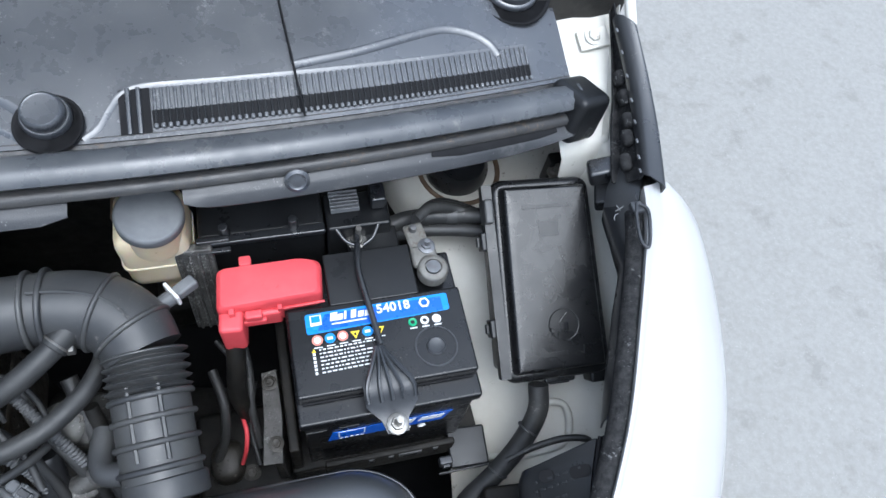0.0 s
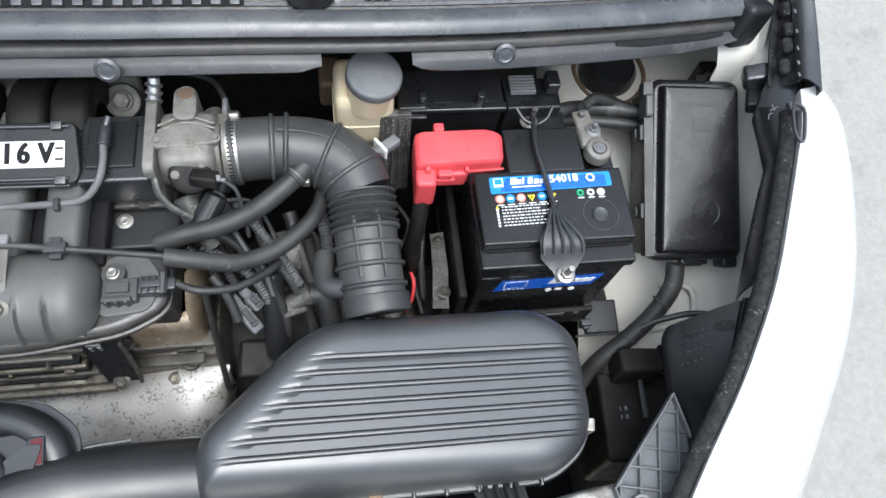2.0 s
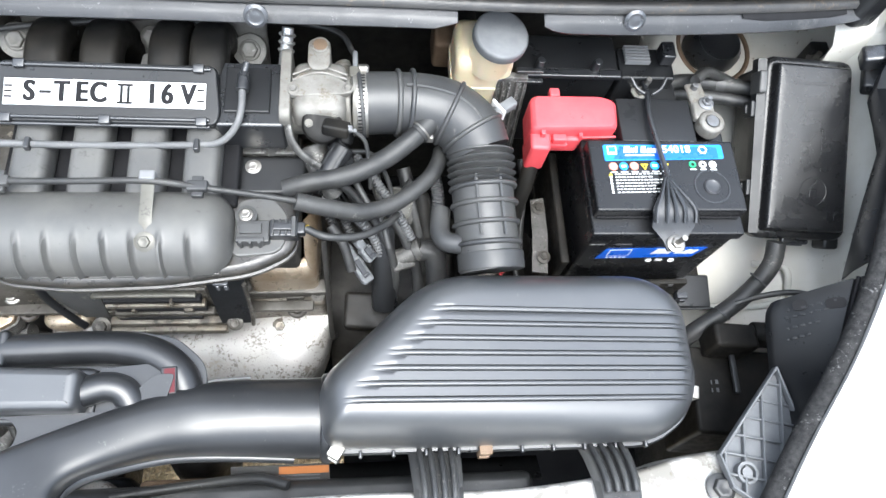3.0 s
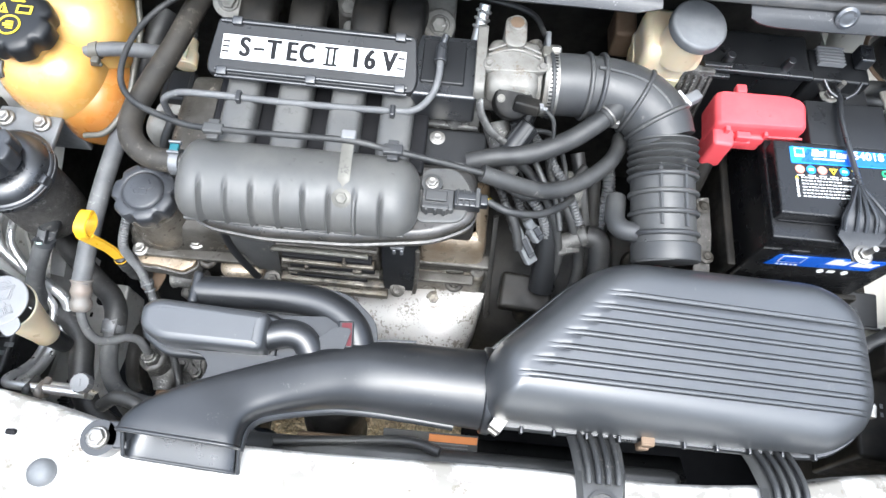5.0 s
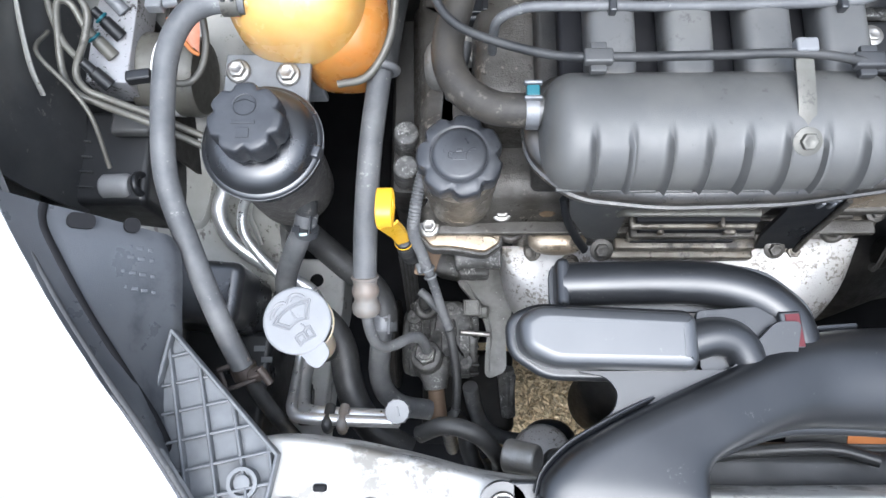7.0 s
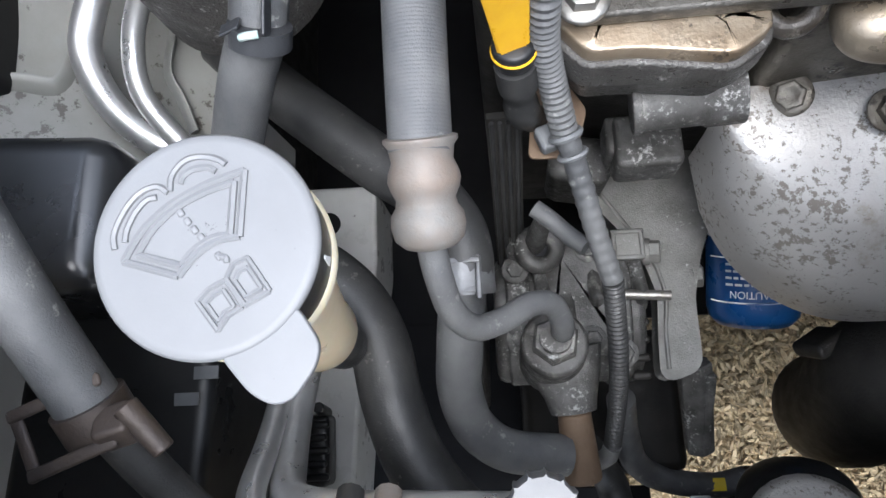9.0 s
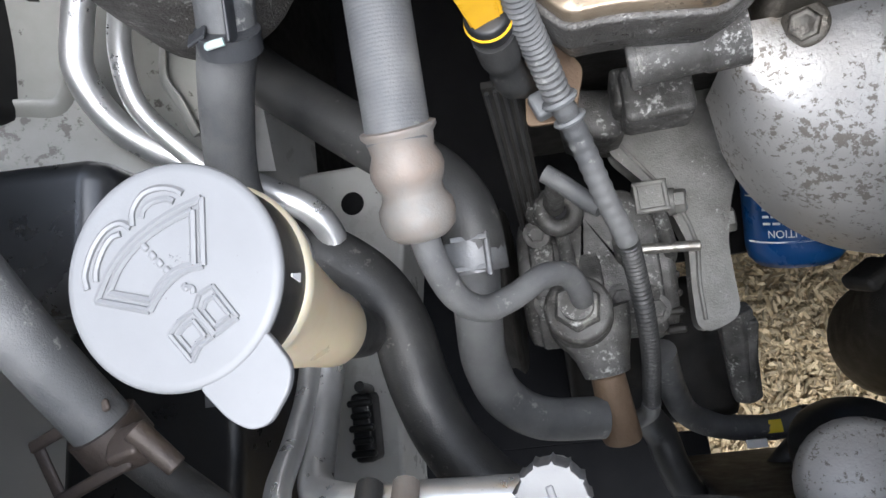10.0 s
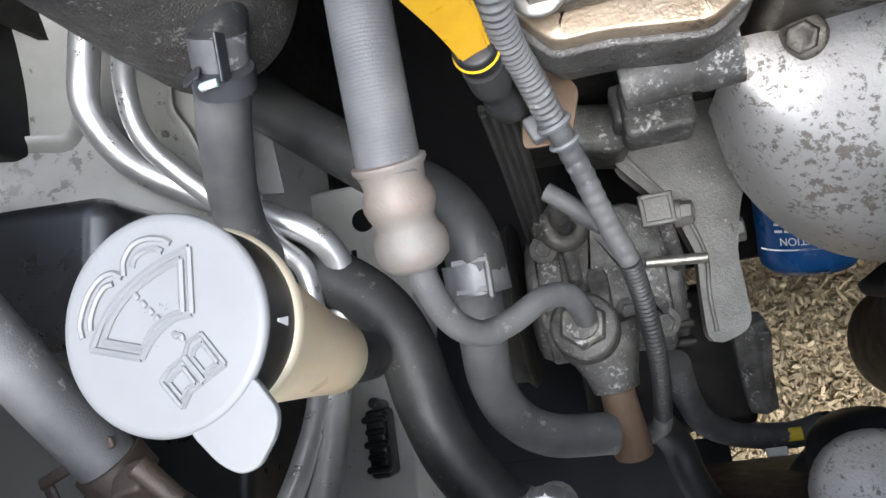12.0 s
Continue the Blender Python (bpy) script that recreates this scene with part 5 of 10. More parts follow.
# ---- fuse box ----
def fuse_box():
    fb = thing("fuse_box", (0.70, 0.226, 0.73), "large black fuse box with a smooth domed lid and moulded symbols", "fuse box")
    # lid plane runs down towards the front
    origin, tilt = (0.704, 0.226, 0.816), math.degrees(math.atan2(0.096, 0.2))
    m = pose(*origin, tilt, 0, -2.5)
    lid = rounded([(-0.064, -0.118), (0.062, -0.118), (0.059, 0.116), (-0.058, 0.118)], 0.012, 6)
    def ring(d, z):
        return [m @ Vector((p.x, p.y, z)) for p in inset(lid, d)]
    def core(k, z):
        return [m @ Vector((p.x * k, p.y * k, z)) for p in inset(lid, 0.0115)]
    part("body", loft([ring(0.004, -0.085), ring(0.002, -0.03), ring(-0.002, -0.03), ring(-0.002, -0.012), ring(0.0, -0.012)]), PLASTIC, fb)
    part("lid", loft([ring(-0.004, -0.022), ring(-0.005, -0.006), ring(-0.002, 0.0), ring(0.004, 0.001), ring(0.0055, 0.0), ring(0.007, 0.011), ring(0.009, 0.0142), ring(0.0115, 0.0152), core(0.85, 0.01535), core(0.6, 0.0155), core(0.3, 0.0156)]), CASE_BLACK, fb)
    part("side_lip", loft([[m @ Vector((x, y, z)) for x, z in ((-0.074, -0.012), (-0.064, -0.012), (-0.062, 0.003), (-0.074, 0.002))] for y in (-0.116, -0.1, 0.0, 0.1, 0.117)]), PLASTIC, fb)
    for y in (-0.055, 0.05):
        part("side_clip", moved(merge(box((-0.077, y, -0.008), (0.007, 0.022, 0.02), 0.002), box((-0.082, y, -0.01), (0.004, 0.012, 0.008), 0.001)), m), PLASTIC, fb)
    part("front_latch", moved(merge(box((0.004, -0.124, -0.02), (0.04, 0.012, 0.014), 0.003), box((0.004, -0.13, -0.02), (0.026, 0.004, 0.006), 0.001)), m), PLASTIC_SATIN, fb)
    part("front_foot", moved(box((0.052, -0.126, -0.02), (0.022, 0.018, 0.03), 0.004), m), PLASTIC, fb)
    part("rear_latch", moved(box((-0.069, 0.085, -0.002), (0.012, 0.03, 0.026), 0.003), m), PLASTIC_DUSTY, fb)
    z = 0.0156
    for name, b in (("moulded_ring", torus((0.006, -0.058, z), (0, 0, 1), 0.0185, 0.0007, 36, 5)), ("moulded_fuse", box((0.006, -0.06, z), (0.010, 0.010, 0.0012), 0.0004, 1)), ("moulded_fuse", box((0.006, -0.05, z), (0.016, 0.003, 0.0012), 0.0004, 1, (0, 0, 45))), ("moulded_bar", box((-0.008, -0.092, z), (0.03, 0.006, 0.001), 0.0004, 1)), ("moulded_book", merge(box((0.032, -0.09, z - 0.0005), (0.010, 0.012, 0.0016), 0.0004, 1), box((0.043, -0.09, z - 0.0005), (0.010, 0.012, 0.0016), 0.0004, 1))), ("moulded_text", box((0.0, 0.085, z), (0.06, 0.004, 0.0008), 0.0003, 1)), ("moulded_square", box((0.0, 0.058, z), (0.024, 0.018, 0.0008), 0.0003, 1))):
        part(name, moved(b, m), CASE_BLACK, fb)
    return fb


fuse_box()
hz = thing("wiring_loom", (0.66, 0.1, 0.62), "thick black taped wiring loom leaving the fuse box", "wiring loom")
part("trunk", tube([(0.672, 0.115, 0.755), (0.668, 0.088, 0.735), (0.645, 0.06, 0.705), (0.61, 0.035, 0.675), (0.575, 0.015, 0.65), (0.55, -0.01, 0.60), (0.54, -0.03, 0.5)], 0.0125, 16, 8), RUBBER, hz)
for p in ((0.655, 0.073, 0.72), (0.615, 0.038, 0.679)):
    part("tape_band", torus(p, (-0.6, -0.55, -0.55), 0.0125, 0.0016, 20, 6), PLASTIC_DUSTY, hz)
part("branch", tube([(0.625, 0.045, 0.70), (0.65, 0.05, 0.712), (0.69, 0.052, 0.725), (0.72, 0.045, 0.73), (0.728, 0.033, 0.72)], 0.0042, 10, 6), RUBBER, hz)
gl = thing("rear_loom", (0.59, 0.33, 0.78), "black taped loom between relay block and fuse box", "wiring loom")
part("loom", tube([(0.52, 0.325, 0.815), (0.55, 0.333, 0.815), (0.60, 0.333, 0.812), (0.64, 0.322, 0.818), (0.66, 0.312, 0.825)], 0.0105, 14, 6), RUBBER, gl)
part("tape_band", tube([(0.60, 0.333, 0.812), (0.612, 0.331, 0.813)], 0.0115, 14, 3), PLASTIC_DUSTY, gl)
part("loom", tube([(0.525, 0.318, 0.805), (0.57, 0.322, 0.80), (0.62, 0.312, 0.805), (0.655, 0.296, 0.815)], 0.0085, 12, 6), RUBBER, gl)

# black box beside the side guard
ab = thing("charcoal_canister", (0.57, -0.03, 0.55), "black boxy canister with pale lettering marks", "canister")
part("body", box((0.625, -0.075, 0.60), (0.13, 0.125, 0.12), 0.006, 2, (-6, 0, -6)), BEND_BLACK, ab)
part("round_end", cyl((0.655, 0.008, 0.672), (0.69, 0.004, 0.676), 0.018, None, 20, 0.003), BEND_BLACK, ab)
part("upper_block", box((0.617, -0.002, 0.675), (0.064, 0.036, 0.05), 0.006, 2, (-8, 4, -4)), BEND_BLACK, ab)
part("edge_bar", box((0.618, -0.045, 0.672), (0.008, 0.06, 0.006), 0.002, 2, (-6, 0, -6)), PLASTIC_DUSTY, ab)
for k in range(3):
    for x in (0.587, 0.595):
        part("text_bar", box((x, -0.056 - 0.011 * k, 0.6625 - 0.0012 * k), (0.004 if x > 0.59 else 0.002, 0.006, 0.0008), 0.0002, 1, (-6, 0, -6)), CAP_DARK, ab)


# ---- brake fluid reservoir ----
br = thing("brake_fluid_reservoir", (0.262, 0.33, 0.76), "cream brake fluid reservoir with a grey screw cap", "fluid reservoir")
RES = rounded([(-0.038, -0.032), (0.036, -0.032), (0.036, 0.04), (-0.038, 0.04)], 0.014, 5)
part("body", loft([[Vector((0.262 + p.x * k, 0.33 + p.y * k, z)) for p in RES] for k, z in ((0.5, 0.775), (0.8, 0.79), (0.96, 0.80), (1, 0.81), (1, 0.872), (0.95, 0.884), (0.8, 0.888))]), CREAM, br)
part("neck", cyl((0.266, 0.316, 0.87), (0.27, 0.309, 0.915), 0.028, 0.028, 28), CREAM, br)
part("seam", loft([[Vector((0.262 + p.x * k, 0.33 + p.y * k, z)) for p in RES] for k, z in ((1.0, 0.833), (1.05, 0.834), (1.05, 0.838), (1.0, 0.839))]), CREAM, br)
part("cap", lathe([(0.0305, 0.009), (0.033, 0.011), (0.033, 0.0205), (0.0318, 0.0232), (0.0295, 0.0238), (0.0, 0.024)], (0.27, 0.309, 0.91), (0.1, -0.12, 1), 40, lambda a, k: 1 + (0.012 * math.cos(40 * a) if k in (1, 2) else 0)), CAP_DARK, br, "matt grey screw cap")
part("outlet", cyl((0.265, 0.325, 0.78), (0.265, 0.322, 0.75), 0.016, 0.014, 18), CREAM, br)
mcyl = thing("brake_master_cylinder", (0.26, 0.38, 0.70), "dark brake master cylinder under the reservoir", "brake cylinder")
part("barrel", cyl((0.26, 0.30, 0.735), (0.26, 0.50, 0.745), 0.022, None, 24, 0.003), GRIME_SHADED, mcyl)
part("rear_bracket", box((0.22, 0.40, 0.80), (0.03, 0.05, 0.05), 0.006), RUST, mcyl)


# ---- air filter box ----
AIR = [(0.066, -0.142), (0.44, -0.146), (0.482, -0.118), (0.497, -0.085), (0.497, 0.018), (0.45, 0.052), (0.185, 0.05), (0.066, -0.065), (0.058, -0.09)]
AIR_SEAM = 0.778


def edge_distance(x, y, poly):
    best = 9.0
    for i in range(len(poly)):
        a, b = Vector(poly[i - 1]), Vector(poly[i])
        p, d = Vector((x, y)), b - a
        t = min(1, max(0, (p - a).dot(d) / max(1e-12, d.length_squared)))
        best = min(best, (p - a - d * t).length)
    return best


def span(y, poly):
    xs = []
    for i in range(len(poly)):
        a, b = poly[i - 1], poly[i]
        if (a[1] - y) * (b[1] - y) <= 0 and abs(a[1] - b[1]) > 1e-9:
            xs.append(a[0] + (b[0] - a[0]) * (y - a[1]) / (b[1] - a[1]))
    return min(xs), max(xs)


def eased(k, n):
    """Points crowded towards both ends."""
    t = k / n
    return 0.5 * t + 0.5 * (0.5 - 0.5 * math.cos(math.pi * t))


def air_lid():
    poly = [tuple(p) for p in rounded(AIR, [0.02, 0.03, 0.02, 0.02, 0.03, 0.035, 0.05, 0.02, 0.02], 5)]
    y0, y1 = min(p[1] for p in poly) + 0.0004, max(p[1] for p in poly) - 0.0004
    ridges = [(-0.006 - 0.0163 * k, 0.184 - 0.0158 * k) for k in range(7)]
    nu, nv = 100, 46
    ys = sorted([y0 + (y1 - y0) * eased(j, nv) for j in range(nv + 1)] + [yr + d * s for yr, _ in ridges for d in (0.0036, 0.0031, 0.0027, 0.0023, 0.0019, 0.001) for s in (-1, 1)])
    rows = []
    for y in ys:
        xa, xb = span(y, poly)
        row = []
        for i in range(nu + 1):
            x = xa + (xb - xa) * eased(i, nu)
            d = edge_distance(x, y, poly)
            top = 0.872 - 0.115 * (x - 0.1)
            e = min(1.0, d / 0.042)
            h = AIR_SEAM + 0.006 + (top - AIR_SEAM - 0.006) * (1 - (1 - e) ** 2.6) ** 0.5 if d > 1e-6 else AIR_SEAM
            for yr, xl in ridges:
                q = abs(y - yr)
                if q < 0.0037:
                    g = 1 - 1.9 * smooth01(0.0017, 0.0027, q) + 0.9 * smooth01(0.0028, 0.0036, q)
                    h += 0.0021 * g * smooth01(xl - 0.004, xl + 0.03, x) * smooth01(0.012, 0.03, xb - x)
            row.append(Vector((x, y, h)))
        rows.append(row)
    return loft(rows, False, False)


ab = thing("air_filter_box", (0.28, -0.05, 0.6), "black plastic air filter box with a ribbed domed lid", "air filter box")
part("lid", air_lid(), LID_PLASTIC, ab, "ribbed satin black lid", 60)
air_outline = rounded(AIR, [0.02, 0.03, 0.02, 0.02, 0.03, 0.035, 0.05, 0.02, 0.02], 5)
part("flange", loft([[Vector((p.x, p.y, z)) for p in inset(air_outline, d)] for d, z in ((0.004, 0.766), (-0.004, 0.768), (-0.005, 0.777), (-0.003, 0.781), (0.002, 0.781))]), PLASTIC_SATIN, ab)
part("flange", loft([[Vector((p.x, p.y, z)) for p in inset(air_outline, d)] for d, z in ((0.006, 0.757), (-0.003, 0.758), (-0.003, 0.763), (0.004, 0.765))]), PLASTIC_SATIN, ab)
part("lower_body", loft([[Vector((p.x, p.y, z)) for p in inset(air_outline, d)] for d, z in ((0.03, 0.61), (0.02, 0.63), (0.01, 0.70), (0.006, 0.766))]), PLASTIC, ab)
for k in range(10):
    x = 0.105 + 0.036 * k
    part("flange_tooth", box((x, -0.1475, 0.783), (0.004, 0.008, 0.008), 0.001, 1), PLASTIC_SATIN, ab)
for p, m, rz in (((0.243, -0.15, 0.772), RUST, 0), ((0.076, -0.148, 0.775), STEEL, -32), ((0.496, -0.093, 0.778), STEEL, 80)):
    c = part("clip", moved(merge(box((0, 0, 0.006), (0.015, 0.006, 0.026), 0.0015), box((0, 0.006, 0.018), (0.015, 0.014, 0.003), 0.001), box((0, -0.003, -0.004), (0.012, 0.004, 0.012), 0.001)), pose(*p, 0, 0, rz)), m, ab, "spring clip")


def air_support(x):
    s = thing("filter_box_support", (x, -0.19, 0.78), "ribbed black plastic support foot bolted to the crossmember", "support bracket", "filter box supports")
    rows = []
    for u in (-1, -0.8, 0.8, 1):
        drop = 0.008 if abs(u) == 1 else 0
        rows.append([Vector((x + 0.03 * u * (1 - 0.22 * t), -0.138 - 0.098 * t, 0.768 + 0.052 * math.sin(min(1, t * 1.4) * math.pi / 2) - drop - 0.006 * t)) for t in (0, 0.25, 0.5, 0.75, 1)])
    part("foot", sheet(rows, 0.004), PLASTIC_DUSTY, s)
    for k in range(4):
        u = -0.6 + 0.4 * k
        part("rib", tube([(x + 0.03 * u * (1 - 0.22 * t), -0.138 - 0.085 * t, 0.771 + 0.052 * math.sin(min(1, t * 1.4) * math.pi / 2) - 0.006 * t) for t in (0.05, 0.3, 0.55, 0.72)], 0.0032, 8, 4), PLASTIC_DUSTY, s)
    part("boss", lathe([(0.0175, -0.01), (0.0175, 0.004), (0.014, 0.005), (0.0135, 0.0), (0, 0)], (x, -0.222, 0.815), (0, 0.05, 1), 28), PLASTIC_DUSTY, s)
    part("bolt", bolt((x, -0.222, 0.813), (0, 0, 1), 0.0075, 0.008, 1.45), STEEL, s)


air_support(0.187)
air_support(0.382)

# ---- intake duct from filter to throttle ----
it = thing("intake_hose", (0.24, 0.15, 0.8), "ribbed black rubber intake hose from throttle to filter box", "intake hose")
ELBOW = curve([(0.098, 0.240, 0.880), (0.135, 0.243, 0.880), (0.175, 0.243, 0.877), (0.213, 0.235, 0.872), (0.238, 0.215, 0.866), (0.249, 0.19, 0.858)], 8)
part("elbow", sweep(ELBOW, lambda u: 0.0365 + 0.0025 * smooth01(0.3, 0.6, u) - 0.001 * smooth01(0.85, 1, u), 28), PLASTIC_DUSTY, it)
for k in (2, 11, 14, 24, 33):
    d = (ELBOW[k + 1] - ELBOW[k - 1]).normalized()
    part("band", torus(ELBOW[k], d, 0.0375 if k < 12 else 0.039, 0.003, 32, 8), PLASTIC_DUSTY, it)
part("spine", tube([ELBOW[k] + Vector((0.004, 0.0, 0.0385)) for k in range(12, 40, 4)], 0.0022, 6, 3), PLASTIC_DUSTY, it)
part("bellows", ribbed([(0.249, 0.19, 0.858), (0.2505, 0.17, 0.852), (0.251, 0.15, 0.846)], 0.0375, 0.0085, 0.004, 28), PLASTIC_DUSTY, it)
part("cuff", sweep(curve([(0.251, 0.15, 0.846), (0.2535, 0.11, 0.836), (0.257, 0.07, 0.825), (0.259, 0.052, 0.82)], 6), 0.037, 28), PLASTIC_DUSTY, it)
for y, z in ((0.148, 0.8455), (0.128, 0.8405), (0.105, 0.835), (0.082, 0.8285)):
    part("cuff_rib", torus((0.2515 + 0.06 * (0.15 - y), y, z), (-0.06, 1, 0.28), 0.038, 0.0032, 32, 8), PLASTIC_DUSTY, it)
for dx in (-0.014, 0.014):
    part("cuff_rib", tube([(0.2515 + dx, 0.148, 0.8815), (0.254 + dx, 0.11, 0.8715), (0.2565 + dx, 0.08, 0.864)], 0.0025, 6, 4), PLASTIC_DUSTY, it)
part("cuff_collar", lathe([(0.037, 0), (0.0395, 0.002), (0.0395, 0.02), (0.037, 0.022)], (0.2595, 0.052, 0.8195), (-0.06, 1, 0.28), 32), PLASTIC_DUSTY, it)
part("collar_tab", box((0.236, 0.062, 0.848), (0.018, 0.012, 0.006), 0.002, 2, (16, -25, 0)), PLASTIC_DUSTY, it)
part("breather_stub", tube([(0.225, 0.08, 0.835), (0.207, 0.085, 0.83), (0.2, 0.1, 0.825), (0.203, 0.13, 0.82)], 0.012, 12, 6), PLASTIC_DUSTY, it)
hc = thing("hose_clamp", (0.108, 0.24, 0.85), "steel worm-drive hose clamp on the intake hose", "hose clamp")
part("band", lathe([(0.0375, -0.006), (0.0388, -0.006), (0.0388, 0.006), (0.0375, 0.006)], (0.108, 0.2405, 0.880), (1, 0.05, 0), 40), STEEL, hc)
for k in range(22):
    a = radians(-35 + 7 * k)
    part("band_slot", box((0.108, 0.2405 - 0.0389 * math.cos(a), 0.880 + 0.0389 * math.sin(a)), (0.008, 0.0012, 0.0018), 0.0002, 1, (-math.degrees(a), 0, 0)), INK_VOID, hc)
part("screw_housing", box((0.11, 0.272, 0.905), (0.014, 0.014, 0.01), 0.003, 2, (-40, 0, 0)), STEEL, hc)
sp = thing("temperature_sensor", (0.28, 0.25, 0.84), "grey sensor plug with a pale clip in the intake elbow", "sensor")
part("plug", merge(cyl((0.262, 0.243, 0.852), (0.278, 0.253, 0.851), 0.0085, None, 16, 0.001), box((0.289, 0.261, 0.851), (0.026, 0.014, 0.014), 0.003, 2, (0, 0, 35))), CAP_DARK, sp)
part("clip", box((0.277, 0.2535, 0.855), (0.004, 0.024, 0.018), 0.001, 1, (0, 0, 35)), LABEL_WHITE, sp)

# ---- throttle body ----
tb = thing("throttle_body", (0.06, 0.24, 0.82), "cast alloy throttle body with a bored boss on top", "throttle body")
part("flange", prism([(p.x, p.y) for p in rounded([(-0.045, -0.05), (0.045, -0.05), (0.048, 0.045), (-0.048, 0.045)], 0.012, 4)], -0.006, 0.006, 0.0015, 2, pose(0.024, 0.243, 0.875, 90, 0, 90)), THROTTLE, tb)
part("bore", merge(cyl((0.02, 0.243, 0.875), (0.098, 0.241, 0.88), 0.036, 0.034, 32, 0.002), cyl((0.098, 0.241, 0.88), (0.104, 0.241, 0.88), 0.038, None, 32, 0.001)), THROTTLE, tb)
part("top_dome", loft([[Vector((0.061 + p.x * k, 0.238 + p.y * k, z)) for p in rounded([(-0.03, -0.036), (0.03, -0.036), (0.032, 0.036), (-0.03, 0.036)], 0.014, 5)] for k, z in ((1, 0.89), (1, 0.905), (0.93, 0.914), (0.75, 0.919), (0.3, 0.921))]), THROTTLE, tb)
part("boss", merge(loft([[Vector((0.061 + p.x * k, 0.279 + p.y * k, z)) for p in rounded([(-0.013, -0.025), (0.013, -0.025), (0.0125, 0.02), (-0.0125, 0.02)], 0.0118, 5)] for k, z in ((1.1, 0.87), (1, 0.905), (1, 0.924), (0.93, 0.926), (0.6, 0.926))]), torus((0.062, 0.288, 0.926), (0, 0, 1), 0.0088, 0.0018, 28, 8)), THROTTLE, tb)
part("bore_hole", lathe([(0, 0), (0.0078, 0), (0.0078, 0.0012), (0, 0.0012)], (0.062, 0.288, 0.9262), (0, 0, 1), 24), RUST, tb, "rusty bore")
part("wing_plate", prism(rounded([(0.028, 0.222), (0.096, 0.226), (0.099, 0.236), (0.075, 0.252), (0.05, 0.252), (0.026, 0.238)], 0.006, 4), 0.914, 0.9215, 0.0015), THROTTLE, tb)
for p in ((0.033, 0.23, 0.9215), (0.093, 0.232, 0.9215), (0.024, 0.213, 0.90)):
    part("screw", bolt(p, (0, 0, 1), 0.0042, 0.004), THROTTLE, tb)
sensor = part("sensor", merge(lathe([(0.0, -0.014), (0.0225, -0.014), (0.0225, 0.004), (0.020, 0.007), (0.012, 0.0078), (0, 0.0078)], (0.064, 0.2, 0.9), (0.1, -0.5, 0.9), 32), box((0.08, 0.191, 0.905), (0.03, 0.018, 0.014), 0.003, 2, (-20, 0, -12))), BEND_BLACK, tb, "round black position sensor")
part("sensor_screw", merge(bolt((0.05, 0.195, 0.9085), (0.1, -0.5, 0.9), 0.003, 0.002), bolt((0.078, 0.206, 0.912), (0.1, -0.5, 0.9), 0.003, 0.002)), LINE_GREY, sensor)
part("sensor_pin", merge(box((0.095, 0.188, 0.909), (0.006, 0.007, 0.005), 0.001), box((0.1, 0.187, 0.907), (0.005, 0.004, 0.003), 0.0008)), CAP_GREY, sensor, "pale plug pins")
part("lead", tube([(0.1, 0.187, 0.906), (0.112, 0.18, 0.895), (0.116, 0.165, 0.87), (0.118, 0.15, 0.84)], 0.0024, 8, 5), RUBBER, sensor)
part("lower_web", tube([(0.026, 0.197, 0.9), (0.03, 0.182, 0.892), (0.042, 0.17, 0.88), (0.06, 0.163, 0.868)], 0.0055, 12, 6, 0.6), ALLOY_DIRTY, tb, "curved cast web")
for k in range(2):
    part("cast_rib", tube([(0.032, 0.245 + 0.007 * k, 0.9185), (0.061, 0.252 + 0.008 * k, 0.923), (0.092, 0.247 + 0.006 * k, 0.9185)], 0.0016, 8, 6), THROTTLE, tb)
part("side_lug", merge(box((0.1, 0.262, 0.9), (0.012, 0.016, 0.03), 0.003), cyl((0.094, 0.25, 0.905), (0.108, 0.25, 0.905), 0.005, None, 12, 0.001)), LINE_GREY, tb)
part("side_pipe", tube([(0.01, 0.215, 0.87), (-0.006, 0.214, 0.872)], 0.0065, 12, 3), PIPE_ALLOY, tb)
part("bypass", merge(cyl((0.05, 0.20, 0.85), (0.062, 0.165, 0.835), 0.017, 0.013, 20, 0.002), cyl((0.062, 0.168, 0.84), (0.075, 0.15, 0.82), 0.011, None, 16, 0.001)), ALLOY_DIRTY, tb)
part("idle_valve", merge(box((0.075, 0.17, 0.862), (0.05, 0.022, 0.022), 0.004, 2, (0, -25, 55)), cyl((0.06, 0.15, 0.85), (0.088, 0.188, 0.872), 0.013, None, 18, 0.002)), PLASTIC, tb, "black idle valve")
part("spring", ribbed([(0.085, 0.285, 0.895), (0.092, 0.262, 0.895)], 0.009, 0.0045, 0.0018, 16), STEEL, tb, "return spring")
part("lever", box((0.101, 0.278, 0.895), (0.006, 0.03, 0.035), 0.002), CAP_DARK, tb)

# ---- intake manifold ----
mf = thing("intake_manifold", (-0.16, 0.15, 0.72), "weathered dark grey plastic intake manifold with four runners", "intake manifold")
RX = (-0.243, -0.184, -0.124, -0.066)


def runner(path, w=0.0195, h=0.017):
    """A flat-topped duct along a path that stays in one upright plane."""
    rings = []
    for i, p in enumerate(path):
        d = (path[min(i + 1, len(path) - 1)] - path[max(i - 1, 0)]).normalized()
        up = Vector((1, 0, 0)).cross(d)
        rings.append([p + Vector((w * math.copysign(abs(math.cos(a)) ** 0.5, math.cos(a)), 0, 0)) - up * (h * math.copysign(abs(math.sin(a)) ** 0.6, math.sin(a))) for a in [2 * math.pi * k / 28 for k in range(28)]])
    return loft(rings)



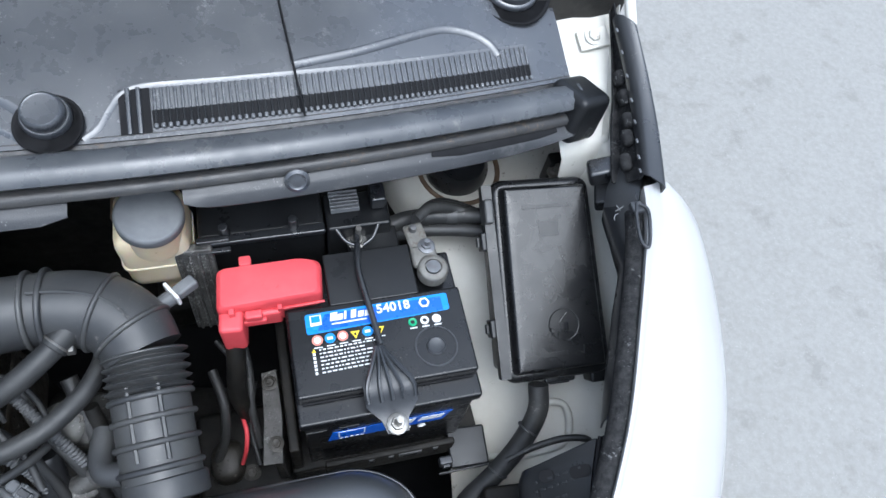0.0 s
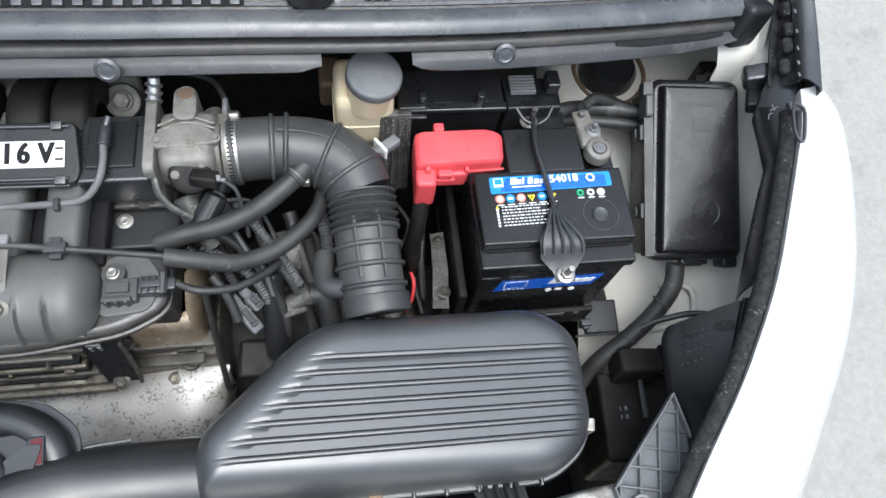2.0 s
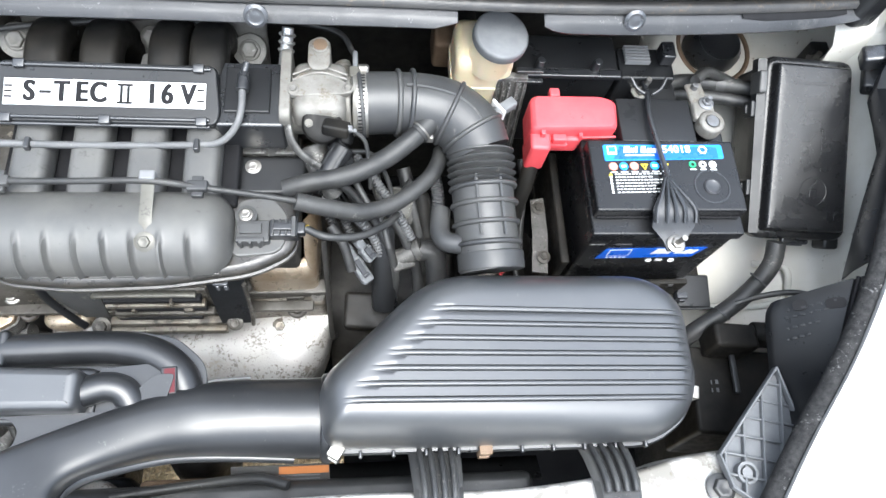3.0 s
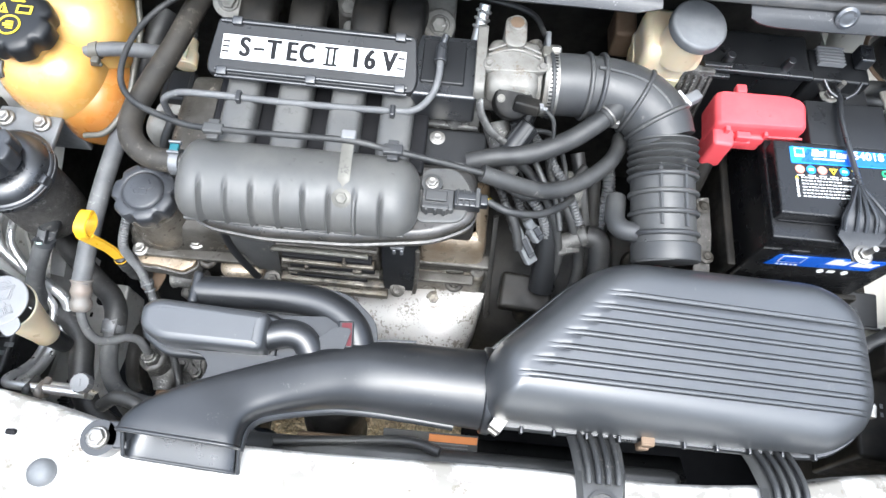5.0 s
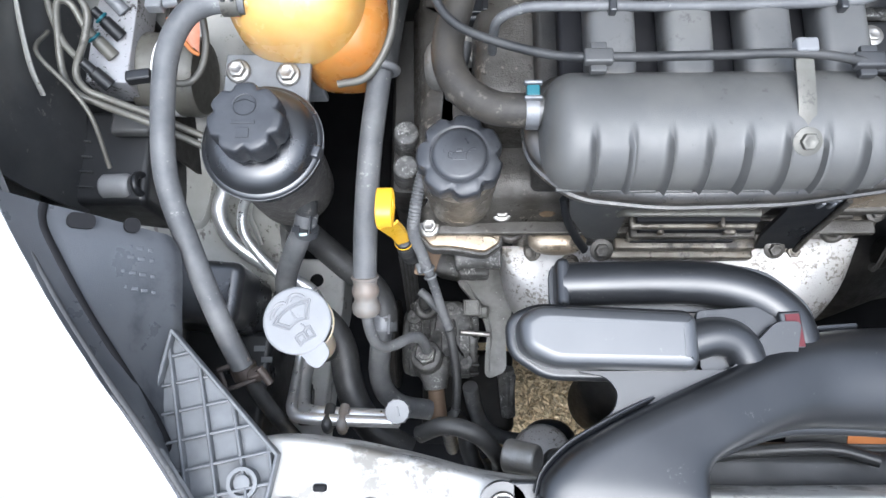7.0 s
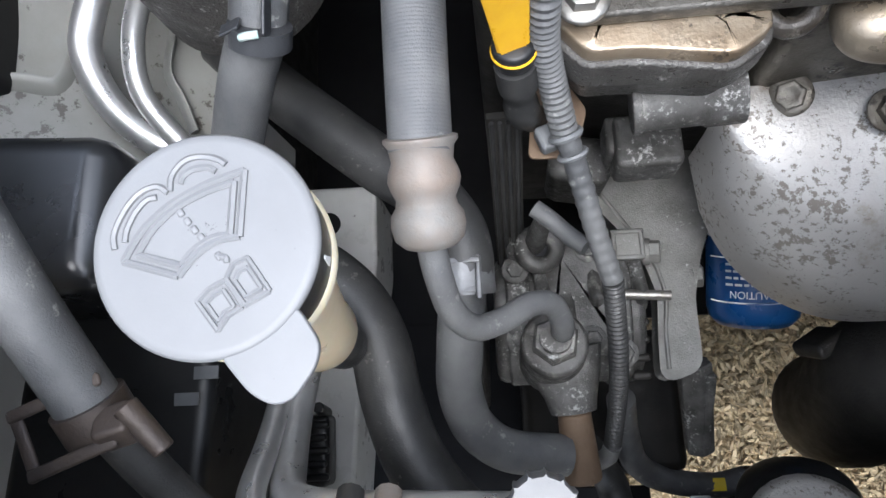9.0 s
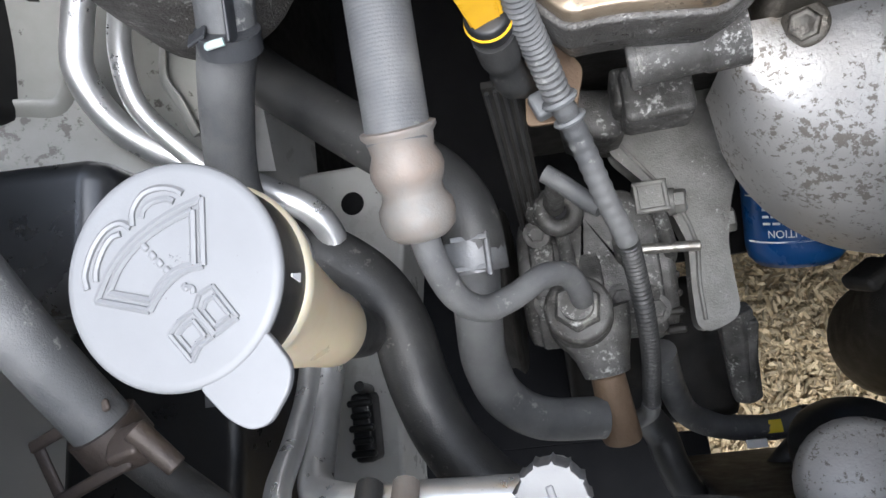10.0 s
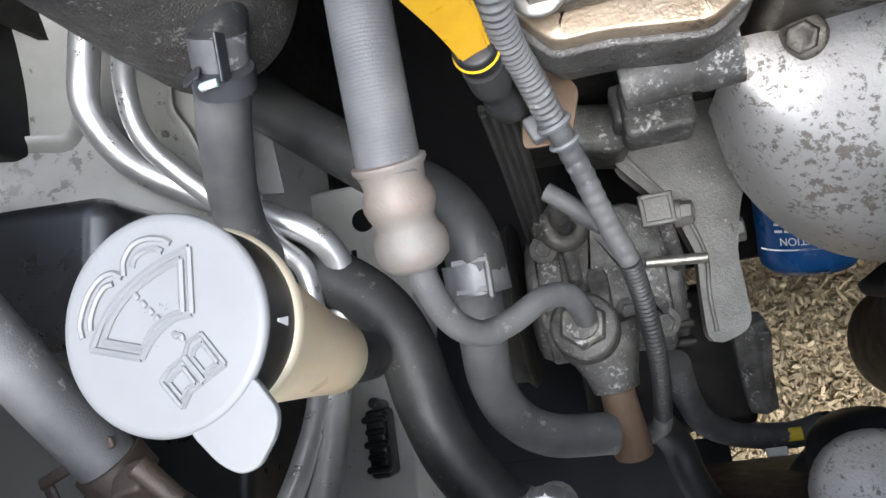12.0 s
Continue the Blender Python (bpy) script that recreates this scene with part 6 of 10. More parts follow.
for x in RX:
    path = curve([(x, 0.29, 0.88), (x, 0.265, 0.884), (x, 0.235, 0.881), (x, 0.19, 0.878), (x, 0.14, 0.876), (x, 0.1, 0.868)], 6)
    part("runner", runner(path), MANIFOLD, mf)
# Black slab that paints the shade in the gaps between runners.
part("runner_deck", box((-0.155, 0.19, 0.855), (0.25, 0.15, 0.018), 0.004), INK_VOID, mf)
part("rear_flange", box((-0.155, 0.362, 0.845), (0.29, 0.012, 0.09), 0.004, 2, (-25, 0, 0)), BRACKET_ALLOY, mf, "grey cast flange behind the runners")
for x in (-0.243, -0.184, -0.111, -0.066):
    part("runner_bend", runner(curve([(x, 0.352, 0.78), (x, 0.35, 0.835), (x, 0.335, 0.878), (x, 0.302, 0.896), (x, 0.262, 0.889)], 6), 0.0215, 0.018), BEND_BLACK, mf, "black runner bend")
for p, mt in (((-0.292, 0.33, 0.866), THROTTLE), ((-0.03, 0.341, 0.845), BRACKET_ALLOY)):
    ear = part("flange_ear", lathe([(0, 0), (0.02, 0), (0.021, 0.002), (0.021, 0.007), (0.0195, 0.009), (0, 0.009)], p, (0, -0.55, 0.83), 32), mt, mf, "pale cast ear" if mt is THROTTLE else "grey cast ear")
    part("ear_bolt", bolt(vec(p) + Vector((0, -0.004, 0.007)), (0, -0.55, 0.83), 0.0105, 0.008, 1.25), mt, ear)
part("ear_web", prism([(-0.065, 0.335), (-0.025, 0.36), (-0.035, 0.385), (-0.07, 0.38)], 0.835, 0.845, 0.003), BRACKET_ALLOY, mf)
part("flange_bolt", bolt((-0.147, 0.349, 0.856), (0, -0.6, 0.8), 0.0105, 0.009, 1.3), BRACKET_ALLOY, mf)
part("cable_clamp", merge(cyl((-0.232, 0.332, 0.872), (-0.232, 0.33, 0.888), 0.0085, 0.008, 6, 0.001), torus((-0.232, 0.331, 0.882), (0, -0.2, 1), 0.009, 0.0022, 20, 8)), DULL, mf, "clamp nut")
part("post", merge(cyl((-0.086, 0.352, 0.86), (-0.086, 0.351, 0.90), 0.006, None, 14, 0.001), cyl((-0.072, 0.353, 0.86), (-0.072, 0.352, 0.90), 0.006, None, 14, 0.001)), CAP_DARK, mf, "grey rear post")


def plenum():
    rows = []
    nx, na = 150, 34
    for i in range(nx + 1):
        t = i / nx
        x = -0.298 + 0.268 * t
        e = min(1, t / 0.10, (1 - t) / 0.12)
        r = (1 - (1 - e) ** 2.4) ** 0.45 if e > 0 else 0
        row = []
        for k in range(na + 1):
            a = math.pi * (0.02 + 0.96 * k / na)
            yy, zz = math.cos(a), math.sin(a) ** 0.8
            fin = 0.0
            for f in range(8):
                q = abs(x - (-0.262 + 0.0275 * f))
                fin = max(fin, math.exp(-(q / 0.0016) ** 2))
            low = smooth01(0.25, 0.5, -yy) * 0.0065
            row.append(Vector((x, 0.08 - (-yy) * 0.047 * (0.25 + 0.75 * r) - (fin * low if yy < 0 else 0), 0.859 + zz * (0.046 * r) + fin * low * 0.7)))
        rows.append(row)
    return loft(rows, False, False)


part("plenum_cover", plenum(), MANIFOLD, mf, "ribbed plenum cover", 55)
RIM = rounded([(-0.305, 0.068), (-0.27, 0.036), (-0.2, 0.028), (-0.1, 0.031), (-0.01, 0.044), (0.035, 0.068), (0.03, 0.13), (-0.29, 0.135), (-0.308, 0.1)], 0.02, 5)


part("plenum_rim", loft([[Vector((p.x, p.y, z)) for p in inset(RIM, d)] for d, z in ((0.006, 0.828), (-0.002, 0.831), (-0.003, 0.839), (0.001, 0.841), (-0.002, 0.844), (-0.002, 0.853), (0.004, 0.857))]), MANIFOLD_RIM, mf)
for f in range(9):
    part("rim_block", box((-0.275 + 0.0275 * f, 0.0355 + 0.00012 * (f - 3) ** 2, 0.8575), (0.022, 0.005, 0.004), 0.001), MANIFOLD, mf)
part("sensor_seat", prism(rounded([(-0.035, 0.055), (0.02, 0.06), (0.03, 0.1), (0.01, 0.128), (-0.03, 0.125)], 0.014, 5), 0.85, 0.8605, 0.002), MANIFOLD, mf)
part("left_spigot", cyl((-0.286, 0.097, 0.868), (-0.315, 0.098, 0.868), 0.0115, None, 20, 0.001), MANIFOLD, mf)

bp = thing("engine_badge_plate", (-0.164, 0.22, 0.9), "black cover plate with a white engine lettering strip and clips", "engine badge")
BT = pose(-0.164, 0.2245, 0.9165, math.degrees(math.atan2(0.008, 0.03)), 0, -0.6)
part("plate", moved(prism(rounded([(-0.117, -0.034), (0.115, -0.034), (0.119, -0.02), (0.113, 0.034), (-0.112, 0.034), (-0.119, -0.018)], 0.008, 4), -0.014, 0.0, 0.0025), BT), PLASTIC, bp)
part("badge", moved(prism([(-0.1035, -0.0165), (0.1035, -0.0165), (0.1035, 0.0125), (-0.1035, 0.0125)], 0.0, 0.0022, 0.0005, 1), BT), LABEL_WHITE, bp, "white strip")
badge = bpy.data.objects["badge"]


def badge_letter(text, x, size=0.0315):
    part("badge_lettering", merge(*[lettering(text, size, BT @ pose(x + dx, -0.002, 0.0024 + dz) @ Matrix.Diagonal((0.78, 1, 1, 1)), 0.0003, 1.0, 0.0005) for dx, dz in ((-0.001, 0), (0, 0.0001), (0.001, 0.0002))]), INK_VOID, badge)


for text, x in (("S", -0.0775), ("T", -0.045), ("E", -0.0245), ("C", -0.0075), ("1", 0.0475), ("6", 0.0635), ("V", 0.0855)):
    badge_letter(text, x)
part("badge_lettering", moved(box((-0.0615, -0.002, 0.0024), (0.012, 0.0032, 0.0006), 0, 1), BT), INK_VOID, badge)
for dx in (-0.0036, 0.0036):
    part("badge_lettering", moved(box((0.0195 + dx, -0.002, 0.0024), (0.003, 0.0215, 0.0006), 0, 1), BT), INK_VOID, badge)
for dy in (-0.012, 0.008):
    part("badge_lettering", moved(box((0.0195, dy, 0.0024), (0.016, 0.0026, 0.0006), 0, 1), BT), INK_VOID, badge)
for s in (-1, 1):
    for dy in (-0.006, 0.0, 0.006):
        if not (dy == 0 and s > 0):
            part("edge_tick", moved(box((s * 0.0985, dy - 0.002, 0.0024), (0.008, 0.0022, 0.0006), 0, 1), BT), INK_VOID, badge)
for y, z in ((-0.029, 0.001), (-0.0355, -0.003), (0.0285, 0.001)):
    part("edge_bar", moved(tube([(-0.108, y, z), (0, y, z), (0.108, y, z)], 0.0022, 8, 4), BT), PLASTIC_SATIN, bp)
for x, y in ((-0.1, -0.031), (0.0, -0.031), (0.1, -0.031), (-0.09, 0.029), (0.095, 0.029)):
    part("clip", moved(box((x, y, 0.0015), (0.012, 0.010, 0.006), 0.0012, 1), BT), PLASTIC_SATIN, bp)

# sensor on the plenum
ms = thing("pressure_sensor", (-0.01, 0.09, 0.855), "grey-black pressure sensor with a plug on the manifold", "sensor")
part("body", box((-0.01, 0.082, 0.863), (0.036, 0.026, 0.014), 0.002), PLASTIC_DUSTY, ms)
part("step", merge(box((-0.012, 0.0705, 0.866), (0.03, 0.006, 0.016), 0.0015), box((-0.012, 0.084, 0.8715), (0.024, 0.012, 0.004), 0.001), *[box((-0.022 + 0.01 * k, 0.0675, 0.8665), (0.004, 0.004, 0.014), 0.0008, 1) for k in range(3)]), PLASTIC_DUSTY, ms)
part("ear", lathe([(0, 0), (0.012, 0), (0.012, 0.014), (0, 0.014)], (-0.018, 0.101, 0.855), (0, 0, 1), 24), PLASTIC_DUSTY, ms)
part("bolt", bolt((-0.018, 0.101, 0.869), (0, 0, 1), 0.006, 0.006, 1.3), STEEL, ms)
part("plug", merge(box((0.023, 0.085, 0.864), (0.03, 0.02, 0.016), 0.002), box((0.041, 0.086, 0.864), (0.01, 0.014, 0.012), 0.002), box((0.022, 0.085, 0.874), (0.02, 0.008, 0.004), 0.001)), PLASTIC_SATIN, ms)
part("plug_ribs", merge(*[box((0.012 + 0.007 * k, 0.085, 0.8735), (0.0022, 0.019, 0.003), 0.0006, 1) for k in range(4)], box((0.034, 0.085, 0.8735), (0.005, 0.024, 0.005), 0.001)), PLASTIC_DUSTY, ms, "dusty plug ribs")
part("wire_ends", box((0.048, 0.0865, 0.864), (0.004, 0.008, 0.006), 0.001, 1), LABEL_YELLOW, ms, "yellow wire ends")
part("lead", tube([(0.046, 0.087, 0.864), (0.07, 0.078, 0.862), (0.105, 0.084, 0.85), (0.135, 0.105, 0.835), (0.15, 0.125, 0.82)], 0.0045, 10, 6), RUBBER, ms)

# metal strap and pipes across the manifold
st = thing("pipe_strap", (-0.111, 0.09, 0.89), "steel strap holding the vapour pipe on the plenum", "strap")
part("strip", sheet([[Vector((-0.1175, y, z)), Vector((-0.111, y, z + 0.001)), Vector((-0.1045, y, z))] for y, z in ((0.123, 0.912), (0.1, 0.9095), (0.085, 0.9075), (0.065, 0.902), (0.05, 0.893))], 0.002), LINE_GREY, st)
part("bolt", bolt((-0.111, 0.057, 0.899), (0, -0.45, 0.9), 0.0065, 0.006, 1.6), LINE_GREY, st)
part("clip", box((-0.111, 0.124, 0.914), (0.016, 0.011, 0.010), 0.002), CAP_GREY, st, "pale cable clip")
vp = thing("vapour_pipe", (-0.2, 0.17, 0.88), "thin grey steel pipe running across the runners to a plug", "pipe")
part("pipe", tube([(-0.333, 0.166, 0.84), (-0.333, 0.166, 0.866), (-0.33, 0.167, 0.885), (-0.316, 0.17, 0.894), (-0.29, 0.172, 0.896), (-0.18, 0.172, 0.894), (-0.075, 0.174, 0.894), (-0.045, 0.177, 0.897), (-0.028, 0.19, 0.908), (-0.022, 0.21, 0.916), (-0.022, 0.232, 0.92)], 0.0040, 12, 8), RUBBER_GREY, vp)
part("plug", merge(cyl((-0.022, 0.228, 0.919), (-0.021, 0.25, 0.921), 0.0072, 0.0065, 16, 0.001), cyl((-0.021, 0.25, 0.921), (-0.018, 0.262, 0.924), 0.0045, None, 12, 0.001)), PLASTIC_SATIN, vp)
for x in (-0.243, -0.07):
    part("clip", box((x, 0.171, 0.897), (0.006, 0.014, 0.010), 0.0015), PLASTIC_SATIN, vp)
vb = thing("solenoid_box", (-0.02, 0.24, 0.86), "black square solenoid housing beside the badge plate", "solenoid")
part("body", box((-0.015, 0.235, 0.88), (0.075, 0.085, 0.05), 0.004), PLASTIC_SATIN, vb)
part("cover", box((-0.018, 0.238, 0.906), (0.05, 0.06, 0.006), 0.002), PLASTIC, vb)
part("nipple", merge(cyl((0.018, 0.288, 0.885), (0.024, 0.318, 0.918), 0.0075, 0.0068, 18), *[torus((0.0205 + 0.0012 * k, 0.3005 + 0.006 * k, 0.899 + 0.0066 * k), (0.18, 0.67, 0.73), 0.008, 0.002, 20, 6) for k in range(3)]), PIPE_ALLOY, vb, "ribbed silver hose end")
cb = thing("control_cable", (-0.1, 0.12, 0.9), "black control cable running along the plenum", "cable")
part("cable", tube([(0.10, 0.30, 0.895), (0.076, 0.333, 0.897), (-0.009, 0.346, 0.902), (-0.086, 0.344, 0.91), (-0.161, 0.34, 0.901), (-0.227, 0.334, 0.895), (-0.27, 0.329, 0.895), (-0.338, 0.309, 0.895), (-0.376, 0.257, 0.895), (-0.383, 0.197, 0.895), (-0.362, 0.157, 0.895), (-0.30, 0.129, 0.901), (-0.25, 0.121, 0.908), (-0.18, 0.119, 0.912), (-0.111, 0.119, 0.9135), (-0.063, 0.116, 0.906), (0.0, 0.112, 0.895), (0.04, 0.110, 0.885)], 0.0036, 10, 8), RUBBER, cb)
part("sleeve", tube([(0.036, 0.110, 0.886), (0.07, 0.108, 0.873), (0.11, 0.112, 0.855), (0.15, 0.13, 0.845), (0.185, 0.16, 0.843), (0.20, 0.185, 0.84), (0.205, 0.205, 0.835)], 0.0098, 14, 8), RUBBER, cb, "thick rubber sleeve")
for x, y, z in ((-0.258, 0.121, 0.908), (-0.063, 0.117, 0.906)):
    part("clip", merge(box((x, y, z), (0.022, 0.012, 0.008), 0.002), box((x, y - 0.008, z - 0.004), (0.012, 0.006, 0.006), 0.001), box((x, y + 0.008, z + 0.001), (0.012, 0.006, 0.004), 0.001)), PLASTIC_DUSTY, cb)
uh = thing("breather_hose", (0.1, 0.16, 0.85), "thick black rubber breather hose to the intake elbow", "hose")
part("hose", tube([(0.02, 0.143, 0.85), (0.05, 0.148, 0.858), (0.095, 0.155, 0.864), (0.135, 0.172, 0.872), (0.165, 0.193, 0.88), (0.187, 0.213, 0.884)], 0.0115, 14, 8), RUBBER, uh)
part("end_cuff", cyl((0.172, 0.199, 0.881), (0.192, 0.219, 0.886), 0.0135, None, 18, 0.002), RUBBER, uh)
part("spring_clip", merge(torus((0.176, 0.203, 0.882), (1, 1, 0.2), 0.0138, 0.0013, 24, 6), box((0.187, 0.196, 0.878), (0.008, 0.006, 0.01), 0.001)), STEEL, uh)

# ---- cylinder head and block ----
def blob(c, r, p=2.6, nu=40, nv=26, turn=0):
    rows = []
    for j in range(nv + 1):
        b = -math.pi / 2 + math.pi * j / nv
        cb, sb = math.cos(b), math.sin(b)
        row = []
        for i in range(nu):
            a = 2 * math.pi * i / nu
            f = lambda t: math.copysign(abs(t) ** (2 / p), t)
            row.append(Vector((r[0] * f(cb) * f(math.cos(a)), r[1] * f(cb) * f(math.sin(a)), r[2] * f(sb))))
        rows.append(row)
    out = loft(rows)
    bmesh.ops.remove_doubles(out, verts=out.verts, dist=1e-5)
    return moved(out, pose(*c, 0, 0, turn))


hd_ = thing("cylinder_head", (-0.17, 0.17, 0.3), "oil-stained alloy cylinder head and cam cover", "engine")
part("cam_cover", loft([[Vector((p.x, p.y, z)) for p in inset(rounded([(-0.405, 0.052), (-0.30, 0.058), (0.055, 0.066), (0.058, 0.3), (-0.41, 0.3)], 0.014, 4), d)] for d, z in ((0.0, 0.69), (-0.002, 0.708), (0.003, 0.716), (0.006, 0.735), (0.014, 0.748), (0.03, 0.752))]), HEAD_DARK, hd_)
part("head", box((-0.12, 0.18, 0.63), (0.36, 0.25, 0.125), 0.008), HEAD_METAL, hd_)
part("block", box((-0.14, 0.20, 0.42), (0.36, 0.25, 0.32), 0.012), GRIME_SHADED, hd_)
part("cover_lip", box((-0.175, 0.05, 0.703), (0.44, 0.014, 0.008), 0.002), HEAD_DARK, hd_)
part("right_cover", loft([[Vector((q.x, q.y, z)) for q in inset(rounded([(-0.03, 0.058), (0.054, 0.062), (0.056, 0.16), (-0.03, 0.16)], 0.012, 4), d)] for d, z in ((0, 0.735), (0.001, 0.768), (0.004, 0.782), (0.012, 0.79), (0.02, 0.7915))]), BROWNED, hd_, "tan-stained alloy end cover")
part("right_flange", box((0.014, 0.066, 0.731), (0.098, 0.02, 0.01), 0.003), HEAD_DARK, hd_, "dark flange under the end cover")
for x in (-0.04, 0.05):
    part("bolt", bolt((x, 0.066, 0.736 if x < 0 else 0.702), (0, -0.3, 1), 0.0062, 0.006), HEAD_DARK, hd_)
part("lifting_eye", merge(torus((-0.310, 0.052, 0.690), (0, -0.5, 0.85), 0.0098, 0.0044, 28, 8), box((-0.318, 0.064, 0.698), (0.016, 0.02, 0.006), 0.002, 2, (-30, 0, 30))), HEAD_METAL, hd_)
part("lifting_eye", merge(torus((0.021, 0.055, 0.675), (0, -0.6, 0.8), 0.0095, 0.0042, 28, 8), box((0.02, 0.07, 0.69), (0.024, 0.02, 0.006), 0.002, 2, (-40, 0, 0)), box((0.0, 0.073, 0.70), (0.09, 0.012, 0.007), 0.002)), HEAD_DARK, hd_, "dark flange ear with a hole")
# ported flange below the plenum: thin bars over black strips that paint the slots' shade
part("port_flange", box((-0.142, 0.075, 0.725), (0.13, 0.05, 0.085), 0.004), HEAD_DARK, hd_, "grimy ported flange")
part("top_bar", tube([(-0.212, 0.055, 0.735), (-0.209, 0.05, 0.755), (-0.198, 0.047, 0.764), (-0.17, 0.0465, 0.7655), (-0.12, 0.0465, 0.7655), (-0.09, 0.047, 0.763)], 0.0048, 10, 6, 0.7), LINE_GREY, hd_, "thin pale bar")
for y, z, w, h, mt in ((0.047, 0.751, 0.112, 0.008, INK_VOID), (0.045, 0.737, 0.118, 0.008, HEAD_METAL), (0.045, 0.727, 0.108, 0.009, INK_VOID), (0.042, 0.714, 0.12, 0.009, HEAD_DARK), (0.041, 0.704, 0.1, 0.006, INK_VOID), (0.036, 0.692, 0.14, 0.012, HEAD_METAL), (0.03, 0.676, 0.155, 0.014, HEAD_METAL)):
    part("dark_slot" if mt is INK_VOID else "front_rail", box((-0.14 + 0.004 * math.sin(z * 900), y, z), (w, 0.012, h), 0.0025 if mt is not INK_VOID else 0.001), mt, hd_)
for x, z, w in ((-0.17, 0.727, 0.006), (-0.12, 0.751, 0.005), (-0.105, 0.727, 0.012), (-0.19, 0.704, 0.014), (-0.115, 0.704, 0.01)):
    part("slot_rib", box((x, 0.041, z), (w, 0.01, 0.009), 0.002), HEAD_METAL, hd_)
# dark plate and sloping leg beside the oil filler
part("dark_plate", sheet([[Vector((-0.262, 0.055, 0.775)), Vector((-0.21, 0.055, 0.775))], [Vector((-0.258, 0.05, 0.745)), Vector((-0.205, 0.05, 0.745))], [Vector((-0.236, 0.04, 0.70)), Vector((-0.208, 0.04, 0.70))]], 0.003), PLASTIC_DUSTY, hd_, "dusty dark plate")
part("sloping_leg", tube([(-0.268, 0.057, 0.775), (-0.262, 0.047, 0.75), (-0.25, 0.038, 0.72), (-0.236, 0.03, 0.693)], 0.0046, 8, 6, 0.6), PLASTIC, hd_, "dark sloping leg")
part("bracket_bolt", bolt((-0.219, 0.031, 0.69), (0, -0.5, 1), 0.0075, 0.007), HEAD_DARK, hd_)
part("dark_bracket", sheet([[Vector((x, 0.049, 0.80)) for x in (-0.072, -0.05, -0.028)], [Vector((x, 0.043, 0.765)) for x in (-0.072, -0.05, -0.028)], [Vector((x, 0.037, 0.72)) for x in (-0.072, -0.05, -0.029)], [Vector((x, 0.030, 0.698)) for x in (-0.07, -0.05, -0.03)]], 0.004), PLASTIC, hd_, "black plate bracket")
part("bracket_edge", tube([(-0.0285, 0.046, 0.798), (-0.0285, 0.041, 0.765), (-0.0295, 0.034, 0.72), (-0.031, 0.028, 0.698)], 0.0028, 8, 5), HEAD_DARK, hd_)
part("bracket_bolt", bolt((-0.053, 0.029, 0.702), (0, -0.6, 1), 0.0065, 0.006), HEAD_DARK, hd_)
part("fixing_clip", merge(box((-0.052, 0.044, 0.812), (0.016, 0.008, 0.006), 0.001), box((-0.056, 0.041, 0.803), (0.004, 0.004, 0.012), 0.001), box((-0.047, 0.041, 0.803), (0.004, 0.004, 0.012), 0.001)), DULL, hd_, "small metal clip")
# bright wavy casting between the oil filler and the dark plate
part("cast_web", loft([[Vector((q.x, q.y, z)) for q in inset(rounded([(-0.318, 0.062), (-0.30, 0.07), (-0.283, 0.058), (-0.262, 0.06), (-0.262, 0.12), (-0.318, 0.12)], 0.008, 4), d)] for d, z in ((0.002, 0.70), (0, 0.704), (0, 0.712), (0.004, 0.722), (0.02, 0.735))]), BROWNED, hd_, "bright worn casting edge")
part("cast_lug", blob((-0.262, 0.046, 0.682), (0.03, 0.018, 0.014), 2.6), BROWNED, hd_, "brown-stained lug")
# Added black block that hides lit ground and stands for the dark gap.
part("sump", box((-0.353, -0.09, 0.275), (0.135, 0.12, 0.11), 0.01), BEND_BLACK, hd_, "black block added to fill the dark gap")
part("side_casting", blob((-0.315, 0.19, 0.765), (0.035, 0.075, 0.05), 4.5, 32, 16), HEAD_DARK, hd_, "oily casting beside the manifold")
# Dark filler block that paints the shade below the runners.
part("dark_valley", box((-0.13, 0.15, 0.79), (0.33, 0.16, 0.08), 0.006), GRIME_SHADED, hd_)

# oil filler
of = thing("oil_filler", (-0.364, 0.08, 0.70), "black scalloped oil filler cap on a grimy alloy neck", "oil cap")
part("neck", lathe([(0.040, -0.07), (0.040, -0.04), (0.036, -0.02), (0.035, 0.0), (0, 0.0)], (-0.362, 0.088, 0.775), (0.0, -0.03, 1), 32), HEAD_METAL, of)
FLANGE = rounded([(-0.408, 0.05), (-0.392, 0.030), (-0.372, 0.030), (-0.335, 0.024), (-0.318, 0.036), (-0.318, 0.12), (-0.408, 0.12)], 0.006, 4)
part("base_flange", loft([[Vector((q.x, q.y, z)) for q in inset(FLANGE, d)] for d, z in ((0.006, 0.655), (0.002, 0.672), (0.0, 0.676), (0.0, 0.69), (0.001, 0.6915))]), OILY_CASTING, of, "oily dark casting")
part("machined_rim", loft([[Vector((q.x, q.y, z)) for q in inset(FLANGE, d)] for d, z in ((0.004, 0.689), (0.003, 0.6915), (0.003, 0.6975), (0.0045, 0.699), (0.016, 0.699))]), BROWNED, of, "worn machined rim")
for p in ((-0.392, 0.05, 0.707), (-0.32, 0.064, 0.712)):
    part("bolt", bolt(p, (0, 0, 1), 0.0075, 0.008, 1.4), STEEL, of)
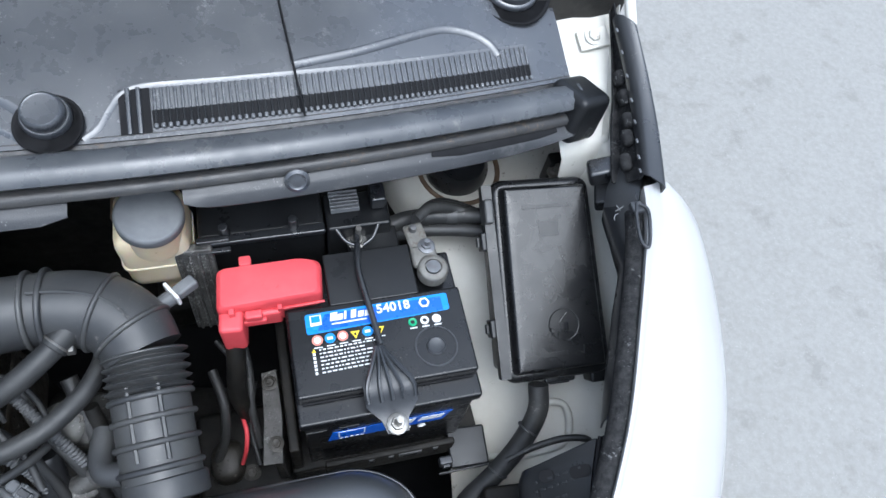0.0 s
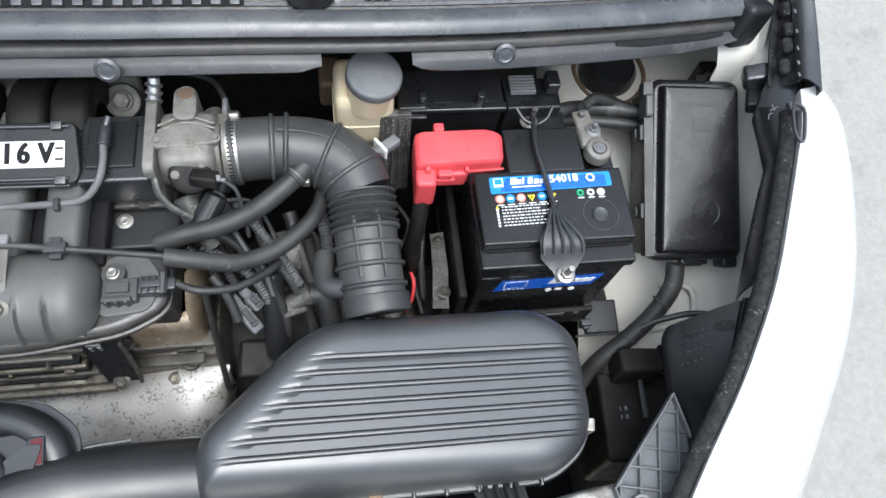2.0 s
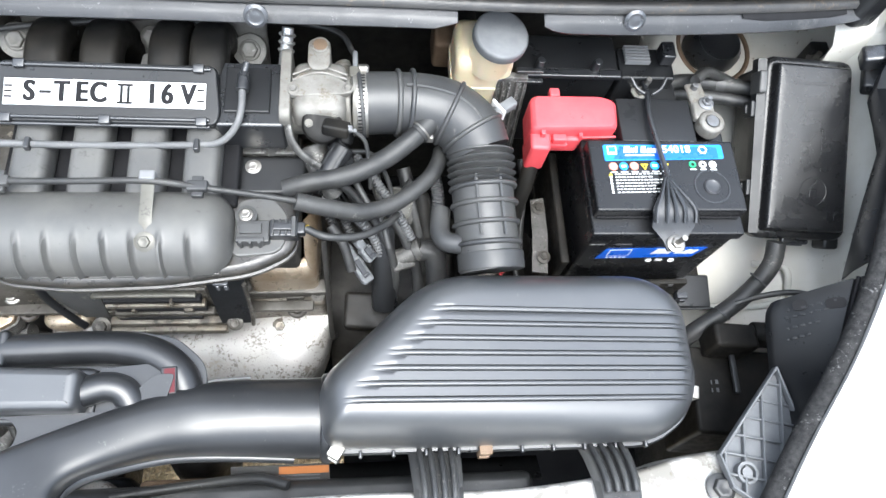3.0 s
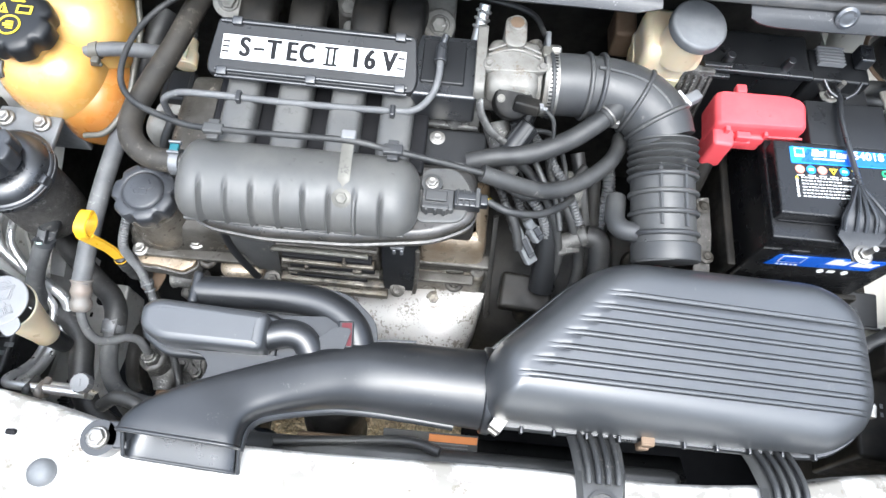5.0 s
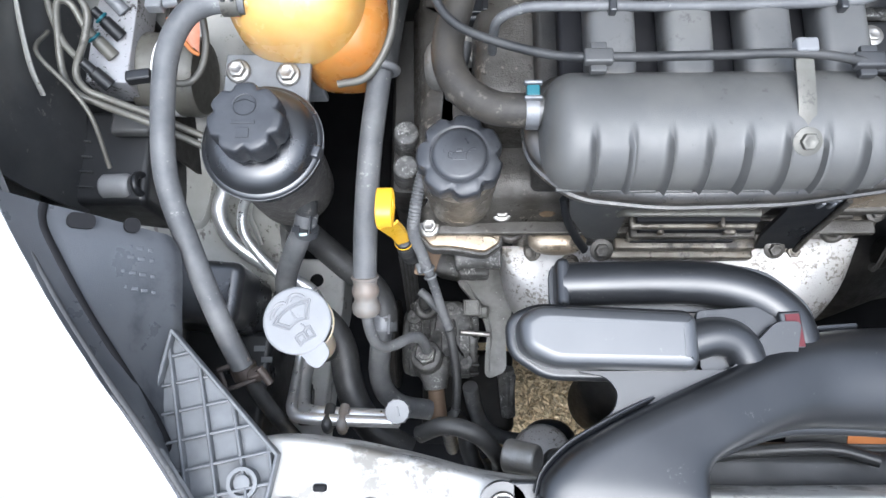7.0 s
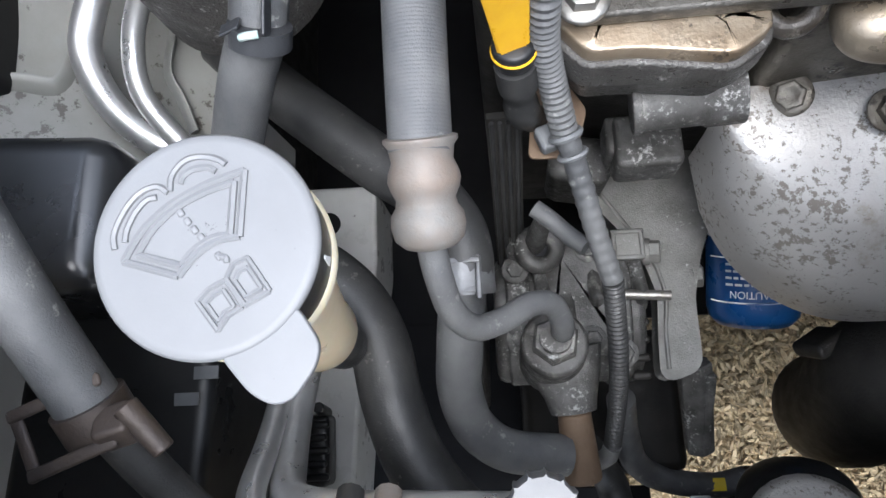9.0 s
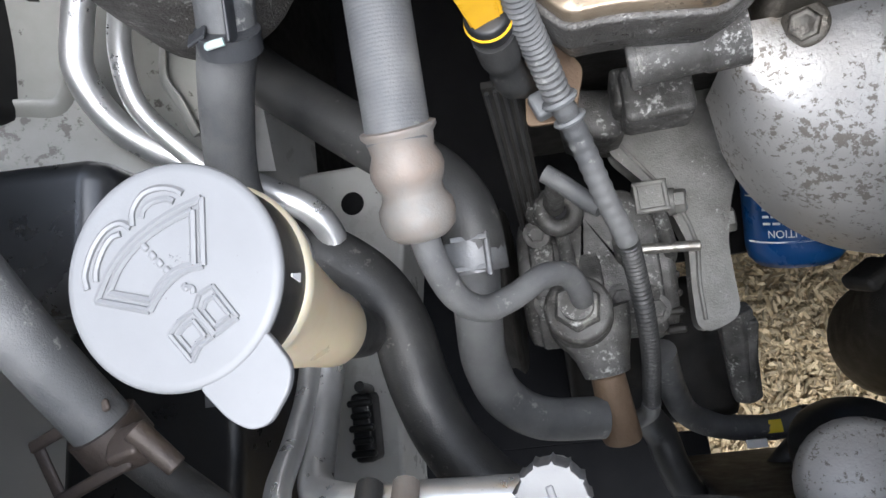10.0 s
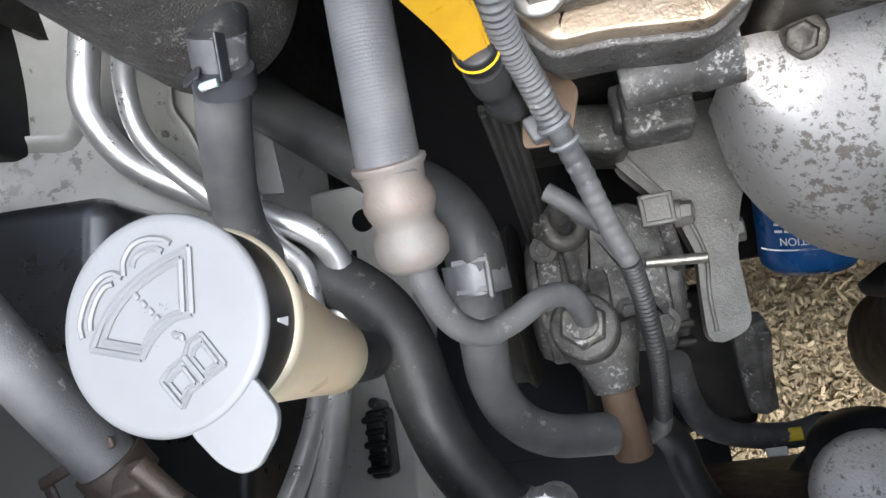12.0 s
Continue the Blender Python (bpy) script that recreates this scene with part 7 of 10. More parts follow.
oil_cap = part("cap", lathe([(0.033, -0.012), (0.038, -0.008), (0.0385, 0.008), (0.036, 0.0125), (0.027, 0.0135), (0.0255, 0.0120), (0.0245, 0.0120), (0.0235, 0.0145), (0.02, 0.0158), (0.0, 0.0165)], (-0.361, 0.086, 0.797), (0.0, -0.03, 1), 72, lambda a, k: 1 - (0.13 * max(0, math.cos(7 * a)) ** 2 if k in (1, 2, 3) else 0)), CAP_BLACK, of)
EMBLEM = Matrix.Translation((-0.361, 0.0855, 0.8132)) @ Euler((radians(1.7), 0, 0)).to_matrix().to_4x4()
for bm in (box((0.0, -0.003, 0), (0.012, 0.007, 0.0012), 0.0005, 1), tube([(0.006, 0.0, 0), (0.011, 0.004, 0), (0.014, 0.0035, 0)], 0.0008, 6, 4), tube([(-0.006, 0.0, 0), (-0.0095, 0.001, 0), (-0.0095, -0.004, 0), (-0.006, -0.005, 0)], 0.0007, 6, 4), box((0.0, 0.0022, 0), (0.005, 0.003, 0.0012), 0.0004, 1)):
    part("moulded_mark", moved(bm, EMBLEM), CAP_BLACK, oil_cap)

# ---- exhaust heat shield ----
def shield():
    rows = []
    for i in range(61):
        t = i / 60
        x = -0.3145 + 0.379 * t
        reach = 1.0
        if x < -0.21:
            reach = math.sqrt(max(0.0, 1 - ((x + 0.21) / 0.1048) ** 2))
        elif x > -0.03:
            reach = math.sqrt(max(0.0, 1 - ((x + 0.03) / 0.0948) ** 2.2))
        front = 0.054 - 0.106 * reach
        top = 0.618 + 0.024 * smooth01(-0.11, 0.01, x) - 0.009 * smooth01(-0.2, -0.3, x)
        row = []
        for k in range(25):
            a = (k / 24) * 2.05
            y = 0.056 + (front - 0.056) * math.sin(min(a, 1.57))
            z = top - 0.085 * (1 - math.cos(min(a, 1.57))) * (0.35 + 0.65 * reach) - max(0, a - 1.57) * 0.07 + 0.004 * noise.noise((x * 18, a * 2.2, 3))
            row.append(Vector((x, y, z)))
        rows.append(row)
    return sheet(rows, 0.0015)


hs2 = thing("exhaust_heat_shield", (-0.14, 0.0, 0.5), "speckled corroded silver heat shield over the exhaust manifold", "heat shield")
part("shell", shield(), SHIELD, hs2)
for p, ax in (((-0.281, 0.049, 0.611), (-0.4, -0.35, 0.8)), ((-0.005, 0.043, 0.637), (0.0, -0.3, 1)), ((-0.24, 0.035, 0.616), (0, -0.3, 1))):
    part("bolt", bolt(p, ax, 0.0075, 0.007, 1.4), HEAD_METAL, hs2)

# ---- intake snorkel ----
sn = thing("air_intake_snorkel", (-0.15, -0.1, 0.7), "satin black plastic intake snorkel with a side resonator", "air intake duct")


def duct_ring(c, axis, w, h, corner, n=36):
    """A section of half-width w and half-height h round c, square-cornered as corner goes from 0 to 1."""
    axis = vec(axis).normalized()
    side = axis.cross(Vector((0, 0, 1))).normalized()
    up = side.cross(axis)
    out = []
    for k in range(n):
        a = 2 * math.pi * k / n
        e = 1 - 0.62 * corner
        ca, sa = math.cos(a), math.sin(a)
        out.append(vec(c) + side * (w * math.copysign(abs(ca) ** e, ca)) + up * (h * math.copysign(abs(sa) ** e, sa)))
    return out


# back edge, front edge, seam height, rise of the top, depth of the belly, roundness
DUCT = [((0.072, -0.056), (0.072, -0.148), 0.755, 0.046, 0.046, 1.0), ((0.03, -0.057), (0.03, -0.146), 0.758, 0.045, 0.045, 1.0), ((-0.02, -0.059), (-0.022, -0.143), 0.765, 0.043, 0.043, 0.95), ((-0.063, -0.064), (-0.067, -0.142), 0.774, 0.040, 0.040, 0.85),
        ((-0.10, -0.075), (-0.10, -0.144), 0.784, 0.040, 0.036, 0.72), ((-0.138, -0.091), (-0.128, -0.150), 0.795, 0.038, 0.032, 0.62), ((-0.176, -0.108), (-0.152, -0.157), 0.807, 0.035, 0.028, 0.55), ((-0.214, -0.125), (-0.170, -0.164), 0.817, 0.031, 0.024, 0.48),
        ((-0.25, -0.142), (-0.179, -0.172), 0.825, 0.028, 0.022, 0.42), ((-0.28, -0.159), (-0.182, -0.180), 0.830, 0.026, 0.022, 0.38), ((-0.298, -0.177), (-0.183, -0.189), 0.832, 0.026, 0.024, 0.34), ((-0.303, -0.192), (-0.183, -0.199), 0.833, 0.025, 0.026, 0.3)]


def duct_section(back, front, z, top, belly, e, shrink=0.0, lip=0.0, n=40):
    b, f = Vector((*back, z)), Vector((*front, z))
    d = (f - b).normalized() * shrink
    b, f = b + d, f - d
    out = []
    for k in range(n):
        a = 2 * math.pi * k / n
        u, h = (0.5 - 0.5 * math.copysign(abs(q) ** e, q) if i == 0 else math.copysign(abs(q) ** e, q) for i, q in enumerate((math.cos(a), math.sin(a))))
        p = b.lerp(f, u) + Vector((0, -lip if h < 0 else 0, h * ((top if h > 0 else belly) - shrink)))
        out.append(p)
    return out


def duct():
    rings = [duct_section(*s) for s in DUCT]
    lip = duct_section(*DUCT[-1], 0.0, 0.022)
    inner = [duct_section(*DUCT[-1], 0.003, 0.022), duct_section(*DUCT[-1], 0.003, 0.014)] + [duct_section(*s, 0.0035) for s in (DUCT[-2], DUCT[-3], DUCT[-4], DUCT[-5], DUCT[-6])]
    cols = [curve([r[k] for r in rings], 4) for k in range(40)]
    outer = [[c[i] for c in cols] for i in range(len(cols[0]))]
    return loft(outer + [lip] + inner)


part("duct", duct(), AIR_PLASTIC, sn, "", 50)
part("mouth_lining", loft([duct_section(*DUCT[-1], 0.0045, 0.0205), duct_section(*DUCT[-1], 0.0045, 0.012)] + [duct_section(*s, 0.005) for s in (DUCT[-2], DUCT[-3], DUCT[-4])], False), PLASTIC_SATIN, sn, "dull black inside of the mouth")
rim = [vec(p) for p in duct_section(*DUCT[-1], 0.001, 0.022)]
part("mouth_rim", sweep(rim + rim[:2], lambda u: 0.0024, 8), AIR_PLASTIC, sn)
part("neck_collar", lathe([(0.046, 0), (0.0495, 0.002), (0.0505, 0.010), (0.0485, 0.014), (0.046, 0.016)], (0.06, -0.102, 0.756), (1, 0, -0.05), 36), AIR_PLASTIC, sn)
part("mould_seam", tube([Vector((*s[1], s[2] - 0.004)) + Vector((0.001, -0.002, 0)) for s in DUCT[1:]], 0.0042, 8, 6, 0.55), AIR_PLASTIC, sn)
part("back_rim", tube([Vector((*s[0], s[2] - 0.003)) + Vector((0, 0.002, 0)) for s in DUCT[2:]], 0.0045, 8, 6, 0.6), AIR_PLASTIC, sn)
UT = [(-0.275, -0.026, 0.79), (-0.2, -0.024, 0.792), (-0.15, -0.026, 0.794), (-0.115, -0.036, 0.795), (-0.092, -0.055, 0.793), (-0.083, -0.078, 0.788), (-0.08, -0.1, 0.782)]
part("upper_tube", tube(UT, 0.0185, 20, 8), AIR_PLASTIC, sn)
part("tube_end", box((-0.275, -0.026, 0.788), (0.012, 0.042, 0.04), 0.008, 3), AIR_PLASTIC, sn)
part("tube_flange", prism(rounded([(-0.285, -0.005), (-0.15, -0.003), (-0.1, -0.012), (-0.066, -0.042), (-0.06, -0.09), (-0.1, -0.1), (-0.1, -0.06), (-0.14, -0.048), (-0.285, -0.05)], 0.014, 4), 0.781, 0.786, 0.001), AIR_PLASTIC, sn)
part("resonator", loft([[Vector((p.x, p.y, z + 0.03 * (p.x + 0.25) * 0.3)) for p in inset(rounded([(-0.314, -0.085), (-0.29, -0.098), (-0.178, -0.1), (-0.178, -0.056), (-0.3, -0.05), (-0.316, -0.06)], 0.010, 5), d)] for d, z in ((0.0, 0.79), (0.0, 0.828), (0.0015, 0.835), (0.004, 0.8385), (0.009, 0.840))]), LID_PLASTIC, sn)
part("resonator_rim", loft([[Vector((p.x, p.y, z)) for p in inset(rounded([(-0.322, -0.086), (-0.292, -0.106), (-0.17, -0.108), (-0.17, -0.05), (-0.3, -0.044), (-0.324, -0.056)], 0.012, 5), d)] for d, z in ((0.003, 0.796), (0.0, 0.798), (0.0, 0.804), (0.003, 0.806))]), AIR_PLASTIC, sn)
part("link_elbow", tube([(-0.182, -0.078, 0.815), (-0.16, -0.072, 0.815), (-0.142, -0.076, 0.812), (-0.132, -0.092, 0.806), (-0.13, -0.11, 0.80)], 0.0155, 16, 6), AIR_PLASTIC, sn)
part("web", prism(rounded([(-0.27, -0.1), (-0.15, -0.098), (-0.11, -0.06), (-0.09, -0.06), (-0.1, -0.1), (-0.2, -0.13), (-0.262, -0.154), (-0.268, -0.15), (-0.241, -0.13), (-0.237, -0.116), (-0.246, -0.104)], 0.006, 4), 0.812, 0.8165, 0.001), AIR_PLASTIC, sn)
part("web_plate", prism(rounded([(-0.17, -0.05), (-0.1, -0.045), (-0.09, -0.085), (-0.12, -0.1), (-0.17, -0.1)], 0.006, 4), 0.802, 0.808, 0.001), AIR_PLASTIC, sn)
part("label_seat", box((-0.097, -0.0665, 0.809), (0.017, 0.03, 0.0106), 0.002, 2, (0, 0, 4)), AIR_PLASTIC, sn)
part("sticker", moved(prism([(-0.006, -0.0135), (0.006, -0.0135), (0.0055, 0.0125), (-0.0055, 0.0125)], 0, 0.0006), pose(-0.096, -0.0665, 0.8145, 0, 0, 4)), LABEL_MAROON, sn, "maroon sticker")
part("ear", lathe([(0.0, 0), (0.018, 0), (0.018, 0.02), (0.0, 0.02)], (-0.328, -0.200, 0.805), (0, 0, 1), 28), AIR_PLASTIC, sn)
part("ear_bridge", box((-0.310, -0.195, 0.816), (0.026, 0.028, 0.018), 0.003), AIR_PLASTIC, sn)
part("bolt", bolt((-0.328, -0.200, 0.825), (0, 0, 1), 0.009, 0.010, 1.25), STEEL, sn)

# ---- radiator and fan behind the crossmember ----
rd = thing("radiator", (0, -0.2, 0.25), "dark dusty radiator with a plastic top tank", "radiator")
part("core", box((-0.02, -0.205, 0.44), (0.62, 0.03, 0.42), 0.003), GRIME_SHADED, rd)
part("top_tank", box((0.02, -0.185, 0.66), (0.6, 0.045, 0.045), 0.012, 3), PLASTIC_DUSTY, rd)
lab = part("warning_label", box((0.008, -0.158, 0.672), (0.118, 0.002, 0.03), 0.0004, 1, (-62, 0, 0)), PLASTIC_DUSTY, rd, "dark warning label")
part("orange_band", box((0.036, -0.151, 0.6775), (0.06, 0.0015, 0.009), 0, 1, (-62, 0, 0)), LABEL_ORANGE, lab)
for k in range(3):
    part("text_bar", box((0.015, -0.157 - 0.004 * k, 0.6755 - 0.0021 * k), (0.08, 0.0008, 0.0012), 0, 1, (-62, 0, 0)), CAP_DARK, lab)
part("shroud", sheet([[Vector((x, -0.17, 0.64)), Vector((x, -0.14, 0.62)), Vector((x, -0.135, 0.3))] for x in (-0.02, 0.1, 0.2, 0.34)], 0.004), PLASTIC, rd)
part("stay", tube([(0.02, -0.17, 0.70), (-0.02, -0.16, 0.69), (-0.1, -0.165, 0.68), (-0.18, -0.175, 0.70)], 0.006, 8, 5), PLASTIC_DUSTY, rd)
part("rust_patch", box((-0.1, -0.17, 0.655), (0.12, 0.03, 0.02), 0.006), RUST, rd)

# ---- gearbox side: coil, connectors, hoses; dark tones carry their shade ----
gx = thing("gearbox", (0.25, 0.15, 0.2), "grimy gearbox casing below the battery, darkened for shade", "gearbox")
part("case", loft([duct_ring((x, 0.16, 0.43), (1, 0, 0), w, h, 0.3, 28) for x, w, h in ((0.06, 0.15, 0.17), (0.12, 0.16, 0.18), (0.2, 0.13, 0.15), (0.32, 0.11, 0.12), (0.42, 0.08, 0.1))]), GRIME_SHADED, gx)
part("mount", box((0.31, 0.13, 0.575), (0.12, 0.14, 0.06), 0.01), BEND_BLACK, gx)
part("selector_cover", blob((0.29, 0.128, 0.605), (0.022, 0.028, 0.02), 2.6, 24, 14), HEAD_DARK, gx, "grimy olive casting")
for x in (0.255, 0.318):
    part("bolt", bolt((x, 0.11, 0.605), (0, -0.2, 1), 0.007, 0.007), HEAD_DARK, gx)
tb2 = thing("tray_support", (0.362, 0.15, 0.55), "dark pitted steel bracket carrying the battery tray", "bracket")
part("plate", sheet([[Vector((0.348, 0.206, 0.70)), Vector((0.366, 0.206, 0.706)), Vector((0.37, 0.206, 0.64))], [Vector((0.346, 0.15, 0.70)), Vector((0.367, 0.15, 0.704)), Vector((0.37, 0.15, 0.63))], [Vector((0.34, 0.095, 0.70)), Vector((0.362, 0.093, 0.70)), Vector((0.366, 0.092, 0.62))]], 0.003), OILY_CASTING, tb2)
part("leg", box((0.358, 0.12, 0.62), (0.012, 0.05, 0.15), 0.003), GRIME_SHADED, tb2)
for y in (0.19, 0.115):
    part("bolt", bolt((0.357, y, 0.706), (0, 0, 1), 0.006, 0.005), HEAD_DARK, tb2)
cw2 = thing("sensor_wires", (0.31, 0.15, 0.6), "thin red and black sensor wires above the gearbox", "wire")
part("red_wire", tube([(0.316, 0.185, 0.66), (0.319, 0.162, 0.668), (0.3215, 0.145, 0.668), (0.318, 0.128, 0.655), (0.31, 0.118, 0.63)], 0.0028, 8, 6), RED, cw2, "red wire")
for pts, r in (([(0.33, 0.25, 0.74), (0.335, 0.21, 0.715), (0.332, 0.17, 0.69), (0.335, 0.13, 0.65)], 0.005), ([(0.29, 0.22, 0.70), (0.30, 0.18, 0.69), (0.295, 0.15, 0.655), (0.28, 0.13, 0.62)], 0.006), ([(0.30, 0.25, 0.72), (0.318, 0.215, 0.715), (0.30, 0.185, 0.68)], 0.0035), ([(0.338, 0.2, 0.69), (0.325, 0.16, 0.65), (0.332, 0.11, 0.64)], 0.0035)):
    part("black_wire", tube(pts, r, 8, 6), RUBBER, cw2)
ic = thing("ignition_coil", (0.13, 0.09, 0.6), "black ignition coil column with grey plug connectors and braided leads", "ignition coil")
part("column", lathe([(0.0, 0.0), (0.017, 0.0), (0.017, 0.03), (0.0155, 0.033), (0.0155, 0.078), (0.014, 0.082), (0.014, 0.112), (0.011, 0.117), (0.0, 0.117)], (0.137, 0.052, 0.692), (-0.02, 0.62, 0.72), 28), PLASTIC, ic)
part("foot", box((0.118, 0.05, 0.672), (0.07, 0.05, 0.03), 0.006, 3, (10, 0, -4)), BEND_BLACK, ic)
part("stem", cyl((0.13, 0.06, 0.45), (0.128, 0.055, 0.675), 0.016, 0.018, 18, 0.002), GRIME_SHADED, ic)
for (top, low), w in ((((0.086, 0.106, 0.772), (0.118, 0.066, 0.737)), 0.016), (((0.101, 0.108, 0.783), (0.122, 0.088, 0.763)), 0.015)):
    top, low = vec(top), vec(low)
    d, l = (top - low).normalized(), (top - low).length
    turn = d.to_track_quat("Y", "Z").to_matrix().to_4x4()
    at = Matrix.Translation(top.lerp(low, 0.5)) @ turn
    con = part("connector", moved(merge(box((0, -0.12 * l, 0), (w, 0.62 * l, 0.013), 0.003, 2), box((0, 0.32 * l, 0), (w * 0.8, 0.34 * l, 0.011), 0.003, 2), box((0, 0.04 * l, 0), (w * 1.08, 0.003, 0.0145), 0.001, 2)), at), CAP_DARK, ic, "dusty grey wire connector")
    part("latch", moved(merge(box((0, -0.05 * l, 0.0085), (w * 0.45, 0.4 * l, 0.004), 0.001, 2), box((0, -0.22 * l, 0.011), (w * 0.55, 0.005, 0.004), 0.001, 2)), at), CAP_BLACK, con)
    part("lead", ribbed([top, top + d * 0.014, top + Vector((-0.02, 0.03, 0.028)), top + Vector((-0.035, 0.045, 0.034)), top + Vector((-0.06, 0.06, 0.036))], 0.0055, 0.004, 0.0008, 10), RUBBER, ic)
pc = thing("wire_plug", (0.08, 0.205, 0.82), "black plug connector with a grey latch below the intake", "connector")
part("shell", merge(box((0.08, 0.2, 0.832), (0.026, 0.036, 0.022), 0.004, 2, (35, 0, 30)), cyl((0.086, 0.212, 0.842), (0.094, 0.226, 0.855), 0.011, 0.009, 16, 0.002)), PLASTIC, pc)
part("latch", box((0.076, 0.195, 0.846), (0.012, 0.02, 0.005), 0.0015, 2, (35, 0, 30)), CAP_BLACK, pc)
for k in range(4):
    part("wire", tube([(0.068 + 0.004 * k, 0.186, 0.822), (0.07 + 0.006 * k, 0.165, 0.80), (0.085 + 0.012 * k, 0.14, 0.775 - 0.004 * k), (0.12 + 0.01 * k, 0.12, 0.74)], 0.0016, 6, 5), RUBBER, pc)
rh = thing("drain_hose", (0.19, 0.1, 0.68), "dull brown-stained hose rising beside the coolant outlet", "hose")
part("hose", tube([(0.182, 0.165, 0.80), (0.187, 0.145, 0.775), (0.194, 0.117, 0.74), (0.192, 0.09, 0.71), (0.182, 0.06, 0.68)], 0.0075, 12, 6), GRIME_SHADED, rh)
dbar = thing("dipstick_bracket", (0.062, 0.05, 0.6), "thin dark steel bracket bar beside the head", "bracket")
part("bar", tube([(0.062, 0.10, 0.80), (0.064, 0.07, 0.75), (0.066, 0.035, 0.69), (0.068, 0.02, 0.66), (0.072, 0.025, 0.645)], 0.0045, 8, 5, 0.5), GRIME_SHADED, dbar)
wl = thing("engine_loom", (0.13, 0.12, 0.7), "tangle of black engine wiring and hoses", "wiring loom")
for pts, r in (([(0.075, 0.16, 0.84), (0.1, 0.15, 0.82), (0.13, 0.12, 0.79), (0.15, 0.08, 0.74), (0.145, 0.05, 0.68)], 0.0055), ([(0.06, 0.14, 0.82), (0.09, 0.125, 0.815), (0.12, 0.13, 0.81), (0.15, 0.15, 0.80), (0.17, 0.18, 0.80)], 0.006), ([(0.09, 0.185, 0.865), (0.12, 0.19, 0.85), (0.14, 0.17, 0.82), (0.15, 0.13, 0.79)], 0.003), ([(0.10, 0.16, 0.84), (0.115, 0.135, 0.83), (0.13, 0.12, 0.82), (0.14, 0.09, 0.80)], 0.004), ([(0.12, 0.2, 0.83), (0.13, 0.16, 0.80), (0.16, 0.12, 0.77), (0.18, 0.08, 0.72), (0.175, 0.04, 0.66)], 0.007), ([(0.07, 0.12, 0.80), (0.085, 0.10, 0.79), (0.095, 0.075, 0.765)], 0.006), ([(0.16, 0.2, 0.80), (0.175, 0.15, 0.77), (0.19, 0.1, 0.72), (0.2, 0.06, 0.65)], 0.009)):
    part("strand", tube(pts, r, 10, 6), RUBBER, wl)
gc = thing("thermostat_housing", (0.17, 0.16, 0.70), "dusty cast thermostat housing below the intake hoses", "engine part")
part("body", blob((0.165, 0.165, 0.745), (0.034, 0.03, 0.035), 3.0, 28, 16), ALLOY_DIRTY, gc)
part("cover", lathe([(0, 0), (0.022, 0), (0.024, 0.003), (0.024, 0.008), (0.017, 0.014), (0, 0.016)], (0.15, 0.16, 0.772), (-0.2, -0.3, 0.9), 28), BRACKET_ALLOY, gc, "grey cast cover")
for x, y in ((0.132, 0.158), (0.168, 0.16)):
    part("bolt", bolt((x, y, 0.783), (-0.2, -0.3, 0.9), 0.005, 0.005), STEEL, gc)
for pts, r in (([(0.06, 0.15, 0.815), (0.09, 0.135, 0.81), (0.115, 0.12, 0.79), (0.13, 0.1, 0.76), (0.135, 0.075, 0.72)], 0.006), ([(0.1, 0.2, 0.83), (0.125, 0.17, 0.82), (0.15, 0.14, 0.80), (0.17, 0.115, 0.77)], 0.0055), ([(0.2, 0.2, 0.79), (0.205, 0.165, 0.78), (0.2, 0.13, 0.75), (0.195, 0.1, 0.70)], 0.008)):
    part("conduit", ribbed(pts, r, 0.0042, 0.0007, 12), RUBBER_GREY, gc, "dusty corrugated conduit")
ct = thing("coolant_outlet", (0.15, 0.07, 0.72), "grey alloy coolant outlet with a clamp", "coolant pipe")
part("outlet", merge(cyl((0.147, 0.096, 0.742), (0.178, 0.106, 0.754), 0.013, 0.011, 18, 0.002), cyl((0.174, 0.105, 0.752), (0.184, 0.108, 0.757), 0.0145, None, 18, 0.002), box((0.16, 0.09, 0.748), (0.03, 0.016, 0.008), 0.003, 2, (20, 10, 20))), ALLOY_DIRTY, ct)
part("hose", tube([(0.18, 0.107, 0.755), (0.2, 0.1, 0.75), (0.205, 0.06, 0.71), (0.2, 0.03, 0.65)], 0.014, 14, 6), RUBBER, ct)
fz = thing("fuel_connector_block", (-0.01, 0.15, 0.80), "black fuel line junction block beside the plenum", "fuel fitting")
part("block", box((0.0, 0.165, 0.83), (0.085, 0.05, 0.03), 0.005), PLASTIC, fz)
part("tray", box((-0.01, 0.205, 0.838), (0.08, 0.02, 0.008), 0.002), ALLOY_DIRTY, fz)
part("boss", cyl((0.0, 0.205, 0.835), (0.0, 0.206, 0.86), 0.012, 0.009, 18, 0.002), ALLOY_DIRTY, fz)
part("screw", bolt((-0.018, 0.175, 0.845), (0, 0, 1), 0.006, 0.004), STEEL, fz)

# ---- coolant tank ----
ct = thing("coolant_tank", (-0.5, 0.225, 0.70), "translucent orange coolant expansion tank", "coolant tank")


part("body", blob((-0.512, 0.248, 0.80), (0.064, 0.058, 0.062), 2.7), ORANGE, ct)
part("rear_lobe", blob((-0.482, 0.31, 0.82), (0.058, 0.064, 0.068), 2.5), ORANGE, ct)
# Sized so its darker colour also paints the tank's shaded lower right edge.
part("lower_lobe", blob((-0.478, 0.246, 0.752), (0.05, 0.058, 0.062), 2.8), AMBER, ct, "lower chamber darkened for fluid and shade")
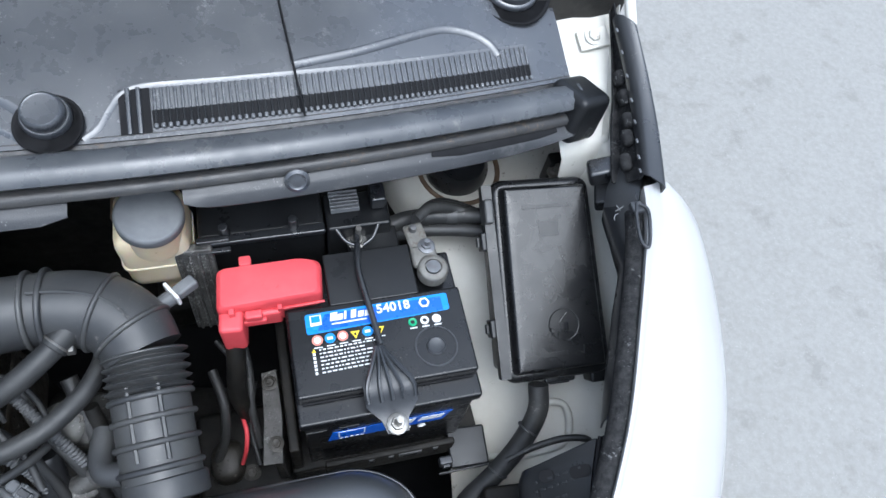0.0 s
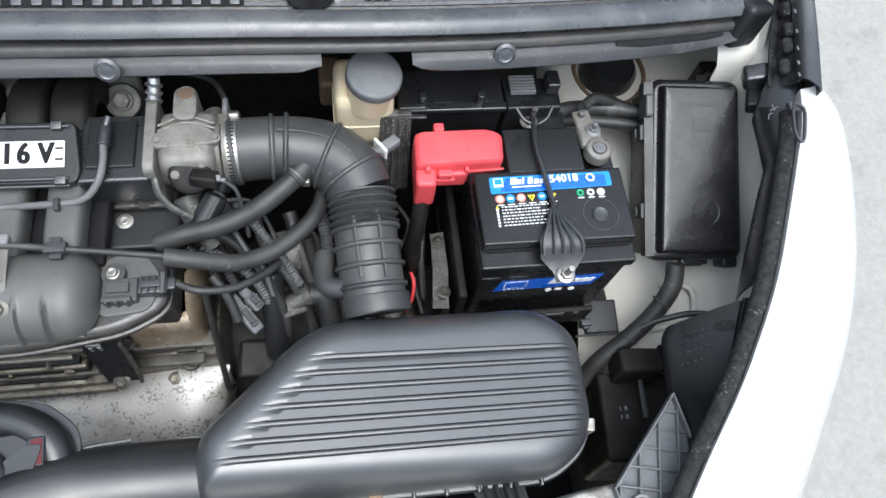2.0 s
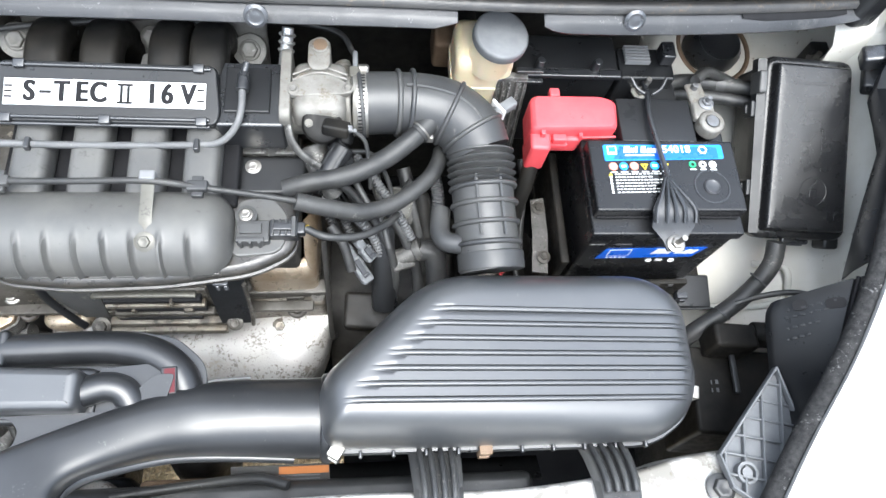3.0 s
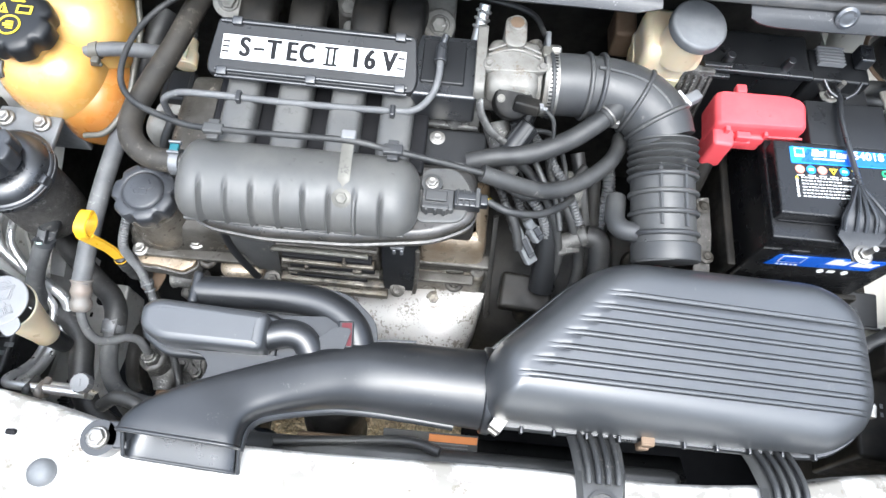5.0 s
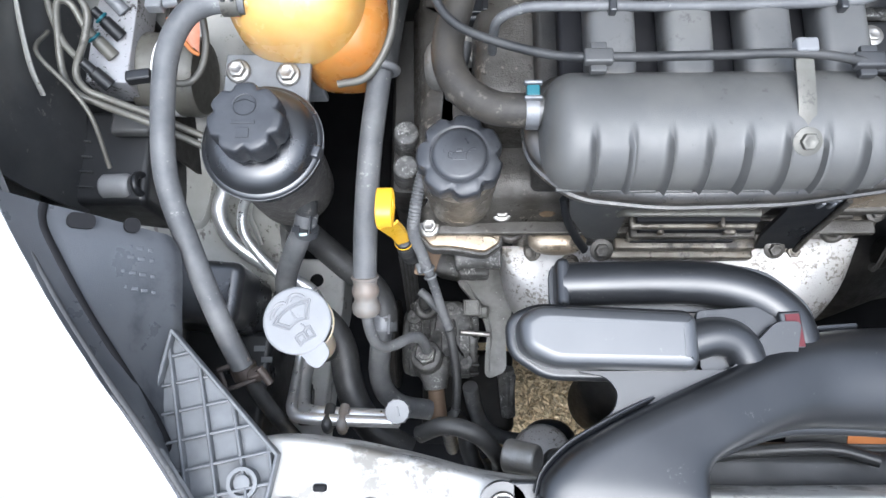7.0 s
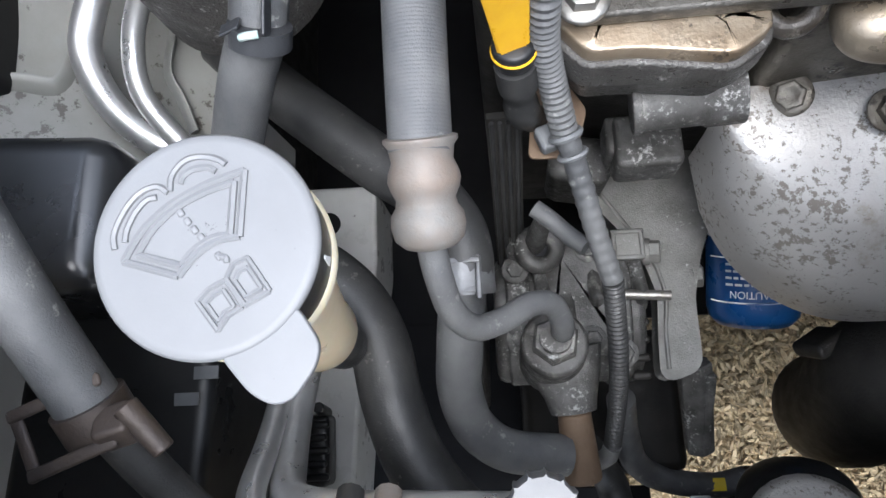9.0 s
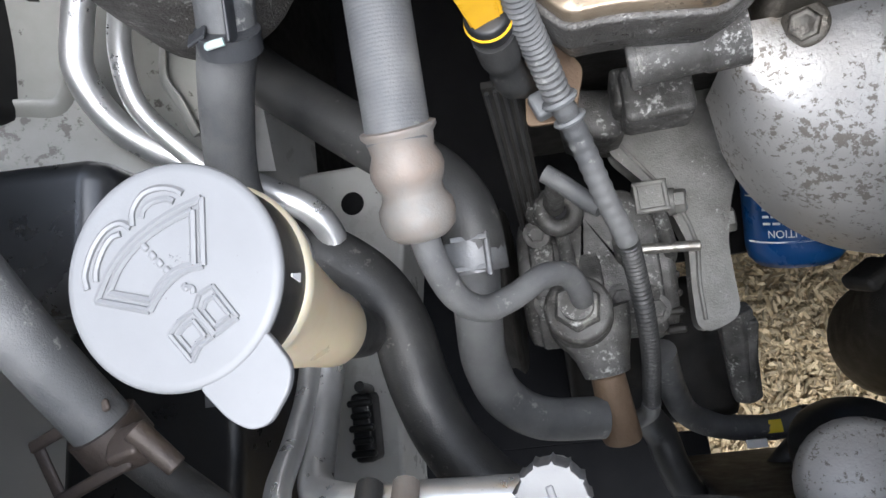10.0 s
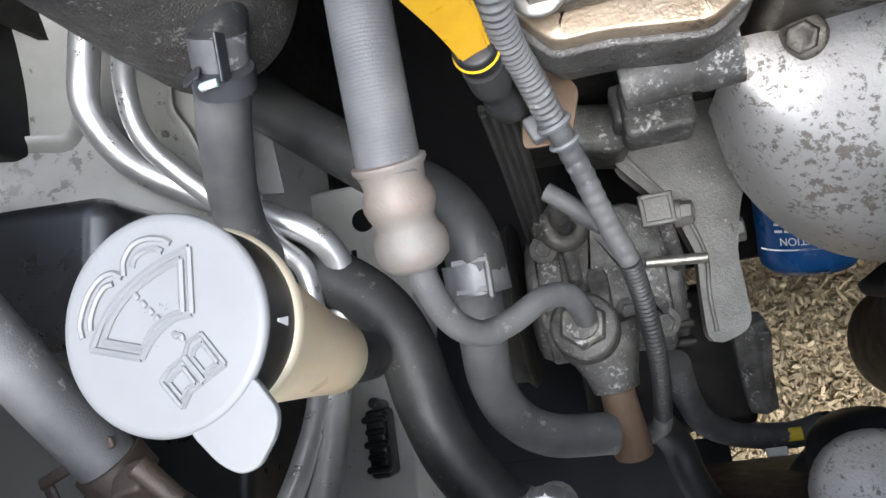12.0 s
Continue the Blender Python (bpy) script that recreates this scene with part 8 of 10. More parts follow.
part("overflow_hose", tube([(-0.424, 0.345, 0.835), (-0.42, 0.31, 0.815), (-0.4215, 0.27, 0.80), (-0.428, 0.22, 0.78), (-0.45, 0.186, 0.766), (-0.48, 0.18, 0.76)], 0.004, 10, 6), LINE_GREY, ct, "thin grey overflow hose")
part("neck", cyl((-0.522, 0.252, 0.845), (-0.523, 0.25, 0.882), 0.034, 0.032, 28), ORANGE, ct)
for a, b in (((-0.535, 0.216, 0.842), (-0.567, 0.212, 0.845)), ((-0.47, 0.252, 0.842), (-0.44, 0.256, 0.845))):
    part("nipple", cyl(a, b, 0.008, 0.007, 16), ORANGE, ct)
cap = part("cap", lathe([(0.034, -0.016), (0.043, -0.012), (0.044, 0.006), (0.040, 0.0125), (0.03, 0.014), (0, 0.0145)], (-0.522, 0.249, 0.886), (0.02, -0.08, 1), 72, lambda a, k: 1 - (0.13 * max(0, math.cos(7 * a + 0.5)) ** 2 if k in (1, 2, 3) else 0)), PLASTIC, ct, "black cap with yellow warning symbols")
flatm = Matrix.Translation((-0.522, 0.249, 0.9008)) @ Euler((radians(4.5), radians(1), 0)).to_matrix().to_4x4()
part("warning_triangle", moved(prism([(-0.021, 0.004), (-0.005, 0.004), (-0.013, 0.018)], 0, 0.0006), flatm), LABEL_YELLOW, cap)
part("warning_book", moved(prism([(0.003, 0.005), (0.021, 0.005), (0.021, 0.016), (0.003, 0.016)], 0, 0.0006), flatm), LABEL_YELLOW, cap)
part("book_ink", moved(prism([(0.0055, 0.007), (0.0185, 0.007), (0.0185, 0.014), (0.0055, 0.014)], 0.0006, 0.0009), flatm), INK_VOID, cap)
part("triangle_ink", moved(prism([(-0.0145, 0.006), (-0.0115, 0.006), (-0.0125, 0.013), (-0.0135, 0.013)], 0.0006, 0.0009), flatm), INK_VOID, cap)
part("warning_ring", moved(torus((0, -0.0115, 0.0004), (0, 0, 1), 0.0122, 0.0011, 32, 5), flatm), LABEL_YELLOW, cap)
part("warning_hand_bars", moved(merge(box((-0.001, -0.0115, 0.0004), (0.012, 0.004, 0.0008), 0.001), box((0.001, -0.0155, 0.0004), (0.008, 0.002, 0.0008), 0.0006), box((0, -0.0075, 0.0004), (0.009, 0.002, 0.0008), 0.0006)), flatm), LABEL_YELLOW, cap)
part("warning_text", moved(merge(box((0.002, 0.0215, 0.0003), (0.016, 0.002, 0.0006), 0), box((0.002, 0.0255, 0.0003), (0.016, 0.002, 0.0006), 0)), flatm), LABEL_YELLOW, cap)

lh = thing("coolant_bleed_hose", (-0.58, 0.05, 0.7), "long grey rubber bleed hose from the coolant tank", "hose")
part("hose", tube([(-0.548, 0.214, 0.845), (-0.578, 0.212, 0.848), (-0.602, 0.2, 0.843), (-0.615, 0.165, 0.838), (-0.618, 0.11, 0.825), (-0.614, 0.06, 0.812), (-0.60, 0.01, 0.785), (-0.58, -0.05, 0.75), (-0.562, -0.094, 0.722)], 0.0105, 16, 8), RUBBER_GREY, lh)
part("tail", tube([(-0.564, -0.09, 0.724), (-0.552, -0.115, 0.70), (-0.538, -0.14, 0.67), (-0.53, -0.16, 0.62)], 0.0075, 12, 6), RUBBER, lh)
hclip = part("clip", merge(lathe([(0.0108, -0.0055), (0.0122, -0.0055), (0.0122, 0.0055), (0.0108, 0.0055)], (-0.562, -0.094, 0.722), (0.25, -0.75, -0.5), 24), box((-0.55, -0.098, 0.729), (0.012, 0.012, 0.01), 0.002, 2, (-30, 0, 15))), BROWN_CLIP, lh, "brown rusted clamp")
part("clamp_frame", merge(*[box(vec(a).lerp(vec(b), 0.5), ((vec(b) - vec(a)).length + 0.004, 0.0042, 0.0022), 0.0008, 1, (0, 0, math.degrees(math.atan2(b[1] - a[1], b[0] - a[0])))) for a, b in (((-0.557, -0.084, 0.733), (-0.583, -0.094, 0.731)), ((-0.583, -0.094, 0.731), (-0.574, -0.112, 0.731)), ((-0.574, -0.112, 0.731), (-0.55, -0.103, 0.733)))]), BROWN_CLIP, hclip, "flat clamp frame")
part("clamp_screw", cyl((-0.546, -0.092, 0.733), (-0.535, -0.106, 0.727), 0.0042, 0.0036, 12, 0.0008), BROWN_CLIP, hclip)
part("top_clip", lathe([(0.0112, -0.007), (0.0122, -0.007), (0.0122, 0.007), (0.0112, 0.007)], (-0.56, 0.2135, 0.8465), (1, 0.05, -0.05), 24), LINE_GREY, lh)
part("clip_ears", merge(box((-0.563, 0.212, 0.8595), (0.004, 0.012, 0.005), 0.001), box((-0.555, 0.212, 0.8595), (0.003, 0.012, 0.005), 0.001)), DULL, lh)
rh = thing("coolant_return_hose", (-0.40, 0.27, 0.82), "grey hose with a spring clip on the coolant tank", "hose")
part("hose", tube([(-0.462, 0.253, 0.843), (-0.43, 0.257, 0.846), (-0.40, 0.262, 0.842), (-0.375, 0.272, 0.828), (-0.358, 0.29, 0.80)], 0.009, 14, 6), RUBBER_GREY, rh)
part("clip", merge(lathe([(0.0103, -0.005), (0.0113, -0.005), (0.0113, 0.005), (0.0103, 0.005)], (-0.45, 0.2545, 0.8443), (1, 0.1, 0.05), 24), box((-0.447, 0.24, 0.842), (0.010, 0.009, 0.009), 0.002), box((-0.447, 0.238, 0.838), (0.014, 0.004, 0.004), 0.001)), LINE_GREY, rh)

# ---- power steering reservoir ----
ps = thing("power_steering_reservoir", (-0.54, 0.11, 0.70), "black steering fluid reservoir with a scalloped cap and flanged rim", "fluid reservoir")
PC = (-0.541, 0.107)
part("body", lathe([(0.0, 0.648), (0.02, 0.649), (0.034, 0.654), (0.043, 0.667), (0.0445, 0.70), (0.0445, 0.785), (0, 0.785)], (PC[0], PC[1], 0), (0, 0, 1), 36), PITTED, ps)
part("rim", lathe([(0.044, 0.774), (0.0535, 0.776), (0.0545, 0.7775), (0.0545, 0.781), (0.0525, 0.7825), (0.0525, 0.7845), (0.0555, 0.786), (0.056, 0.789), (0.0545, 0.792), (0.0515, 0.7925), (0.0495, 0.799), (0.045, 0.805), (0.038, 0.8085), (0.03, 0.810), (0, 0.81)], (PC[0], PC[1], 0), (0, 0, 1), 48), PLASTIC_SATIN, ps)
# Pale grey ring that paints a highlight along the rim's lip.
part("worn_edge", torus((PC[0], PC[1], 0.7885), (0, 0, 1), 0.0555, 0.0009, 56, 6), CAP_GREY, ps, "pale ring painting the rim highlight")
part("seam_tab", box((PC[0] + 0.051, PC[1] - 0.012, 0.79), (0.008, 0.012, 0.016), 0.002, 2, (0, 0, -15)), PLASTIC_SATIN, ps)
pcap = part("cap", lathe([(0.026, 0.806), (0.027, 0.815), (0.0315, 0.8165), (0.0328, 0.8185), (0.0328, 0.838), (0.032, 0.8415), (0.0302, 0.8432), (0.024, 0.8436), (0, 0.844)], (PC[0], PC[1], 0), (0, 0, 1), 72, lambda a, k: 1 - (0.15 * max(0, math.cos(7 * a + 1.2)) ** 2 if k in (2, 3, 4, 5, 6) else 0)), CAP_BLACK, ps)
for b in (torus((PC[0], PC[1] + 0.010, 0.8443), (0, 0, 1), 0.0095, 0.0007, 28, 5), tube([(PC[0] - 0.009, PC[1] + 0.012, 0.8443), (PC[0], PC[1] + 0.015, 0.8443), (PC[0] + 0.009, PC[1] + 0.012, 0.8443)], 0.0007, 5, 4), box((PC[0], PC[1] - 0.006, 0.8442), (0.02, 0.003, 0.001), 0.0003, 1), box((PC[0], PC[1] - 0.0155, 0.8442), (0.011, 0.009, 0.001), 0.0003, 1)):
    part("moulded_mark", b, CAP_BLACK, pcap)
part("bracket", merge(box((-0.544, 0.172, 0.777), (0.082, 0.06, 0.008), 0.002), box((-0.544, 0.199, 0.735), (0.082, 0.008, 0.085), 0.002)), CAP_DARK, ps, "flat mounting bracket")
for p in ((-0.523, 0.178, 0.783), (-0.571, 0.182, 0.783)):
    part("bolt", bolt(p, (0, -0.1, 1), 0.0085, 0.009, 1.35), STEEL, ps)
part("outlet", cyl((-0.519, 0.09, 0.70), (-0.515, 0.053, 0.712), 0.011, None, 18, 0.001), PLASTIC_DUSTY, ps)
pr = thing("steering_return_hose", (-0.51, 0.0, 0.6), "grey rubber return hose with a spring clip", "hose")
part("hose", tube([(-0.514, 0.062, 0.715), (-0.518, 0.05, 0.706), (-0.526, 0.04, 0.694), (-0.535, 0.03, 0.678), (-0.544, 0.018, 0.66), (-0.551, 0.006, 0.64), (-0.556, -0.004, 0.61), (-0.558, -0.008, 0.58)], 0.0115, 16, 8), RUBBER_GREY, pr)
part("clip", merge(lathe([(0.0118, -0.004), (0.0124, -0.004), (0.0124, 0.004), (0.0118, 0.004)], (-0.515, 0.046, 0.7105), (-0.2, -0.5, -0.6), 28), box((-0.5085, 0.048, 0.722), (0.0016, 0.018, 0.007), 0.0005, 1, (20, 0, -6)), box((-0.5235, 0.045, 0.719), (0.009, 0.006, 0.0016), 0.0005, 1, (-20, -20, 8))), CAP_BLACK, pr, "tarnished spring clip")
part("corrosion", tube([(-0.518, 0.0385, 0.7215), (-0.515, 0.038, 0.723), (-0.511, 0.0385, 0.7225)], 0.0016, 8, 4), VERDIGRIS, pr, "pale green corrosion")

lp = thing("steering_pipes", (-0.6, 0.05, 0.6), "pair of bent aluminium pipes below the steering reservoir", "pipe")
part("large_pipe", tube([(-0.575, 0.15, 0.70), (-0.602, 0.132, 0.675), (-0.622, 0.105, 0.658), (-0.628, 0.082, 0.649), (-0.616, 0.056, 0.635), (-0.587, 0.036, 0.62), (-0.552, 0.018, 0.61), (-0.530, 0.004, 0.60), (-0.524, -0.016, 0.588), (-0.530, -0.05, 0.582), (-0.535, -0.086, 0.59), (-0.529, -0.113, 0.622), (-0.519, -0.127, 0.655), (-0.506, -0.1305, 0.668), (-0.49, -0.132, 0.672), (-0.462, -0.133, 0.672), (-0.42, -0.135, 0.668)], 0.0078, 16, 8), PIPE_ALLOY, lp)
part("small_pipe", tube([(-0.565, 0.12, 0.70), (-0.585, 0.104, 0.675), (-0.599, 0.085, 0.658), (-0.600, 0.062, 0.645), (-0.586, 0.041, 0.63), (-0.565, 0.02, 0.62), (-0.549, 0.002, 0.612), (-0.539, -0.014, 0.60), (-0.540, -0.05, 0.592), (-0.542, -0.085, 0.60), (-0.536, -0.109, 0.635), (-0.529, -0.125, 0.67), (-0.521, -0.1335, 0.684), (-0.510, -0.136, 0.688), (-0.487, -0.137, 0.69), (-0.46, -0.138, 0.688), (-0.42, -0.139, 0.685)], 0.0056, 14, 8), PIPE_ALLOY, lp)
for x, y, z, m in ((-0.488, -0.1335, 0.682, RUBBER), (-0.474, -0.134, 0.682, RUST_CRIMP)):
    part("saddle_clip", merge(tube([(x, y - 0.0125, z + 0.004), (x, y - 0.008, z + 0.0125), (x, y + 0.004, z + 0.001), (x, y + 0.009, z - 0.004)], 0.0052, 10, 5), box((x, y - 0.002, z - 0.004), (0.009, 0.022, 0.016), 0.004, 3)), m, lp, "rubber saddle clip")

# ---- steering pressure hose ----
ph = thing("steering_pressure_hose", (-0.45, 0.05, 0.6), "thick grey braided pressure hose ending in a corroded crimp", "hose")
part("hose", ribbed([(-0.43, 0.30, 0.78), (-0.434, 0.25, 0.765), (-0.44, 0.201, 0.752), (-0.449, 0.13, 0.738), (-0.4535, 0.06, 0.724), (-0.4548, -0.006, 0.7075)], 0.0118, 0.0014, 0.00005, 22), RUBBER_GREY, ph)
part("upper_sleeve", tube([(-0.40, 0.36, 0.80), (-0.42, 0.30, 0.78), (-0.432, 0.25, 0.766), (-0.4395, 0.205, 0.753)], 0.0165, 16, 6), RUBBER, ph)
part("guard_ring", torus((-0.44, 0.201, 0.752), (-0.1, -1, -0.15), 0.016, 0.0042, 32, 10), RUBBER_GREY, ph, "grey rubber ring")
part("crimp", lathe([(0.0122, 0), (0.0138, 0.0005), (0.0138, 0.002), (0.0122, 0.004), (0.0115, 0.009), (0.0132, 0.013), (0.0137, 0.016), (0.0128, 0.0195), (0.0112, 0.023), (0.0118, 0.026), (0.0138, 0.029), (0.0142, 0.033), (0.0132, 0.038), (0.01, 0.041), (0.006, 0.0415), (0, 0.0415)], (-0.4546, 0.0, 0.709), (0.01, -0.88, -0.47), 32), RUST_CRIMP, ph)
part("pipe", tube([(-0.454, -0.036, 0.690), (-0.4525, -0.047, 0.68), (-0.449, -0.058, 0.662), (-0.441, -0.0625, 0.646), (-0.429, -0.058, 0.634), (-0.416, -0.05, 0.624), (-0.406, -0.049, 0.612), (-0.401, -0.055, 0.598), (-0.40, -0.059, 0.585)], 0.0058, 14, 8), RUBBER_GREY, ph, "dull grey steel pipe")

# ---- heater hose ----
hh = thing("heater_hose", (-0.36, 0.15, 0.84), "brown-dusted formed heater hose with a teal-tipped clip", "hose")
part("hose", tube([(-0.30, 0.42, 0.87), (-0.319, 0.36, 0.869), (-0.332, 0.317, 0.868), (-0.346, 0.255, 0.866), (-0.361, 0.2, 0.865), (-0.3705, 0.155, 0.865), (-0.362, 0.122, 0.867), (-0.336, 0.101, 0.869), (-0.305, 0.097, 0.869)], 0.0135, 18, 8), RUBBER_BROWN, hh)
part("clip", merge(lathe([(0.0138, -0.005), (0.0147, -0.005), (0.0147, 0.005), (0.0138, 0.005)], (-0.304, 0.097, 0.869), (1, 0, 0), 24), box((-0.304, 0.1, 0.8845), (0.014, 0.003, 0.006), 0.001), box((-0.304, 0.112, 0.886), (0.014, 0.003, 0.006), 0.001)), DULL, hh)
part("clip_tip", box((-0.304, 0.106, 0.8845), (0.010, 0.009, 0.005), 0.001), TEAL, hh, "teal clip tip")
fs = thing("coolant_sensor", (-0.36, 0.22, 0.75), "black sensor plug with a cream collar on an alloy housing", "sensor")
part("lead", ribbed([(-0.352, 0.375, 0.83), (-0.356, 0.345, 0.822), (-0.355, 0.318, 0.815), (-0.354, 0.303, 0.812)], 0.0085, 0.006, 0.0012, 14), RUBBER_GREY, fs, "ribbed grey lead")
part("collar", merge(cyl((-0.354, 0.307, 0.812), (-0.353, 0.288, 0.81), 0.0105, 0.011, 20, 0.001), cyl((-0.353, 0.29, 0.81), (-0.352, 0.268, 0.808), 0.0135, None, 20, 0.0015), box((-0.352, 0.28, 0.823), (0.008, 0.018, 0.004), 0.001)), CREAM, fs, "cream collar")
part("plug", merge(box((-0.357, 0.241, 0.795), (0.042, 0.042, 0.022), 0.004, 2, (0, 0, 2)), box((-0.352, 0.242, 0.808), (0.03, 0.036, 0.006), 0.002), box((-0.338, 0.24, 0.804), (0.006, 0.03, 0.02), 0.0015)), PLASTIC, fs, "black plug body")
part("housing", merge(blob((-0.374, 0.196, 0.765), (0.022, 0.022, 0.03), 2.6, 24, 14), cyl((-0.36, 0.2, 0.775), (-0.345, 0.195, 0.79), 0.013, 0.011, 20, 0.002)), THROTTLE, fs, "mottled alloy housing")
part("round_flange", lathe([(0, 0), (0.022, 0), (0.023, 0.0015), (0.023, 0.005), (0.021, 0.006), (0, 0.0065)], (-0.362, 0.208, 0.781), (0.15, -0.4, 0.9), 32), THROTTLE, fs, "round alloy flange")
part("dark_boot", tube([(-0.355, 0.2, 0.80), (-0.358, 0.186, 0.795), (-0.366, 0.172, 0.78), (-0.37, 0.165, 0.76)], 0.006, 12, 5), RUBBER, fs, "dark rubber boot")

# ---- dipstick ----
dp = thing("oil_dipstick", (-0.42, 0.04, 0.65), "yellow plastic oil dipstick handle in a dark tube", "dipstick")


def dip_handle():
    rows = []
    for t in range(33):
        a = 2 * math.pi * t / 32
        ca, sa = math.cos(a), math.sin(a)
        ca, sa = math.copysign(abs(ca) ** 0.7, ca), math.copysign(abs(sa) ** 0.7, sa)
        rows.append([Vector((-0.427 + dx, 0.044 + (0.0145 + dr) * ca + 0.004 * sa, 0.789 + (0.0105 + dr) * sa - 0.004 * ca)) for dx, dr in ((-0.0075, 0), (-0.0065, 0.0018), (0.0065, 0.0018), (0.0075, 0), (0.0065, -0.0018), (-0.0065, -0.0018), (-0.0075, 0))])
    return loft(rows, False, False)


part("ring", dip_handle(), YELLOW, dp)
STEM = [((-0.425, 0.031, 0.783), 0.0085), ((-0.4225, 0.0345, 0.755), 0.0080), ((-0.4205, 0.038, 0.725), 0.0066), ((-0.4185, 0.0365, 0.7), 0.0052)]
part("stem", sheet([[vec(p) + Vector((-w, -w * 0.3, 0.0025)), vec(p) + Vector((-w * 0.8, -w * 0.3, -0.0008)), vec(p), vec(p) + Vector((w * 0.8, w * 0.2, -0.0008)), vec(p) + Vector((w, w * 0.2, 0.0025))] for p, w in STEM], 0.0022), YELLOW, dp)
for k in (-1, 1):
    part("stem_edge", tube([vec(p) + Vector((k * w, -w * 0.3 if k < 0 else w * 0.2, 0.0022)) for p, w in STEM], 0.0013, 8, 5), YELLOW, dp)
part("collar", lathe([(0.0, -0.006), (0.008, -0.006), (0.0088, -0.003), (0.0088, 0.003), (0.007, 0.0045), (0, 0.0045)], (-0.4183, 0.0375, 0.698), (-0.05, 0.1, 1), 24), PLASTIC, dp, "black tube seal")
part("collar_ring", torus((-0.4183, 0.0375, 0.6985), (-0.05, 0.1, 1), 0.0086, 0.0008, 28, 6), YELLOW, dp)
part("tube", sweep(curve([(-0.418, 0.036, 0.69), (-0.4165, 0.033, 0.672), (-0.414, 0.033, 0.65), (-0.405, 0.045, 0.62), (-0.385, 0.085, 0.58)], 6), lambda u: 0.0086 - 0.0016 * smooth01(0.1, 0.14, u) + 0.001 * smooth01(0.18, 0.2, u) - 0.0015 * smooth01(0.3, 0.34, u), 16), RUBBER, dp, "black tube boot")

# ---- brake control unit ----
ac = thing("brake_control_unit", (-0.697, 0.22, 0.68), "speckled alloy brake control block with bent steel lines", "brake unit")
part("block", prism([(-0.7175, 0.172), (-0.677, 0.170), (-0.6765, 0.274), (-0.7145, 0.272), (-0.7185, 0.24)], 0.745, 0.785, 0.0015), SPECKLED, ac, "speckled silver block")
part("lower_body", box((-0.697, 0.222, 0.717), (0.036, 0.092, 0.056), 0.003), PLASTIC, ac, "black lower body")
motor = part("motor", lathe([(0, 0), (0.034, 0), (0.04, 0.002), (0.042, 0.006), (0.042, 0.02), (0.0405, 0.022), (0.0405, 0.058), (0.037, 0.064), (0, 0.066)], (-0.686, 0.207, 0.735), (1, -0.08, 0), 40), LINE_GREY, ac, "olive-grey motor can")
part("label_band", lathe([(0.0405, -0.008), (0.0411, -0.008), (0.0411, 0.008), (0.0405, 0.008)], (-0.6525, 0.2043, 0.735), (1, -0.08, 0), 40), LABEL_WHITE, motor, "white label band")
part("valve_box", box((-0.745, 0.21, 0.735), (0.05, 0.09, 0.07), 0.004), PLASTIC, ac)
for a, b, mt in (((-0.688, 0.219, 0.784), (-0.708, 0.236, 0.806), PLASTIC), ((-0.693, 0.198, 0.784), (-0.711, 0.215, 0.806), LINE_GREY), ((-0.691, 0.166, 0.786), (-0.710, 0.181, 0.806), PLASTIC), ((-0.688, 0.246, 0.785), (-0.712, 0.268, 0.808), CAP_DARK)):
    a, b = vec(a), vec(b)
    nut = part("line_nut", merge(cyl(a, a.lerp(b, 0.62), 0.0068, 0.0064, 14, 0.001), cyl(a.lerp(b, 0.6), b, 0.005, 0.0046, 14, 0.0008)), mt, ac)
    if mt is not CAP_DARK and b.y > 0.2:
        part("colour_ring", torus(a.lerp(b, 0.7), b - a, 0.0056, 0.0014, 20, 8), TEAL, nut, "teal ring")
    elif mt is CAP_DARK:
        part("flared_end", torus(b, b - a, 0.006, 0.0016, 20, 8), CAP_GREY, nut)
for pts in ([(-0.711, 0.215, 0.806), (-0.72, 0.232, 0.82), (-0.733, 0.233, 0.82), (-0.731, 0.205, 0.815), (-0.729, 0.173, 0.802), (-0.715, 0.153, 0.80), (-0.694, 0.144, 0.793), (-0.645, 0.126, 0.787), (-0.60, 0.11, 0.77)], [(-0.71, 0.262, 0.83), (-0.706, 0.235, 0.833), (-0.698, 0.217, 0.828), (-0.703, 0.198, 0.818), (-0.716, 0.173, 0.803), (-0.706, 0.156, 0.80), (-0.689, 0.150, 0.793), (-0.646, 0.135, 0.787), (-0.60, 0.12, 0.77)], [(-0.744, 0.21, 0.81), (-0.741, 0.18, 0.825), (-0.71, 0.148, 0.815), (-0.695, 0.125, 0.80), (-0.69, 0.09, 0.77)], [(-0.711, 0.181, 0.806), (-0.728, 0.2, 0.812), (-0.742, 0.235, 0.82), (-0.742, 0.262, 0.83)]):
    part("brake_line", tube(pts, 0.0034 if pts[0][0] > -0.74 else 0.0022, 10, 8), LINE_GREY, ac, "thin brake line")
part("plug", merge(box((-0.651, 0.245, 0.80), (0.016, 0.014, 0.013), 0.002), cyl((-0.643, 0.245, 0.80), (-0.628, 0.246, 0.801), 0.0045, None, 12, 0.001)), CAP_DARK, ac, "silver-grey plug")
part("lead_plug", box((-0.657, 0.168, 0.80), (0.024, 0.011, 0.012), 0.0025, 2, (0, 0, 8)), PLASTIC, ac, "small black plug")
